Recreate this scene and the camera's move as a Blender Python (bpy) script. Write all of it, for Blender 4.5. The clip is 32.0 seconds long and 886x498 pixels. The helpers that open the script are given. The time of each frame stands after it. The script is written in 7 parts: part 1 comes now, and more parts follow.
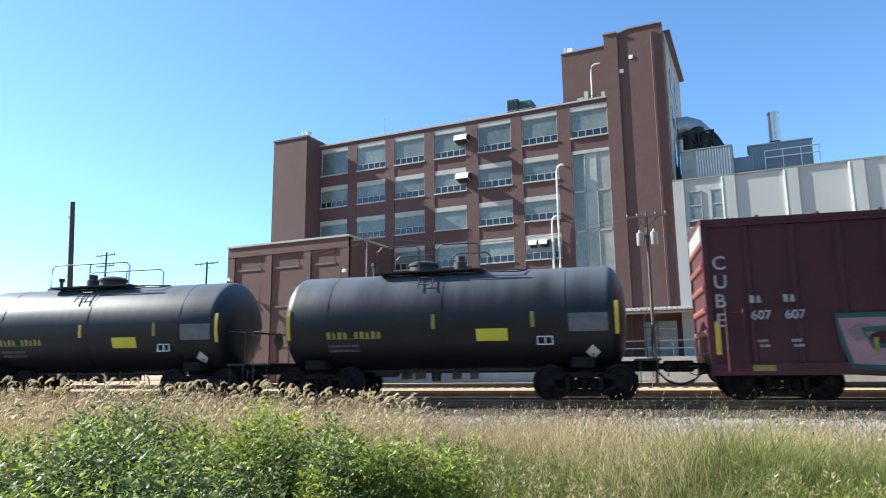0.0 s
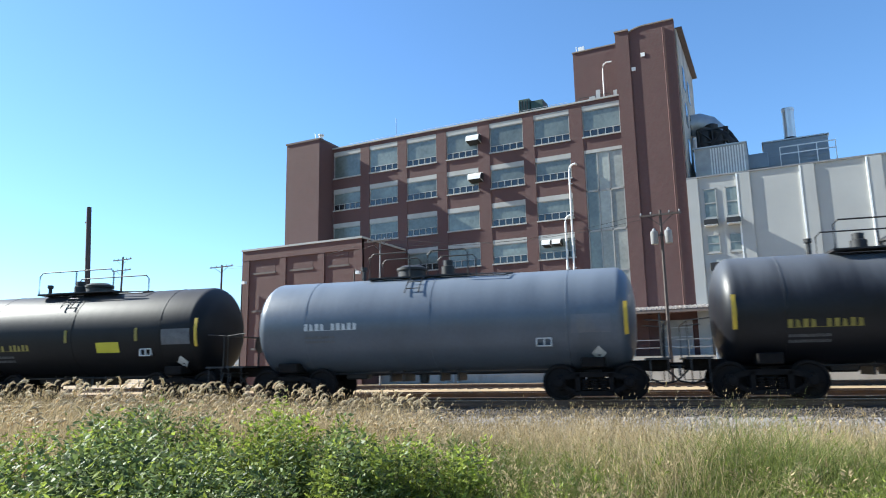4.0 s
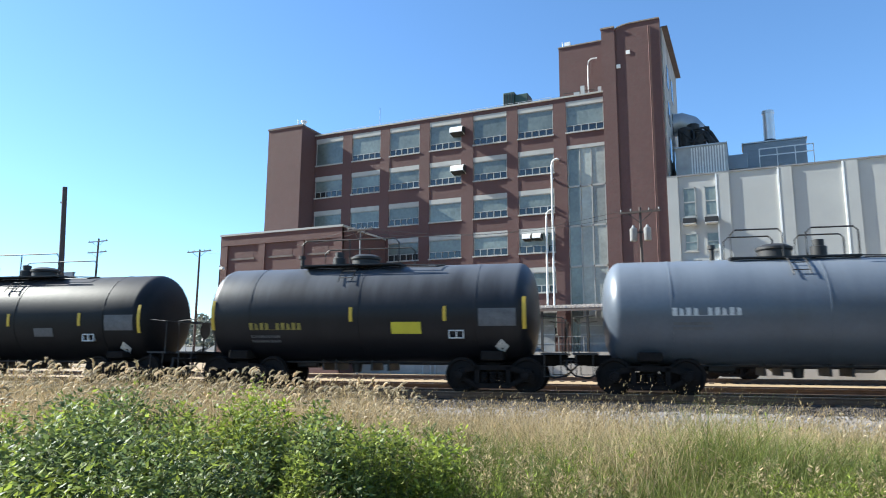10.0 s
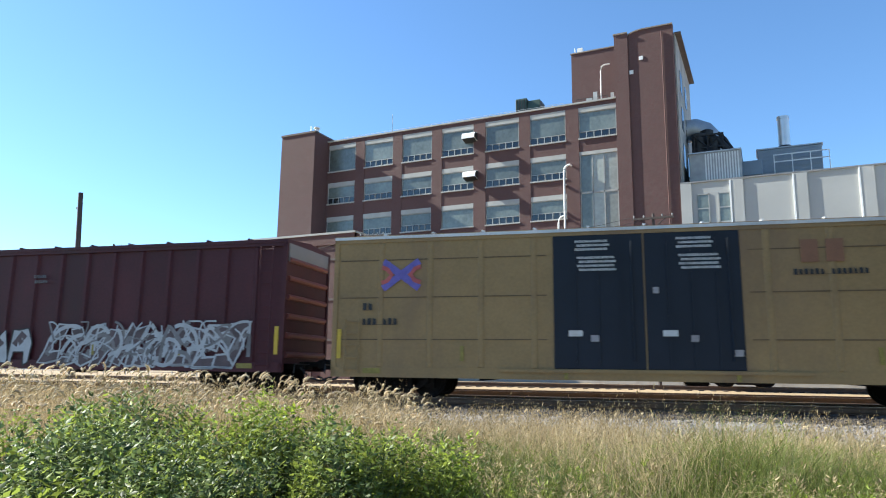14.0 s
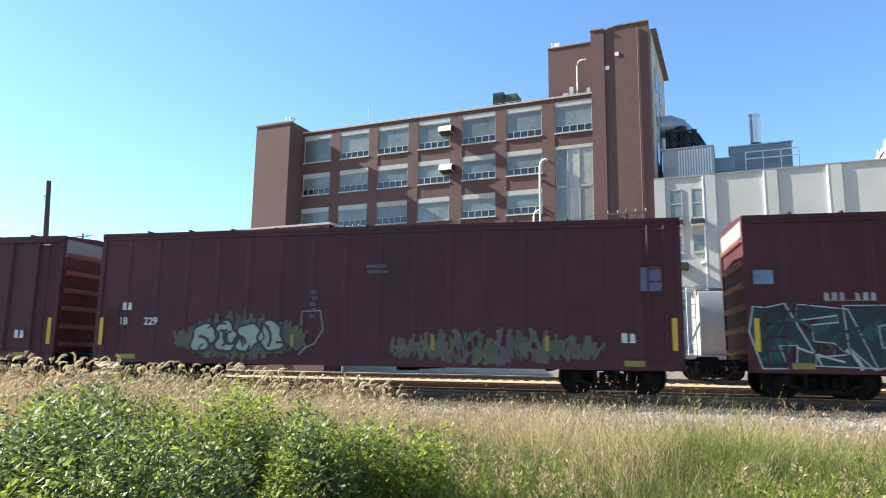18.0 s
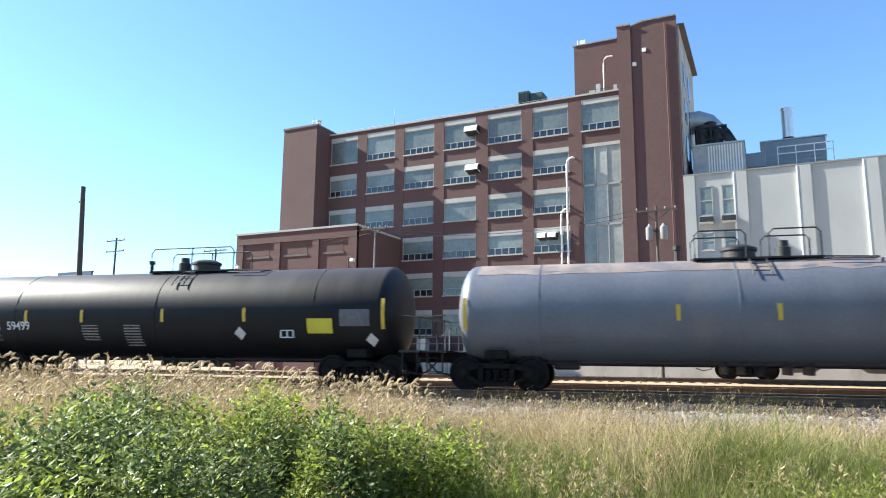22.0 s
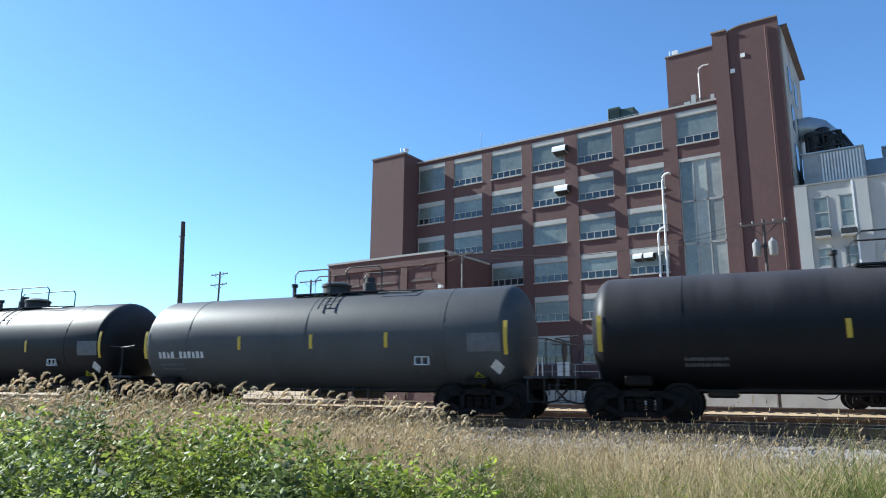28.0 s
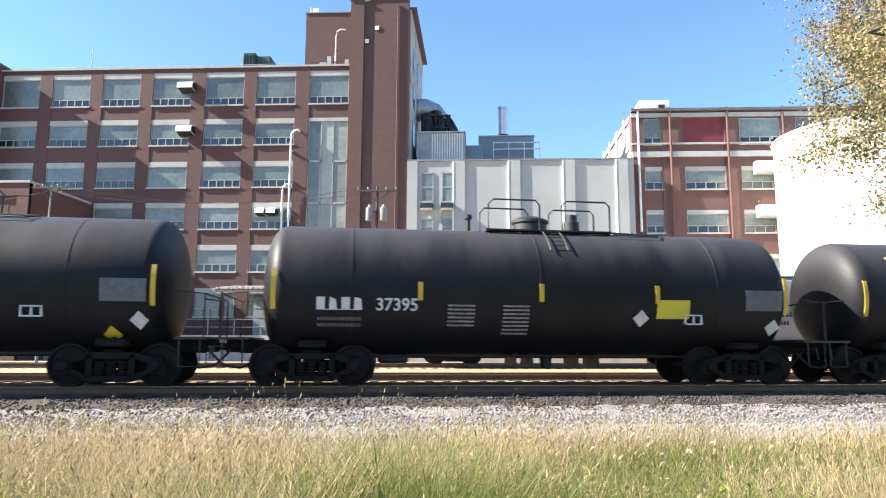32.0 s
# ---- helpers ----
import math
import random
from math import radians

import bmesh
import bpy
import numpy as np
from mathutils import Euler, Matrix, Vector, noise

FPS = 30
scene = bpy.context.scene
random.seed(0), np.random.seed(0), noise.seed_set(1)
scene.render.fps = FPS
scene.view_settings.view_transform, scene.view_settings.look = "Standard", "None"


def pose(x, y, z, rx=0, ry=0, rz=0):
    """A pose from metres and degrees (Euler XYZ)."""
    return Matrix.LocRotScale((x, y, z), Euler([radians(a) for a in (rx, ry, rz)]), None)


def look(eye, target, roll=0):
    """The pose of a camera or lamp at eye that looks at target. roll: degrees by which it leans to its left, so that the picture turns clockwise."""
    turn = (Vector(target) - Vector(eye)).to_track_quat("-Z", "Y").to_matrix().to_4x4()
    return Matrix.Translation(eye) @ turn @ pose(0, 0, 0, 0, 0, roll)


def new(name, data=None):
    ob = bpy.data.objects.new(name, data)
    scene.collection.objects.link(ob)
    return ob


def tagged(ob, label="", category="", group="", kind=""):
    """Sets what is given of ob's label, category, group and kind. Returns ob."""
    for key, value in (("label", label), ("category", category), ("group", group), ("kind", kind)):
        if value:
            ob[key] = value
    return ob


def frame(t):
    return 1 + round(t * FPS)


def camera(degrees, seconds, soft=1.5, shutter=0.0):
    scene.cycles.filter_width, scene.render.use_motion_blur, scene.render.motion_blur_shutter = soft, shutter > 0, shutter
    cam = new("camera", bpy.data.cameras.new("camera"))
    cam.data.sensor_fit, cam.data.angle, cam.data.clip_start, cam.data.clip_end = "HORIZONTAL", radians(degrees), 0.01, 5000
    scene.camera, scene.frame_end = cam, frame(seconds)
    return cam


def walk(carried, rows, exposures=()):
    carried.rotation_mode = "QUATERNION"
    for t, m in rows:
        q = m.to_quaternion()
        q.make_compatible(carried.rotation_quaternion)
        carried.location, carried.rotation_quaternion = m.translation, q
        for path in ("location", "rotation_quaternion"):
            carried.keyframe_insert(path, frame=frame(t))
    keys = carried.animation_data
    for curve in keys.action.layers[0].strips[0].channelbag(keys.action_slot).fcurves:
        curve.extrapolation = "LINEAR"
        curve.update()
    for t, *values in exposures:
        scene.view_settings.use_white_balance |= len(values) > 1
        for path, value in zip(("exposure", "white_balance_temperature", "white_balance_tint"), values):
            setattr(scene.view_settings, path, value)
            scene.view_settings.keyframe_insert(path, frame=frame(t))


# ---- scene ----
import collections

cam = camera(66.32, 32.0, soft=1.05, shutter=0.15)
# seconds, place, yaw, pitch, roll of the hand-held camera
PATH = [
    (0, 0.000, 0.000, 0.878, 24.99, 9.92, -0.59), (0.5, 0.005, -0.002, 0.875, 25.30, 9.88, -0.69), (1, 0.008, -0.002, 0.872, 25.54, 9.77, -0.92), (1.5, 0.015, 0.002, 0.871, 25.65, 9.69, -1.00),
    (2, 0.015, 0.001, 0.871, 25.73, 9.68, -1.03), (2.5, 0.026, 0.008, 0.872, 25.76, 9.66, -1.17), (3, 0.027, 0.011, 0.872, 25.85, 9.77, -1.04), (3.5, 0.023, 0.016, 0.871, 26.01, 9.90, -1.02),
    (4, 0.023, 0.019, 0.869, 26.14, 10.02, -1.02), (4.5, 0.020, 0.024, 0.868, 26.24, 10.07, -0.99), (6.5, 0.017, 0.037, 0.861, 25.85, 9.80, -0.46), (7, 0.015, 0.038, 0.859, 25.29, 9.51, 0.25),
    (7.5, 0.015, 0.037, 0.857, 24.84, 9.29, 0.66), (8, 0.015, 0.032, 0.855, 24.53, 9.17, 0.56), (8.5, 0.017, 0.026, 0.853, 24.41, 9.19, 0.43), (9, 0.019, 0.018, 0.850, 24.41, 9.20, 0.27),
    (9.5, 0.016, 0.019, 0.851, 24.45, 9.25, 0.27), (10, 0.015, 0.021, 0.852, 24.46, 9.28, 0.35), (10.5, 0.013, 0.023, 0.853, 24.79, 9.33, 0.11), (11, 0.013, 0.026, 0.853, 25.01, 9.49, 0.12),
    (11.5, 0.013, 0.028, 0.852, 25.33, 9.61, 0.22), (12, 0.011, 0.033, 0.852, 25.49, 9.72, 0.15), (12.5, 0.012, 0.038, 0.850, 25.72, 9.81, 0.28), (13, 0.013, 0.042, 0.848, 25.81, 9.84, 0.20),
    (13.5, 0.015, 0.052, 0.848, 25.85, 9.83, 0.18), (14, 0.013, 0.057, 0.849, 25.51, 9.79, 0.65), (14.5, 0.007, 0.055, 0.849, 25.06, 9.77, 1.08), (16.5, 0.005, 0.046, 0.839, 23.79, 9.33, 1.15),
    (17, 0.002, 0.046, 0.837, 23.66, 9.20, 1.21), (17.5, 0.001, 0.047, 0.835, 23.53, 9.19, 1.12), (18, -0.001, 0.053, 0.834, 23.39, 9.23, 0.83), (18.5, -0.004, 0.055, 0.830, 23.34, 9.24, 0.78),
    (19, -0.008, 0.057, 0.827, 23.11, 9.11, 0.86), (19.5, -0.003, 0.059, 0.823, 22.54, 9.01, 0.61), (20, -0.003, 0.064, 0.821, 20.24, 9.15, 0.34), (20.5, -0.004, 0.068, 0.819, 18.58, 9.39, 0.35),
    (21, -0.006, 0.070, 0.817, 20.79, 9.62, 0.50), (21.5, -0.009, 0.077, 0.816, 24.73, 9.60, 0.82), (22, -0.011, 0.091, 0.815, 25.71, 9.24, 0.57), (22.5, -0.020, 0.101, 0.815, 26.52, 8.91, 0.46),
    (23, -0.029, 0.113, 0.818, 27.07, 8.64, 0.19), (23.5, -0.046, 0.128, 0.831, 27.71, 8.45, 0.06), (24, -0.063, 0.144, 0.844, 28.64, 8.43, 0.23), (24.5, -0.083, 0.163, 0.858, 29.88, 8.40, 0.69),
    (25, -0.104, 0.185, 0.871, 29.98, 8.25, 1.23), (25.1, -0.108, 0.188, 0.874, 29.21, 8.19, 0.85), (25.2, -0.113, 0.191, 0.876, 27.88, 8.35, 0.92), (25.3, -0.117, 0.193, 0.879, 26.36, 8.34, 0.97),
    (25.5, -0.125, 0.199, 0.884, 23.35, 8.42, -0.56), (25.6, -0.149, 0.222, 0.888, 22.08, 8.48, -1.01), (25.7, -0.188, 0.268, 0.895, 21.40, 8.71, -0.78), (25.8, -0.192, 0.259, 0.896, 21.45, 9.25, -0.75),
    (26, -0.203, 0.245, 0.898, 26.17, 11.10, -0.07), (26.1, -0.197, 0.335, 0.892, 29.24, 11.72, 1.36), (26.2, -0.169, 0.392, 0.882, 31.97, 11.93, 2.03), (26.3, -0.154, 0.469, 0.875, 33.66, 12.00, 2.50),
    (26.4, -0.124, 0.523, 0.865, 34.75, 11.85, 2.89), (26.5, -0.116, 0.612, 0.859, 35.65, 12.08, 2.04), (28.5, -0.055, 1.830, 0.719, 31.84, 11.24, -1.39), (28.6, -0.058, 1.878, 0.730, 28.83, 11.04, -2.07),
    (28.7, -0.075, 1.946, 0.742, 27.00, 10.45, -3.56), (28.8, -0.069, 1.979, 0.751, 24.75, 10.75, -3.34), (28.9, -0.088, 2.050, 0.764, 23.48, 10.99, -3.16), (29, -0.135, 2.161, 0.782, 23.02, 11.79, -2.69),
    (29.2, -0.160, 2.193, 0.786, 21.98, 11.67, -0.42), (29.3, -0.181, 2.225, 0.790, 21.52, 11.35, -0.99), (29.5, -0.140, 2.158, 0.781, 18.97, 11.20, -0.41), (29.7, -0.128, 2.305, 0.822, 16.02, 11.06, -0.21),
    (30, -0.067, 2.460, 0.874, 12.30, 11.09, 0.14), (30.5, -0.074, 2.740, 0.850, 11.35, 10.81, 0.29), (31, 0.113, 2.946, 0.894, 10.72, 9.36, 0.37), (31.5, 0.151, 3.000, 0.870, 6.91, 7.82, 0.73),
    (32, 0.123, 3.261, 0.910, 3.05, 8.04, 0.29),
]


def aim(x, y, z, yaw, pitch, roll):
    a, b = radians(yaw), radians(pitch)
    ahead = Vector((-math.sin(a) * math.cos(b), math.cos(a) * math.cos(b), math.sin(b)))
    return look((x, y, z), Vector((x, y, z)) + ahead, roll)


# stops, kelvin and tint of the camera's own exposure
EXPOSURE = [(0, 1.68, 6030, 4), (1.5, 1.60, 5970, 4), (8, 1.52, 5900, 4), (10, 1.58, 5980, 4), (14, 1.60, 6070, 4), (16, 1.72, 6170, 5), (19, 1.90, 6370, 6), (22, 1.90, 6200, 6), (23, 1.70, 6100, 6), (24, 1.58, 5990, 5), (25, 1.32, 5820, 4), (26, 1.64, 5920, 4), (28.5, 1.32, 5600, 4), (29, 1.36, 5650, 4), (30, 1.81, 6210, 5), (31, 1.92, 6350, 8), (32, 2.07, 6450, 9)]
walk(cam, [(t, aim(*row)) for t, *row in PATH], EXPOSURE)

# ---- light ----
SUN_AZ = radians(8.0)      # the sunlight travels along +x, turned by this towards +y
SUN_EL = radians(34)
world = bpy.data.worlds.new("world")
scene.world = world
world.use_nodes = True
wn = world.node_tree.nodes
sky = wn.new("ShaderNodeTexSky")
sky.sky_type = "NISHITA"
sky.sun_disc = False
sky.sun_elevation = SUN_EL
sky.sun_rotation = radians(270 - 8.0)
sky.altitude = 200
sky.air_density = 1.1
sky.dust_density = 0.15
sky.ozone_density = 6.2
wn["Background"].inputs["Strength"].default_value = 0.076
world.node_tree.links.new(sky.outputs["Color"], wn["Background"].inputs["Color"])
sun_data = bpy.data.lights.new("sun", "SUN")
sun_data.energy = 5.0
sun_data.angle = radians(0.55)
sun_data.color = (1.0, 0.93, 0.82)
sun = new("sun", sun_data)
travel = Vector((math.cos(SUN_AZ) * math.cos(SUN_EL), math.sin(SUN_AZ) * math.cos(SUN_EL), -math.sin(SUN_EL)))
sun.rotation_euler = travel.to_track_quat("-Z", "Y").to_euler()
sun.location = (-60, 0, 60)

# ---- materials ----
MATS = {}


def mat(name, base, rough=0.6, metal=0.0, var=0.3, scale=2.0, bump=0.15, bscale=30.0, tint=None, stain=0.0, spec=0.5, rnd=0.0, island=0.0):
    """A surface with colour variation at two scales, optional stains of a second colour and a fine relief."""
    if name in MATS:
        return MATS[name]
    m = bpy.data.materials.new(name)
    MATS[name] = m
    m.use_nodes = True
    nt = m.node_tree
    n, l = nt.nodes, nt.links
    b = n["Principled BSDF"]
    b.inputs["Roughness"].default_value = rough
    b.inputs["Metallic"].default_value = metal
    b.inputs["Specular IOR Level"].default_value = spec
    tc = n.new("ShaderNodeTexCoord")
    big = n.new("ShaderNodeTexNoise")
    big.inputs["Scale"].default_value = scale
    big.inputs["Detail"].default_value = 6
    fine = n.new("ShaderNodeTexNoise")
    fine.inputs["Scale"].default_value = bscale
    fine.inputs["Detail"].default_value = 4
    for tex in (big, fine):
        l.new(tc.outputs["Object"], tex.inputs["Vector"])
    add = n.new("ShaderNodeMath")
    add.operation = "ADD"
    l.new(big.outputs["Fac"], add.inputs[0])
    half = n.new("ShaderNodeMath")
    half.operation = "MULTIPLY"
    half.inputs[1].default_value = 0.6
    l.new(fine.outputs["Fac"], half.inputs[0])
    l.new(half.outputs[0], add.inputs[1])
    ramp = n.new("ShaderNodeMapRange")
    ramp.inputs["From Min"].default_value = 0.45
    ramp.inputs["From Max"].default_value = 1.15
    ramp.inputs["To Min"].default_value = 1 - var
    ramp.inputs["To Max"].default_value = 1 + var
    l.new(add.outputs[0], ramp.inputs["Value"])
    src = ramp.outputs["Result"]
    if rnd or island:
        info = n.new("ShaderNodeObjectInfo") if rnd else n.new("ShaderNodeNewGeometry")
        mr = n.new("ShaderNodeMapRange")
        mr.inputs["To Min"].default_value = 1 - (rnd or island)
        mr.inputs["To Max"].default_value = 1 + (rnd or island)
        l.new(info.outputs["Random" if rnd else "Random Per Island"], mr.inputs["Value"])
        mul = n.new("ShaderNodeMath")
        mul.operation = "MULTIPLY"
        l.new(src, mul.inputs[0])
        l.new(mr.outputs["Result"], mul.inputs[1])
        src = mul.outputs[0]
    mix = n.new("ShaderNodeMix")
    mix.data_type = "RGBA"
    mix.blend_type = "MULTIPLY"
    mix.inputs["Factor"].default_value = 1.0
    mix.inputs["A"].default_value = (*base, 1)
    l.new(src, mix.inputs["B"])
    col = mix.outputs["Result"]
    if tint and stain:
        st = n.new("ShaderNodeTexNoise")
        st.inputs["Scale"].default_value = scale * 0.7
        st.inputs["Detail"].default_value = 8
        st.inputs["Roughness"].default_value = 0.65
        mp = n.new("ShaderNodeMapping")
        mp.inputs["Scale"].default_value = (1, 1, 0.35)
        mp.inputs["Location"].default_value = (7, 3, 1)
        l.new(tc.outputs["Object"], mp.inputs["Vector"])
        l.new(mp.outputs["Vector"], st.inputs["Vector"])
        sr = n.new("ShaderNodeMapRange")
        sr.inputs["From Min"].default_value = 0.62 - 0.25 * stain
        sr.inputs["From Max"].default_value = 0.8 - 0.1 * stain
        l.new(st.outputs["Fac"], sr.inputs["Value"])
        m2 = n.new("ShaderNodeMix")
        m2.data_type = "RGBA"
        l.new(sr.outputs["Result"], m2.inputs["Factor"])
        l.new(col, m2.inputs["A"])
        m2.inputs["B"].default_value = (*tint, 1)
        col = m2.outputs["Result"]
    l.new(col, b.inputs["Base Color"])
    if bump:
        bp = n.new("ShaderNodeBump")
        bp.inputs["Strength"].default_value = bump
        bp.inputs["Distance"].default_value = 0.02
        l.new(fine.outputs["Fac"], bp.inputs["Height"])
        l.new(bp.outputs["Normal"], b.inputs["Normal"])
    return m


def brick_mat(name, c1, c2, mortar, tint, stain=0.3):
    """Brickwork of real size: courses of 75 mm, bricks of 215 mm, with soot and weather stains."""
    m = bpy.data.materials.new(name)
    MATS[name] = m
    m.use_nodes = True
    n, l = m.node_tree.nodes, m.node_tree.links
    b = n["Principled BSDF"]
    b.inputs["Roughness"].default_value = 0.85
    tc = n.new("ShaderNodeTexCoord")
    sep = n.new("ShaderNodeSeparateXYZ")
    l.new(tc.outputs["Object"], sep.inputs[0])
    add = n.new("ShaderNodeMath")
    l.new(sep.outputs["X"], add.inputs[0])
    l.new(sep.outputs["Y"], add.inputs[1])
    comb = n.new("ShaderNodeCombineXYZ")
    l.new(add.outputs[0], comb.inputs["X"])
    l.new(sep.outputs["Z"], comb.inputs["Y"])
    br = n.new("ShaderNodeTexBrick")
    br.inputs["Scale"].default_value = 1.0
    br.inputs["Brick Width"].default_value = 0.215
    br.inputs["Row Height"].default_value = 0.075
    br.inputs["Mortar Size"].default_value = 0.006
    br.inputs["Color1"].default_value = (*c1, 1)
    br.inputs["Color2"].default_value = (*c2, 1)
    br.inputs["Mortar"].default_value = (*mortar, 1)
    l.new(comb.outputs[0], br.inputs["Vector"])
    nz = n.new("ShaderNodeTexNoise")
    nz.inputs["Scale"].default_value = 0.5
    nz.inputs["Detail"].default_value = 8
    nz.inputs["Roughness"].default_value = 0.7
    l.new(tc.outputs["Object"], nz.inputs["Vector"])
    sr = n.new("ShaderNodeMapRange")
    sr.inputs["From Min"].default_value = 0.42
    sr.inputs["From Max"].default_value = 0.75
    sr.inputs["To Max"].default_value = stain
    l.new(nz.outputs["Fac"], sr.inputs["Value"])
    mix = n.new("ShaderNodeMix")
    mix.data_type = "RGBA"
    l.new(sr.outputs["Result"], mix.inputs["Factor"])
    l.new(br.outputs["Color"], mix.inputs["A"])
    mix.inputs["B"].default_value = (*tint, 1)
    l.new(mix.outputs["Result"], b.inputs["Base Color"])
    bp = n.new("ShaderNodeBump")
    bp.inputs["Strength"].default_value = 0.3
    bp.inputs["Distance"].default_value = 0.01
    l.new(br.outputs["Fac"], bp.inputs["Height"])
    bp.invert = True
    l.new(bp.outputs["Normal"], b.inputs["Normal"])
    return m


BRICK = brick_mat("red_brick", (0.108, 0.047, 0.044), (0.087, 0.039, 0.036), (0.11, 0.082, 0.074), (0.08, 0.042, 0.038), 0.5)
BRICK_LOW = brick_mat("low_brick", (0.112, 0.048, 0.043), (0.094, 0.041, 0.037), (0.105, 0.076, 0.068), (0.08, 0.04, 0.036), 0.4)
BRICK_PALE = brick_mat("pale_brick", (0.132, 0.058, 0.051), (0.11, 0.05, 0.044), (0.15, 0.115, 0.1), (0.2, 0.1, 0.08), 0.35)
CONCRETE = mat("concrete", (0.33, 0.31, 0.28), rough=0.85, var=0.2, scale=0.8, tint=(0.2, 0.18, 0.16), stain=0.4)
WHITE_STONE = mat("white_stone", (0.37, 0.365, 0.345), rough=0.8, var=0.15, scale=1.5, tint=(0.4, 0.38, 0.34), stain=0.3)
GREY_WALL = mat("grey_stucco", (0.37, 0.37, 0.355), rough=0.85, var=0.1, scale=0.4, tint=(0.34, 0.34, 0.325), stain=0.4)
PANE = mat("pale_shade_pane", (0.132, 0.158, 0.147), rough=0.25, var=0.45, scale=0.35, bump=0.03, bscale=4.0, spec=0.8, rnd=0.25)
PANE_PALE = mat("pale_stair_pane", (0.26, 0.275, 0.25), rough=0.3, var=0.35, scale=0.4, bump=0.03, bscale=4.0, spec=0.6, rnd=0.3)
FLUE = mat("stainless_flue", (0.62, 0.6, 0.58), rough=0.32, metal=0.75, var=0.12, scale=1.5)
PANE_DARK = mat("dark_pane", (0.02, 0.024, 0.026), rough=0.1, var=0.4, scale=0.6, bump=0.03, bscale=3.0, spec=0.9, rnd=0.4)
SASH = mat("white_sash", (0.3, 0.3, 0.285), rough=0.6, var=0.1)
METAL_WHITE = mat("white_metal", (0.72, 0.72, 0.7), rough=0.45, metal=0.0, var=0.1, scale=1.0, tint=(0.4, 0.37, 0.33), stain=0.15)
METAL_GREY = mat("galvanised_metal", (0.4, 0.42, 0.44), rough=0.45, metal=0.6, var=0.2, scale=1.5)
METAL_BLUE = mat("blue_grey_metal", (0.2, 0.235, 0.27), rough=0.5, metal=0.2, var=0.15, scale=1.0)
METAL_DARK = mat("dark_metal", (0.022, 0.022, 0.023), rough=0.6, metal=0.2, var=0.4, scale=2.0, tint=(0.05, 0.032, 0.022), stain=0.25)
DARK_GREEN = mat("dark_green_paint", (0.03, 0.06, 0.045), rough=0.5, var=0.25)
RED_PANEL = mat("red_panel", (0.15, 0.022, 0.026), rough=0.6, var=0.2)
ROOF_FELT = mat("roof_felt", (0.09, 0.09, 0.09), rough=0.9, var=0.3)
WOOD_POLE = mat("weathered_pole_wood", (0.07, 0.056, 0.05), rough=0.85, var=0.4, scale=3.0, bump=0.4)
RAIL_STEEL = mat("rail_steel", (0.12, 0.075, 0.05), rough=0.6, metal=0.5, var=0.3, scale=4.0)
RAIL_TOP = mat("polished_rail_head", (0.5, 0.5, 0.5), rough=0.25, metal=0.9, var=0.1)
TIE = mat("creosoted_tie", (0.06, 0.048, 0.04), rough=0.9, var=0.45, scale=3.0, bump=0.5, rnd=0.35)
BALLAST = mat("ballast_ground", (0.22, 0.204, 0.196), rough=0.95, spec=0.15, var=0.45, scale=9.0, bump=1.0, bscale=26.0)
# Ballast along the rails has a darker tone than the gravel.
DARK_BALLAST = mat("dark_ballast", (0.05, 0.041, 0.036), rough=0.9, var=0.5, scale=7.0, bump=1.0, bscale=24.0)
DARK_STONE = mat("dark_ballast_stone", (0.058, 0.049, 0.044), rough=0.85, var=0.2, bump=0.3, island=0.6)
STONE = mat("ballast_stone", (0.27, 0.252, 0.243), rough=0.95, spec=0.15, var=0.2, bump=0.3, island=0.4)
YARD = mat("sandy_yard", (0.32, 0.225, 0.125), rough=0.95, var=0.25, scale=0.6, bump=0.5, bscale=12.0, tint=(0.22, 0.165, 0.1), stain=0.3)
SOIL = mat("weedy_soil", (0.14, 0.12, 0.06), rough=0.95, var=0.45, scale=2.0, bump=0.6, bscale=20.0)
TYRE_STEEL = mat("wheel_steel", (0.014, 0.012, 0.0115), rough=0.75, spec=0.12, var=0.35, scale=5.0)
TRUCK_IRON = mat("truck_iron", (0.013, 0.0115, 0.011), rough=0.9, spec=0.1, var=0.45, scale=6.0, tint=(0.02, 0.014, 0.01), stain=0.25)
YELLOW = mat("yellow_reflector", (0.5, 0.34, 0.03), rough=0.5, var=0.15)
YELLOW_SIGN = mat("yellow_sign", (0.5, 0.44, 0.03), rough=0.5, var=0.12)
FADED_WHITE = mat("faded_white_marking", (0.3, 0.28, 0.28), rough=0.65, var=0.35, scale=5.0)
WHITE_MARK = mat("white_marking", (0.5, 0.5, 0.49), rough=0.6, var=0.25, scale=6.0)
YELLOW_MARK = mat("faded_yellow_marking", (0.218, 0.177, 0.034), rough=0.6, var=0.35, scale=6.0)
GREY_MARK = mat("faded_grey_marking", (0.1, 0.1, 0.105), rough=0.7, var=0.35, scale=6.0)
CLEAN_WHITE = mat("clean_white_steel", (0.78, 0.78, 0.76), rough=0.5, var=0.05, scale=0.5)


def leaf_mat(name, base, var, trans=0.35):
    m = mat(name, base, rough=0.5, var=0.25, scale=1.2, bump=0.0, island=var)
    b = m.node_tree.nodes["Principled BSDF"]
    b.inputs["Specular IOR Level"].default_value = 0.22
    n, l = m.node_tree.nodes, m.node_tree.links
    tr = n.new("ShaderNodeBsdfTranslucent")
    mx = n.new("ShaderNodeMixShader")
    mx.inputs[0].default_value = trans
    out = n["Material Output"]
    src = b.inputs["Base Color"].links[0].from_socket
    l.new(src, tr.inputs["Color"])
    l.new(b.outputs[0], mx.inputs[1])
    l.new(tr.outputs[0], mx.inputs[2])
    l.new(mx.outputs[0], out.inputs["Surface"])
    return m


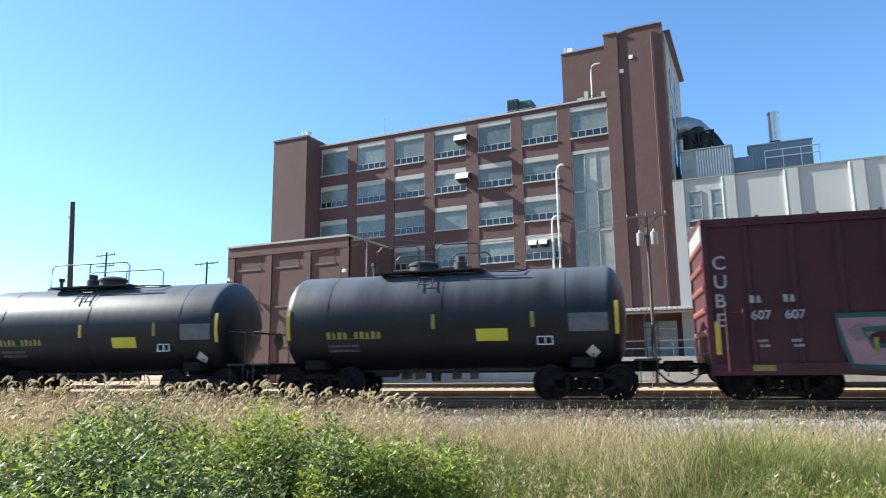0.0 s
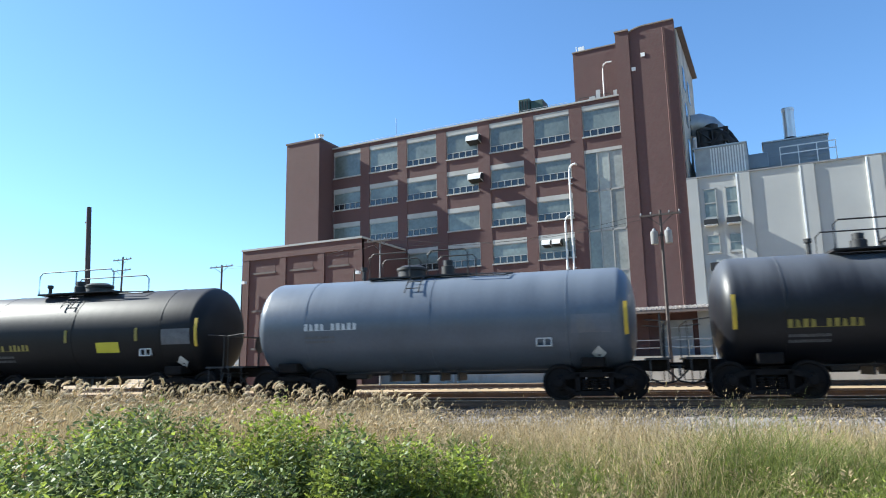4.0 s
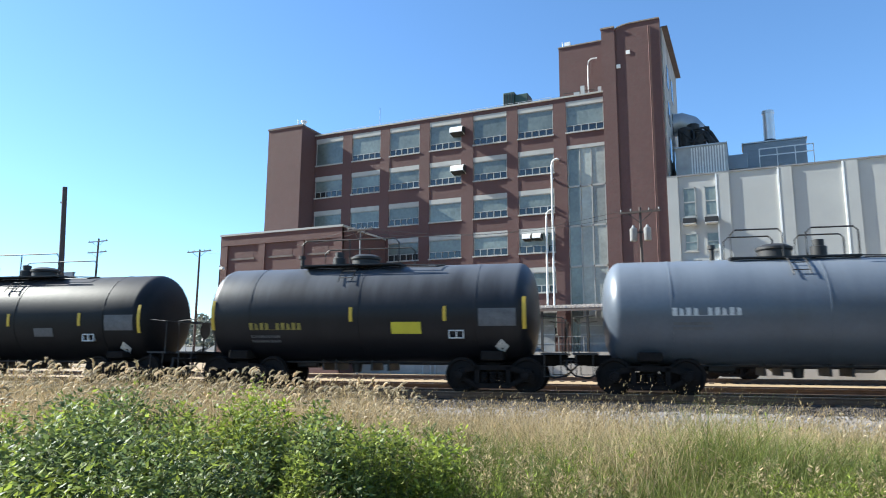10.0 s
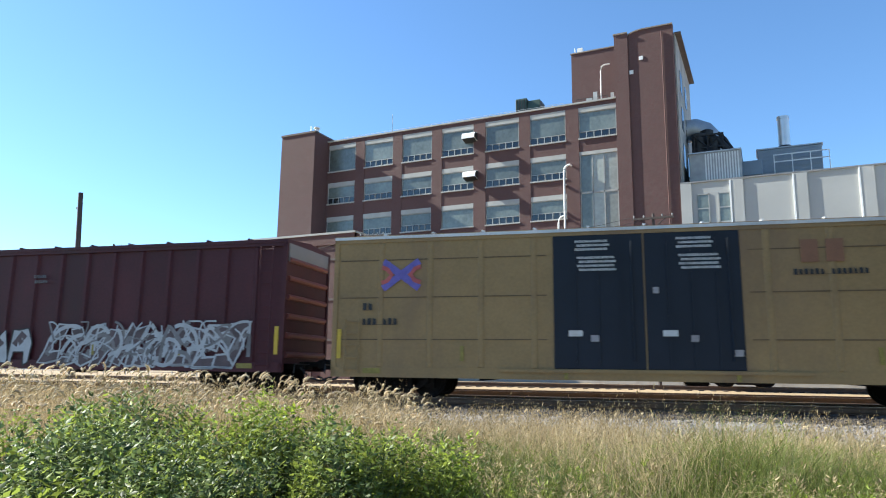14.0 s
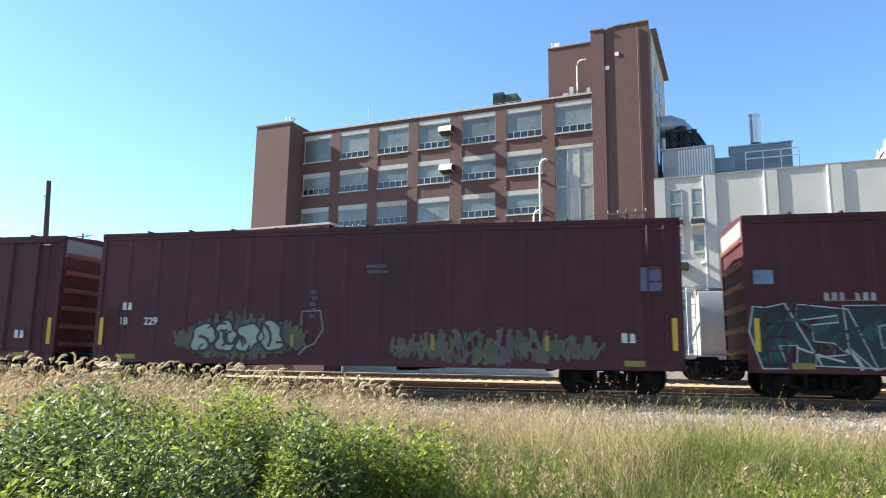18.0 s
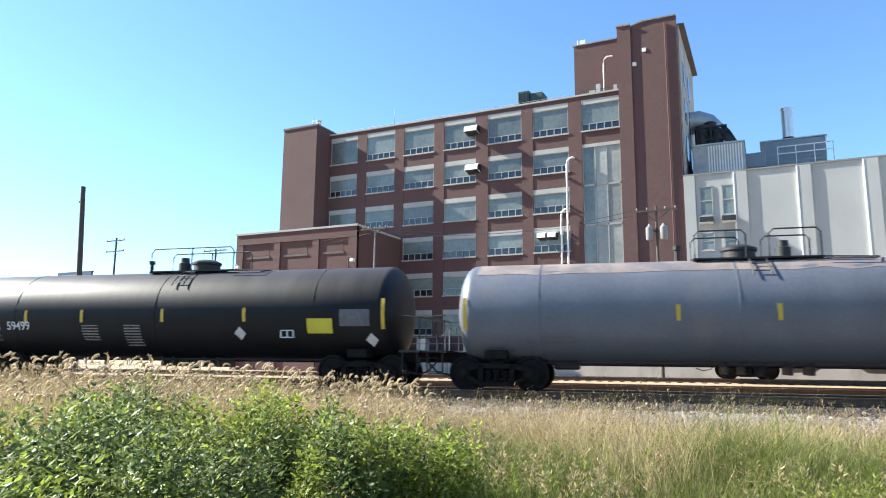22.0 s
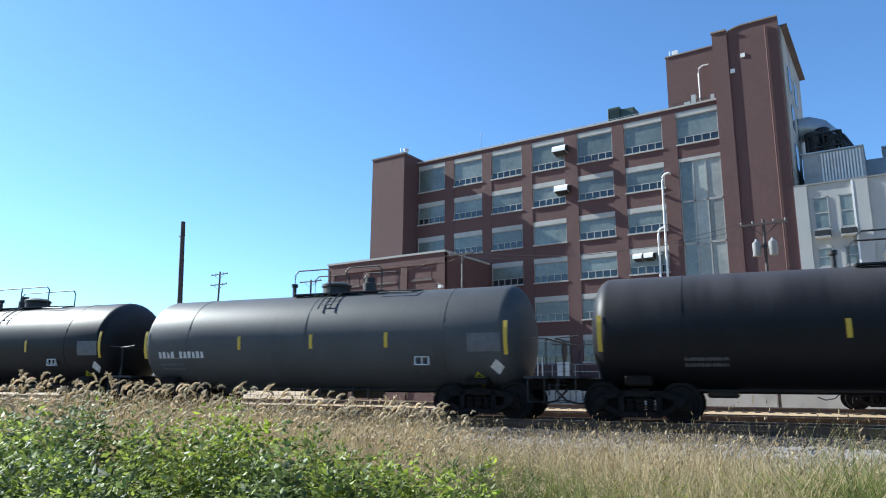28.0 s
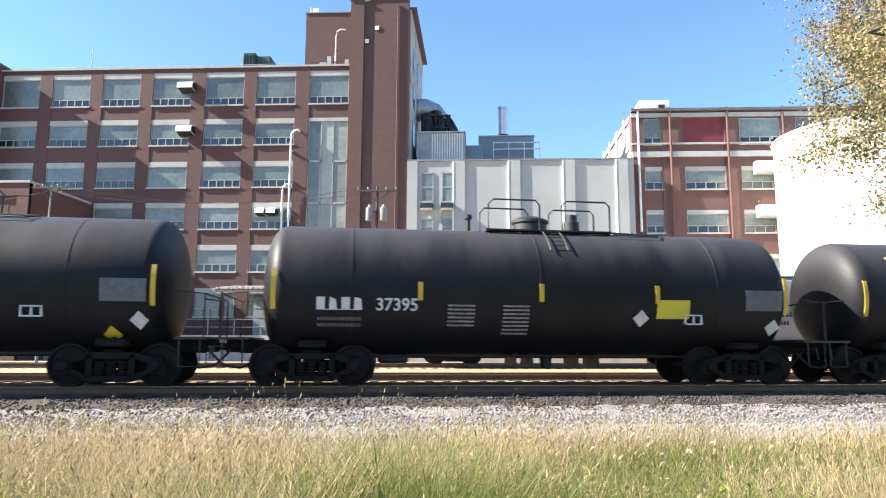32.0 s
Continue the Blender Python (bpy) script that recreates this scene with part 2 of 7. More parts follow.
# ---- mesh helpers ----
def box(bm, x0, x1, y0, y1, z0, z1):
    v = [bm.verts.new((x, y, z)) for x in (x0, x1) for y in (y0, y1) for z in (z0, z1)]
    for q in ((0, 1, 3, 2), (4, 6, 7, 5), (0, 4, 5, 1), (2, 3, 7, 6), (0, 2, 6, 4), (1, 5, 7, 3)):
        bm.faces.new([v[i] for i in q])
    return v


def tube(bm, pts, r, seg=8, r2=None):
    """A round bar along a line of points, closed at both ends."""
    pts = [Vector(p) for p in pts]
    rings = []
    for i, p in enumerate(pts):
        d = (pts[min(i + 1, len(pts) - 1)] - pts[max(i - 1, 0)]).normalized()
        a = d.orthogonal() if abs(d.z) > 0.99 else d.cross(Vector((0, 0, 1)))
        a = a.normalized()
        b = d.cross(a)
        rr = r if r2 is None else r + (r2 - r) * i / (len(pts) - 1)
        rings.append([bm.verts.new(p + rr * (math.cos(2 * math.pi * k / seg) * a + math.sin(2 * math.pi * k / seg) * b)) for k in range(seg)])
    for r0, r1 in zip(rings, rings[1:]):
        for k in range(seg):
            bm.faces.new((r0[k], r0[(k + 1) % seg], r1[(k + 1) % seg], r1[k]))
    bm.faces.new(rings[0][::-1])
    bm.faces.new(rings[-1])


def lathe(bm, prof, axis="x", seg=32, at=(0, 0, 0)):
    """Turns a profile of (along, radius) about an axis through a point."""
    rings = []
    for s, r in prof:
        ring = []
        for k in range(seg):
            c, d = r * math.cos(2 * math.pi * k / seg), r * math.sin(2 * math.pi * k / seg)
            p = {"x": (s, c, d), "y": (c, s, d), "z": (c, d, s)}[axis]
            ring.append(bm.verts.new((p[0] + at[0], p[1] + at[1], p[2] + at[2])))
        rings.append(ring)
    for r0, r1 in zip(rings, rings[1:]):
        for k in range(seg):
            bm.faces.new((r0[k], r0[(k + 1) % seg], r1[(k + 1) % seg], r1[k]))
    for ring, s in ((rings[0], -1), (rings[-1], 1)):
        bm.faces.new(ring[::-1] if s < 0 else ring)


def mesh_of(name, bm, material, smooth=False, bevel=0.0):
    if bevel:
        bmesh.ops.bevel(bm, geom=bm.edges[:], offset=bevel, segments=1, affect="EDGES", clamp_overlap=True)
    bmesh.ops.recalc_face_normals(bm, faces=bm.faces[:])
    me = bpy.data.meshes.new(name)
    bm.to_mesh(me)
    bm.free()
    if smooth:
        for p in me.polygons:
            p.use_smooth = True
        me.set_sharp_from_angle(angle=radians(35))
    me.materials.append(material)
    return me


def part(name, bm, material, parent=None, label="", smooth=False, bevel=0.0):
    me = bm if isinstance(bm, bpy.types.Mesh) else mesh_of(name, bm, material, smooth, bevel)
    ob = new(name, me)
    ob.parent = parent
    if label:
        ob["label"] = label
    return ob


def boxes(name, lst, material, parent=None, label="", bevel=0.0):
    bm = bmesh.new()
    for b in lst:
        box(bm, *b)
    return part(name, bm, material, parent, label, bevel=bevel)


def empty(name, label, category, group="", m=None):
    e = new(name)
    e.empty_display_size = 0.2
    if m is not None:
        e.matrix_basis = m
    return tagged(e, label, category, group)


def raw_mesh(name, verts, faces, material, smooth=False):
    """A large mesh from arrays: faces all with the same number of corners."""
    me = bpy.data.meshes.new(name)
    verts = np.asarray(verts, np.float32)
    faces = np.asarray(faces, np.int32)
    k = faces.shape[1]
    me.vertices.add(len(verts))
    me.vertices.foreach_set("co", verts.ravel())
    me.loops.add(faces.size)
    me.loops.foreach_set("vertex_index", faces.ravel())
    me.polygons.add(len(faces))
    me.polygons.foreach_set("loop_start", np.arange(0, faces.size, k, dtype=np.int32))
    me.polygons.foreach_set("loop_total", np.full(len(faces), k, dtype=np.int32))
    if smooth:
        me.polygons.foreach_set("use_smooth", np.ones(len(faces), bool))
    me.update(calc_edges=True)
    me.materials.append(material)
    return me


def leaves_mesh(name, p, d, n, size, wide, material):
    """Folded pointed leaves: places p, directions d, face normals n."""
    side = np.cross(d, n)
    side /= np.linalg.norm(side, axis=1, keepdims=True) + 1e-9
    s = size[:, None]
    a = p
    b = p + d * s * 0.45 + side * s * wide - n * s * 0.06
    c = p + d * s
    e = p + d * s * 0.45 - side * s * wide - n * s * 0.06
    v = np.stack([a, b, c, e], 1).reshape(-1, 3)
    k = (np.arange(len(p)) * 4)[:, None]
    f = np.concatenate([k + np.array([[0, 1, 2]]), k + np.array([[0, 2, 3]])])
    return raw_mesh(name, v, f, material)


# ---- the ground and the railway ----
PHI = 10.76
TRK = pose(0, 19.62, 0, 0, 0, PHI)


def on_track(u, v, z=0.0, turn=0.0):
    return TRK @ pose(u, v, z, 0, 0, turn)


def structure(name, me, label, category, m=None):
    ob = new(name, me)
    if m is not None:
        ob.matrix_basis = m
    return tagged(ob, label, category, kind="structure")


def ground_height(v):
    return float(np.interp(v, [-2500, -40, -16, -9, -5, -3.2, 3.2, 9, 14, 2500], [-0.9, -0.85, -0.72, -0.62, -0.6, -0.62, -0.6, -0.4, -0.3, -0.3]))


def build_ground():
    vs = [-2500, -600, -150, -60, -40, -28] + list(np.arange(-20, 14.1, 0.5)) + [18, 26, 40, 60, 100, 200, 500, 1200, 2500]
    us = [-2500, -900, -400, -200, -120, -80] + list(np.arange(-60, 40.1, 1.0)) + [60, 90, 150, 300, 900, 2500]
    verts, faces, slots = [], [], []
    for v in vs:
        for u in us:
            near = abs(u) < 61 and -21 < v < 15
            z = ground_height(v) + (0.05 * noise.noise((u * 0.7, v * 0.7, 0)) + 0.03 * noise.noise((u * 2, v * 2, 4)) if near else 0)
            verts.append((u, v, z))
    k = len(us)
    for i in range(len(vs) - 1):
        for j in range(k - 1):
            faces.append((i * k + j, i * k + j + 1, (i + 1) * k + j + 1, (i + 1) * k + j))
            mid = (vs[i] + vs[i + 1]) / 2
            slots.append(0 if mid < -6.3 else 1 if mid < 3.0 else 2)
    me = raw_mesh("ground", verts, faces, SOIL, smooth=True)
    me.materials.append(BALLAST)
    me.materials.append(YARD)
    me.polygons.foreach_set("material_index", slots)
    structure("ground", me, "weedy soil, grey gravel and a sandy yard along the railway", "ground", TRK)


def build_track(name, centre, detail):
    bm = bmesh.new()
    us = [-600, -300, -120, -60] + (list(np.arange(-50, 30.1, 0.4)) if detail else [-20, 20]) + [60, 120, 300, 600]
    prof = [(-3.3, -0.75), (-2.5, -0.42), (-2.2, -0.33), (-1.8, -0.21), (-0.9, -0.2), (0.9, -0.2), (1.8, -0.21), (2.2, -0.33), (2.5, -0.42), (3.3, -0.75)]
    rings = []
    for u in us:
        ring = []
        for v, z in prof:
            dz = 0.05 * noise.noise((u * 3, v * 3, 1)) if detail and abs(u) < 50 else 0
            ring.append(bm.verts.new((u, v + centre, z + dz)))
        rings.append(ring)
    for a, b in zip(rings, rings[1:]):
        for j in range(len(prof) - 1):
            f = bm.faces.new((a[j], b[j], b[j + 1], a[j + 1]))
            f.material_index = int(detail and j in (0, 1, len(prof) - 3, len(prof) - 2))
    me = mesh_of(name, bm, DARK_BALLAST if detail else YARD, smooth=True)
    me.materials.append(BALLAST)
    bed = structure(name, me, "ballasted railway track with worn steel rails on dark timber ties", "railway track", TRK)
    for side in (-0.7525, 0.7525):
        bm = bmesh.new()
        p = [(-0.07, -0.18), (0.07, -0.18), (0.07, -0.165), (0.012, -0.14), (0.012, -0.045), (0.036, -0.035), (0.036, -0.003), (0.03, 0.0), (-0.03, 0.0), (-0.036, -0.003), (-0.036, -0.035), (-0.012, -0.045), (-0.012, -0.14), (-0.07, -0.165)]
        ends = [[bm.verts.new((u, centre + side + y, z)) for y, z in p] for u in (-600, 600)]
        for j in range(len(p)):
            bm.faces.new((ends[0][j], ends[0][(j + 1) % len(p)], ends[1][(j + 1) % len(p)], ends[1][j]))
        part("rail", bm, RAIL_STEEL, bed)
        boxes("rail_head", [(-600, 600, centre + side - 0.026, centre + side + 0.026, 0.0, 0.003)], RAIL_TOP, bed, "polished running surface")
    bm = bmesh.new()
    box(bm, -0.11, 0.11, -1.3, 1.3, -0.35, -0.17)
    tie = mesh_of("tie", bm, TIE, bevel=0.012)
    step = 0.55
    if detail:
        for i in range(-70, 50):
            t = new("tie", tie)
            t.parent = bed
            t.location = (i * step + random.uniform(-0.03, 0.03), centre + random.uniform(-0.04, 0.04), random.uniform(-0.015, 0.012))
    bm = bmesh.new()
    for i in list(range(-400, -70)) + list(range(50, 300)) if detail else range(-150, 120):
        box(bm, i * step - 0.11, i * step + 0.11, centre - 1.3, centre + 1.3, -0.35, -0.17)
    tagged(part("tie_row", bm, TIE, bed), "dark timber ties further along the line", kind="stuff")
    return bed


def build_stones():
    """Loose ballast on the shoulder and the gravel strip towards the camera."""
    rng = np.random.default_rng(4)
    n = 76000
    u = rng.uniform(-26, 18, n)
    v = -rng.uniform(1.35, 6.6, n) ** 1.0
    z = np.interp(-v, [0, 1.8, 2.5, 3.15, 6.6], [-0.2, -0.2, -0.42, -0.62, -0.6])
    r = rng.uniform(0.014, 0.036, n) * np.where(-v > 3.6, 0.75, 1.0)
    base = np.array([(1, 0, 0), (-1, 0, 0), (0, 1, 0), (0, -1, 0), (0, 0, 1), (0, 0, -1)], float)
    tri = np.array([(0, 2, 4), (2, 1, 4), (1, 3, 4), (3, 0, 4), (2, 0, 5), (1, 2, 5), (3, 1, 5), (0, 3, 5)])
    jit = rng.uniform(0.55, 1.25, (n, 6, 1)) * base + rng.normal(0, 0.18, (n, 6, 3))
    jit[:, :, 2] *= 0.7
    verts = jit * r[:, None, None] + np.stack([u, v, z + r * 0.25], -1)[:, None, :]
    # Stones within about 2.4 m of the centre line take the darker tone.
    inner = -v + rng.normal(0, 0.12, n) < 2.4
    for m, name, material, label in ((~inner, "ballast_stones", STONE, "loose grey crushed stones beside the track"), (inner, "oily_ballast_stones", DARK_STONE, "dark crushed stones along the rail")):
        faces = (tri[None] + (np.arange(m.sum()) * 6)[:, None, None]).reshape(-1, 3)
        ob = new(name, raw_mesh(name, verts[m].reshape(-1, 3), faces, material))
        ob.matrix_basis = TRK
        tagged(ob, label, "gravel", kind="stuff")


# ---- the factory ----
GLASS_X = [-35.99, -31.72, -27.49, -23.23, -18.85, -14.62, -10.28]
ROWS = [(22.84, 2.85), (18.89, 2.25), (15.36, 2.2), (11.99, 2.2), (8.6, 2.2), (5.2, 2.3)]
FW = 3.2
FY = 55.0


def add_window(parent, x0, x1, top, high, y, dark=0.55, lintel=0.42, lights=5, plain=False):
    """A factory window: pale shaded upper light, a row of dark vent lights, a stone lintel and a sill."""
    bot = top - high
    fr = bmesh.new()
    yy = y + 0.08
    box(fr, x0, x0 + 0.07, yy, yy + 0.1, bot + 0.1, top - lintel)
    box(fr, x1 - 0.07, x1, yy, yy + 0.1, bot + 0.1, top - lintel)
    box(fr, x0, x1, yy, yy + 0.1, top - lintel - 0.07, top - lintel)
    if not plain:
        box(fr, x0, x1, yy, yy + 0.1, bot + 0.1 + dark, bot + 0.16 + dark)
        for i in range(1, lights):
            x = x0 + (x1 - x0) * i / lights
            box(fr, x - 0.035, x + 0.035, yy, yy + 0.1, bot + 0.1, bot + 0.1 + dark)
    w = part("window", fr, SASH, parent)
    if lintel > 0.05:
        boxes("lintel", [(x0 - 0.04, x1 + 0.04, y + 0.03, y + 0.5, top - lintel, top)], WHITE_STONE, w)
    boxes("sill", [(x0 - 0.06, x1 + 0.06, y - 0.06, y + 0.5, bot - 0.02, bot + 0.1)], WHITE_STONE, w)
    low = bot + 0.1 if plain else bot + 0.16 + dark
    boxes("pane", [(x0 + 0.07, x1 - 0.07, yy + 0.05, yy + 0.09, low, top - lintel - 0.07)], PANE, w)
    if not plain:
        for i in range(lights):
            a, b = x0 + (x1 - x0) * i / lights, x0 + (x1 - x0) * (i + 1) / lights
            boxes("vent_pane", [(a + 0.035, b - 0.035, yy + 0.05, yy + 0.09, bot + 0.1, bot + 0.1 + dark)], PANE_DARK, w)
    return w


def build_factory():
    f = empty("factory_building", "five-storey red brick factory with pale shaded windows and stone lintels", "building")
    # piers between the bays
    edges = [-39.37] + [x for xr in GLASS_X for x in (xr - FW, xr)] + [-10.13]
    for a, b in zip(edges[0::2], edges[1::2]):
        boxes("pier", [(a, b, FY, FY + 0.7, -0.4, 23.2)], BRICK, f)
    # spandrels
    for j, xr in enumerate(GLASS_X):
        x0 = xr - FW
        tops = [r[0] for r in ROWS]
        bots = [23.2] + [t - h for t, h in ROWS]
        for i in range(len(ROWS) + 1):
            if j == 6 and 1 < i:
                continue
            hi = bots[i]
            lo = tops[i] if i < len(ROWS) else -0.4
            boxes("spandrel", [(x0, xr, FY + 0.045, FY + 0.7, lo, hi)], BRICK, f)
    for j, xr in enumerate(GLASS_X):
        for i, (top, high) in enumerate(ROWS):
            if j == 6 and i:
                continue
            add_window(f, xr - FW, xr, top, high, FY, plain=(j == 3 and i in (2,)) or (j == 0 and i == 0), lights=5)
    # tall stair window in the last bay
    x0, x1 = -13.48, -10.28
    fr = bmesh.new()
    levels = [18.89, 15.4, 12.0, 8.6, 5.2, 1.6]
    for z in levels:
        box(fr, x0, x1, FY + 0.08, FY + 0.2, z - 0.16, z)
    lights = [x0, x0 * 0.68 + x1 * 0.32, x0 * 0.38 + x1 * 0.62, x1 - 0.1]
    for x in lights:
        box(fr, x, x + 0.1, FY + 0.08, FY + 0.2, 1.6, 18.89)
    w = part("stair_window", fr, SASH, f, "tall stair window of pale panels")
    boxes("lintel", [(x0, x1, FY + 0.03, FY + 0.5, 18.6, 18.89)], WHITE_STONE, w)
    for hi, lo in zip(levels, levels[1:]):
        for k, (a, b) in enumerate(zip(lights, lights[1:])):
            boxes("pane", [(a + 0.1, b, FY + 0.13, FY + 0.17, lo, hi - 0.16)], PANE if k == 0 else PANE_PALE, w)
    boxes("spandrel", [(x0, x1, FY + 0.1, FY + 0.7, -0.4, 1.5)], BRICK, f)
    # body, parapet and coping
    boxes("body", [(-43.4, -10.2, FY + 0.75, 76, -0.4, 23.0)], BRICK, f)
    boxes("coping", [(-39.45, -10.15, FY - 0.08, FY + 0.75, 23.2, 23.34)], WHITE_STONE, f)
    boxes("roof", [(-43.4, -10.2, FY + 0.75, 76, 23.0, 23.1)], ROOF_FELT, f)
    # the projecting wing
    boxes("wing_wall", [(-43.45, -39.37, 52.76, 75, -0.4, 23.62)], BRICK, f)
    boxes("wing_coping", [(-43.52, -39.3, 52.69, 75, 23.62, 23.8)], MAT_COPING, f)
    # tower with its buttress
    boxes("tower_wall", [(-9.03, -5.42, 54.4, 66, -0.4, 28.0)], BRICK, f)
    crest = [(-9.03, 28.0), (-9.03, 28.28), (-8.75, 28.42), (-8.4, 28.52), (-7.9, 28.58), (-5.42, 28.58), (-5.42, 28.0)]
    for name, y0, y1, up, material in (("tower_parapet", 54.4, 54.85, 0.0, BRICK), ("tower_coping", 54.32, 54.93, 0.1, MAT_WEATHERED)):
        bm = bmesh.new()
        line = crest if not up else crest[1:-1] + [(x, z + up) for x, z in crest[-2:0:-1]]
        a = [bm.verts.new((x, y0, z)) for x, z in line]
        b = [bm.verts.new((x, y1, z)) for x, z in line]
        bm.faces.new(a)
        bm.faces.new(b[::-1])
        for k in range(len(line)):
            n = (k + 1) % len(line)
            bm.faces.new((a[k], a[n], b[n], b[k]))
        part(name, bm, material, f)
    boxes("tower_buttress", [(-10.13, -9.03, 54.28, 66, -0.4, 28.45)], BRICK, f)
    boxes("tower_coping", [(-10.2, -9.04, 54.2, 66, 28.45, 28.58)], MAT_WEATHERED, f)
    boxes("tower_side", [(-5.41, -5.3, 54.9, 66, 15.0, 27.95)], MAT_PLASTER, f, "weathered pale plaster side")
    for z in (25.6, 22.4, 19.2):
        for y in (57.0, 60.4):
            boxes("tower_window", [(-5.32, -5.26, y, y + 1.4, z - 1.9, z)], PANE_DARK, f)
    boxes("eave", [(-5.41, -4.86, 54.95, 66.2, 28.0, 28.1)], MAT_COPING, f)
    # penthouse on the roof
    boxes("penthouse", [(-14.49, -10.15, 57, 65, 23.1, 28.8)], BRICK, f)
    boxes("penthouse_coping", [(-14.56, -10.15, 56.93, 65, 28.8, 28.9)], MAT_WEATHERED, f)
    boxes("roof_bird_guard", [(-14.0, -13.5, 57.2, 57.6, 28.9, 29.4)], METAL_WHITE, f)
    # small fittings on the tower front
    for x, z in ((-8.0, 26.1), (-8.8, 25.0)):
        boxes("wall_lamp", [(x - 0.16, x + 0.16, 54.34, 54.42, z - 0.16, z + 0.16)], METAL_WHITE, f)
    bm = bmesh.new()
    tube(bm, [(-6.3, 54.33, 28.1), (-6.3, 54.33, 5.0)], 0.05)
    part("downpipe", bm, BRICK, f)
    bm = bmesh.new()
    tube(bm, [(-11.0, 56.6, 27.1), (-11.45, 56.6, 27.12), (-11.72, 56.6, 26.95), (-11.8, 56.6, 26.5), (-11.8, 56.6, 23.3)], 0.06)
    part("vent_pipe", bm, METAL_WHITE, f, "white vent pipe")
    for x, w, h in ((-13.0, 0.5, 0.7), (-12.4, 0.35, 1.2), (-10.9, 0.3, 0.9)):
        boxes("roof_box", [(x, x + w, 56.1, 56.5, 23.1, 23.34 + h)], MAT_SHEET, f)
    # vents on the wing
    bm = bmesh.new()
    lathe(bm, [(23.8, 0.2), (24.3, 0.2), (24.32, 0.3), (24.45, 0.3), (24.5, 0.05)], "z", 12, (-39.8, 53.6, 0))
    part("roof_vent", bm, METAL_WHITE, f, smooth=True)
    for x, y, h in ((-40.2, 53.2, 0.7), (-14.2, 57.3, 5.9 + 0.6)):
        bm = bmesh.new()
        tube(bm, [(x, y, 23.1), (x, y, 23.8 + h if h < 2 else 29.5)], 0.05, 6)
        part("roof_mast", bm, METAL_GREY, f)
    bm = bmesh.new()
    tube(bm, [(-33.0, 57, 23.1), (-33.0, 57, 26.0)], 0.03, 5)
    part("antenna", bm, METAL_GREY, f)
    # safety rail along the roof
    bm = bmesh.new()
    for x in np.arange(-38, -14, 2.0):
        tube(bm, [(x, 55.9, 23.1), (x, 55.9, 23.85)], 0.018, 5)
    tube(bm, [(-38, 55.9, 23.85), (-15, 55.9, 23.85)], 0.018, 5)
    part("roof_rail", bm, METAL_GREY, f)
    bm = bmesh.new()
    for x in (-13.9, -13.0, -12.1, -11.2):
        tube(bm, [(x, 56.2, 23.1), (x, 56.2, 24.1)], 0.03, 5)
    for z in (23.6, 24.1):
        tube(bm, [(-13.9, 56.2, z), (-11.2, 56.2, z)], 0.03, 5)
    part("roof_rail", bm, METAL_DARK, f)
    # hooded window vents
    for x, z, w in ((-24.1, 21.95, 1.25), (-24.0, 18.3, 1.25)):
        add_hood(f, x, z, w, 0.8, 0.85)
    for x in (-17.35, -16.45):
        add_hood(f, x, 11.5, 0.72, 0.7, 0.62)
    # white pipes up the facade
    for x, top in ((-14.75, 17.8), (-15.3, 13.4)):
        bm = bmesh.new()
        arc = [(x + 0.5 - 0.5 * math.cos(a), FY - 0.28, top - 0.5 + 0.5 * math.sin(a)) for a in np.linspace(0, math.pi / 2, 6)]
        tube(bm, [(x, FY - 0.28, 4.9)] + arc + [(x + 0.6, FY + 0.1, top)], 0.085, 10)
        part("process_pipe", bm, METAL_WHITE, f, "white-painted process pipe", smooth=True)
        for z in np.arange(6.5, top - 1, 2.4):
            boxes("pipe_bracket", [(x - 0.16, x + 0.16, FY - 0.16, FY + 0.02, z, z + 0.08)], METAL_GREY, f)
    return f


def add_hood(parent, x, z, w, deep, high):
    bm = bmesh.new()
    prof = [(0.3, 0), (-deep * 0.45, -high * 0.03), (-deep * 0.78, -high * 0.16), (-deep * 0.95, -high * 0.4), (-deep, -high * 0.78), (0.3, -high)]
    a = [bm.verts.new((x, FY + y, z + q)) for y, q in prof]
    b = [bm.verts.new((x + w, FY + y, z + q)) for y, q in prof]
    bm.faces.new(a)
    bm.faces.new(b[::-1])
    for i in range(len(prof)):
        j = (i + 1) % len(prof)
        bm.faces.new((a[i], b[i], b[j], a[j]))
    h = part("vent_hood", bm, METAL_WHITE, parent, "white sheet-metal vent hood")
    # Shade inside the hood, painted as a dark sheet below its closed bottom.
    bm = bmesh.new()
    lo = [(x + dx, FY + dy, z - high * q - 0.008) for dx in (0.02, w - 0.02) for dy, q in ((-deep + 0.01, 0.78), (0.25, 0.995))]
    a, b, c, d = [bm.verts.new(p) for p in lo]
    bm.faces.new((a, b, d, c))
    part("vent_mouth", bm, METAL_DARK, h, "dark sheet painted as the hood's shaded inside")
    # The side turned from the sun gets its shade as a dark sheet.
    bm = bmesh.new()
    bm.faces.new([bm.verts.new((x + w + 0.006, FY + y * 0.96, z - 0.03 + q * 0.93)) for y, q in prof])
    part("vent_cheek", bm, METAL_DARK, h, "dark sheet painted as the hood's shaded side")
    return h


MAT_SHEET = mat("grey_sheet_metal", (0.34, 0.35, 0.35), rough=0.6, var=0.2)
MAT_WEATHERED = mat("weathered_coping", (0.24, 0.2, 0.17), rough=0.85, var=0.3)
MAT_ZINC = mat("dull_zinc_flashing", (0.2, 0.2, 0.2), rough=0.6, var=0.3)
MAT_COPING = mat("dark_coping", (0.12, 0.095, 0.085), rough=0.8, var=0.3)
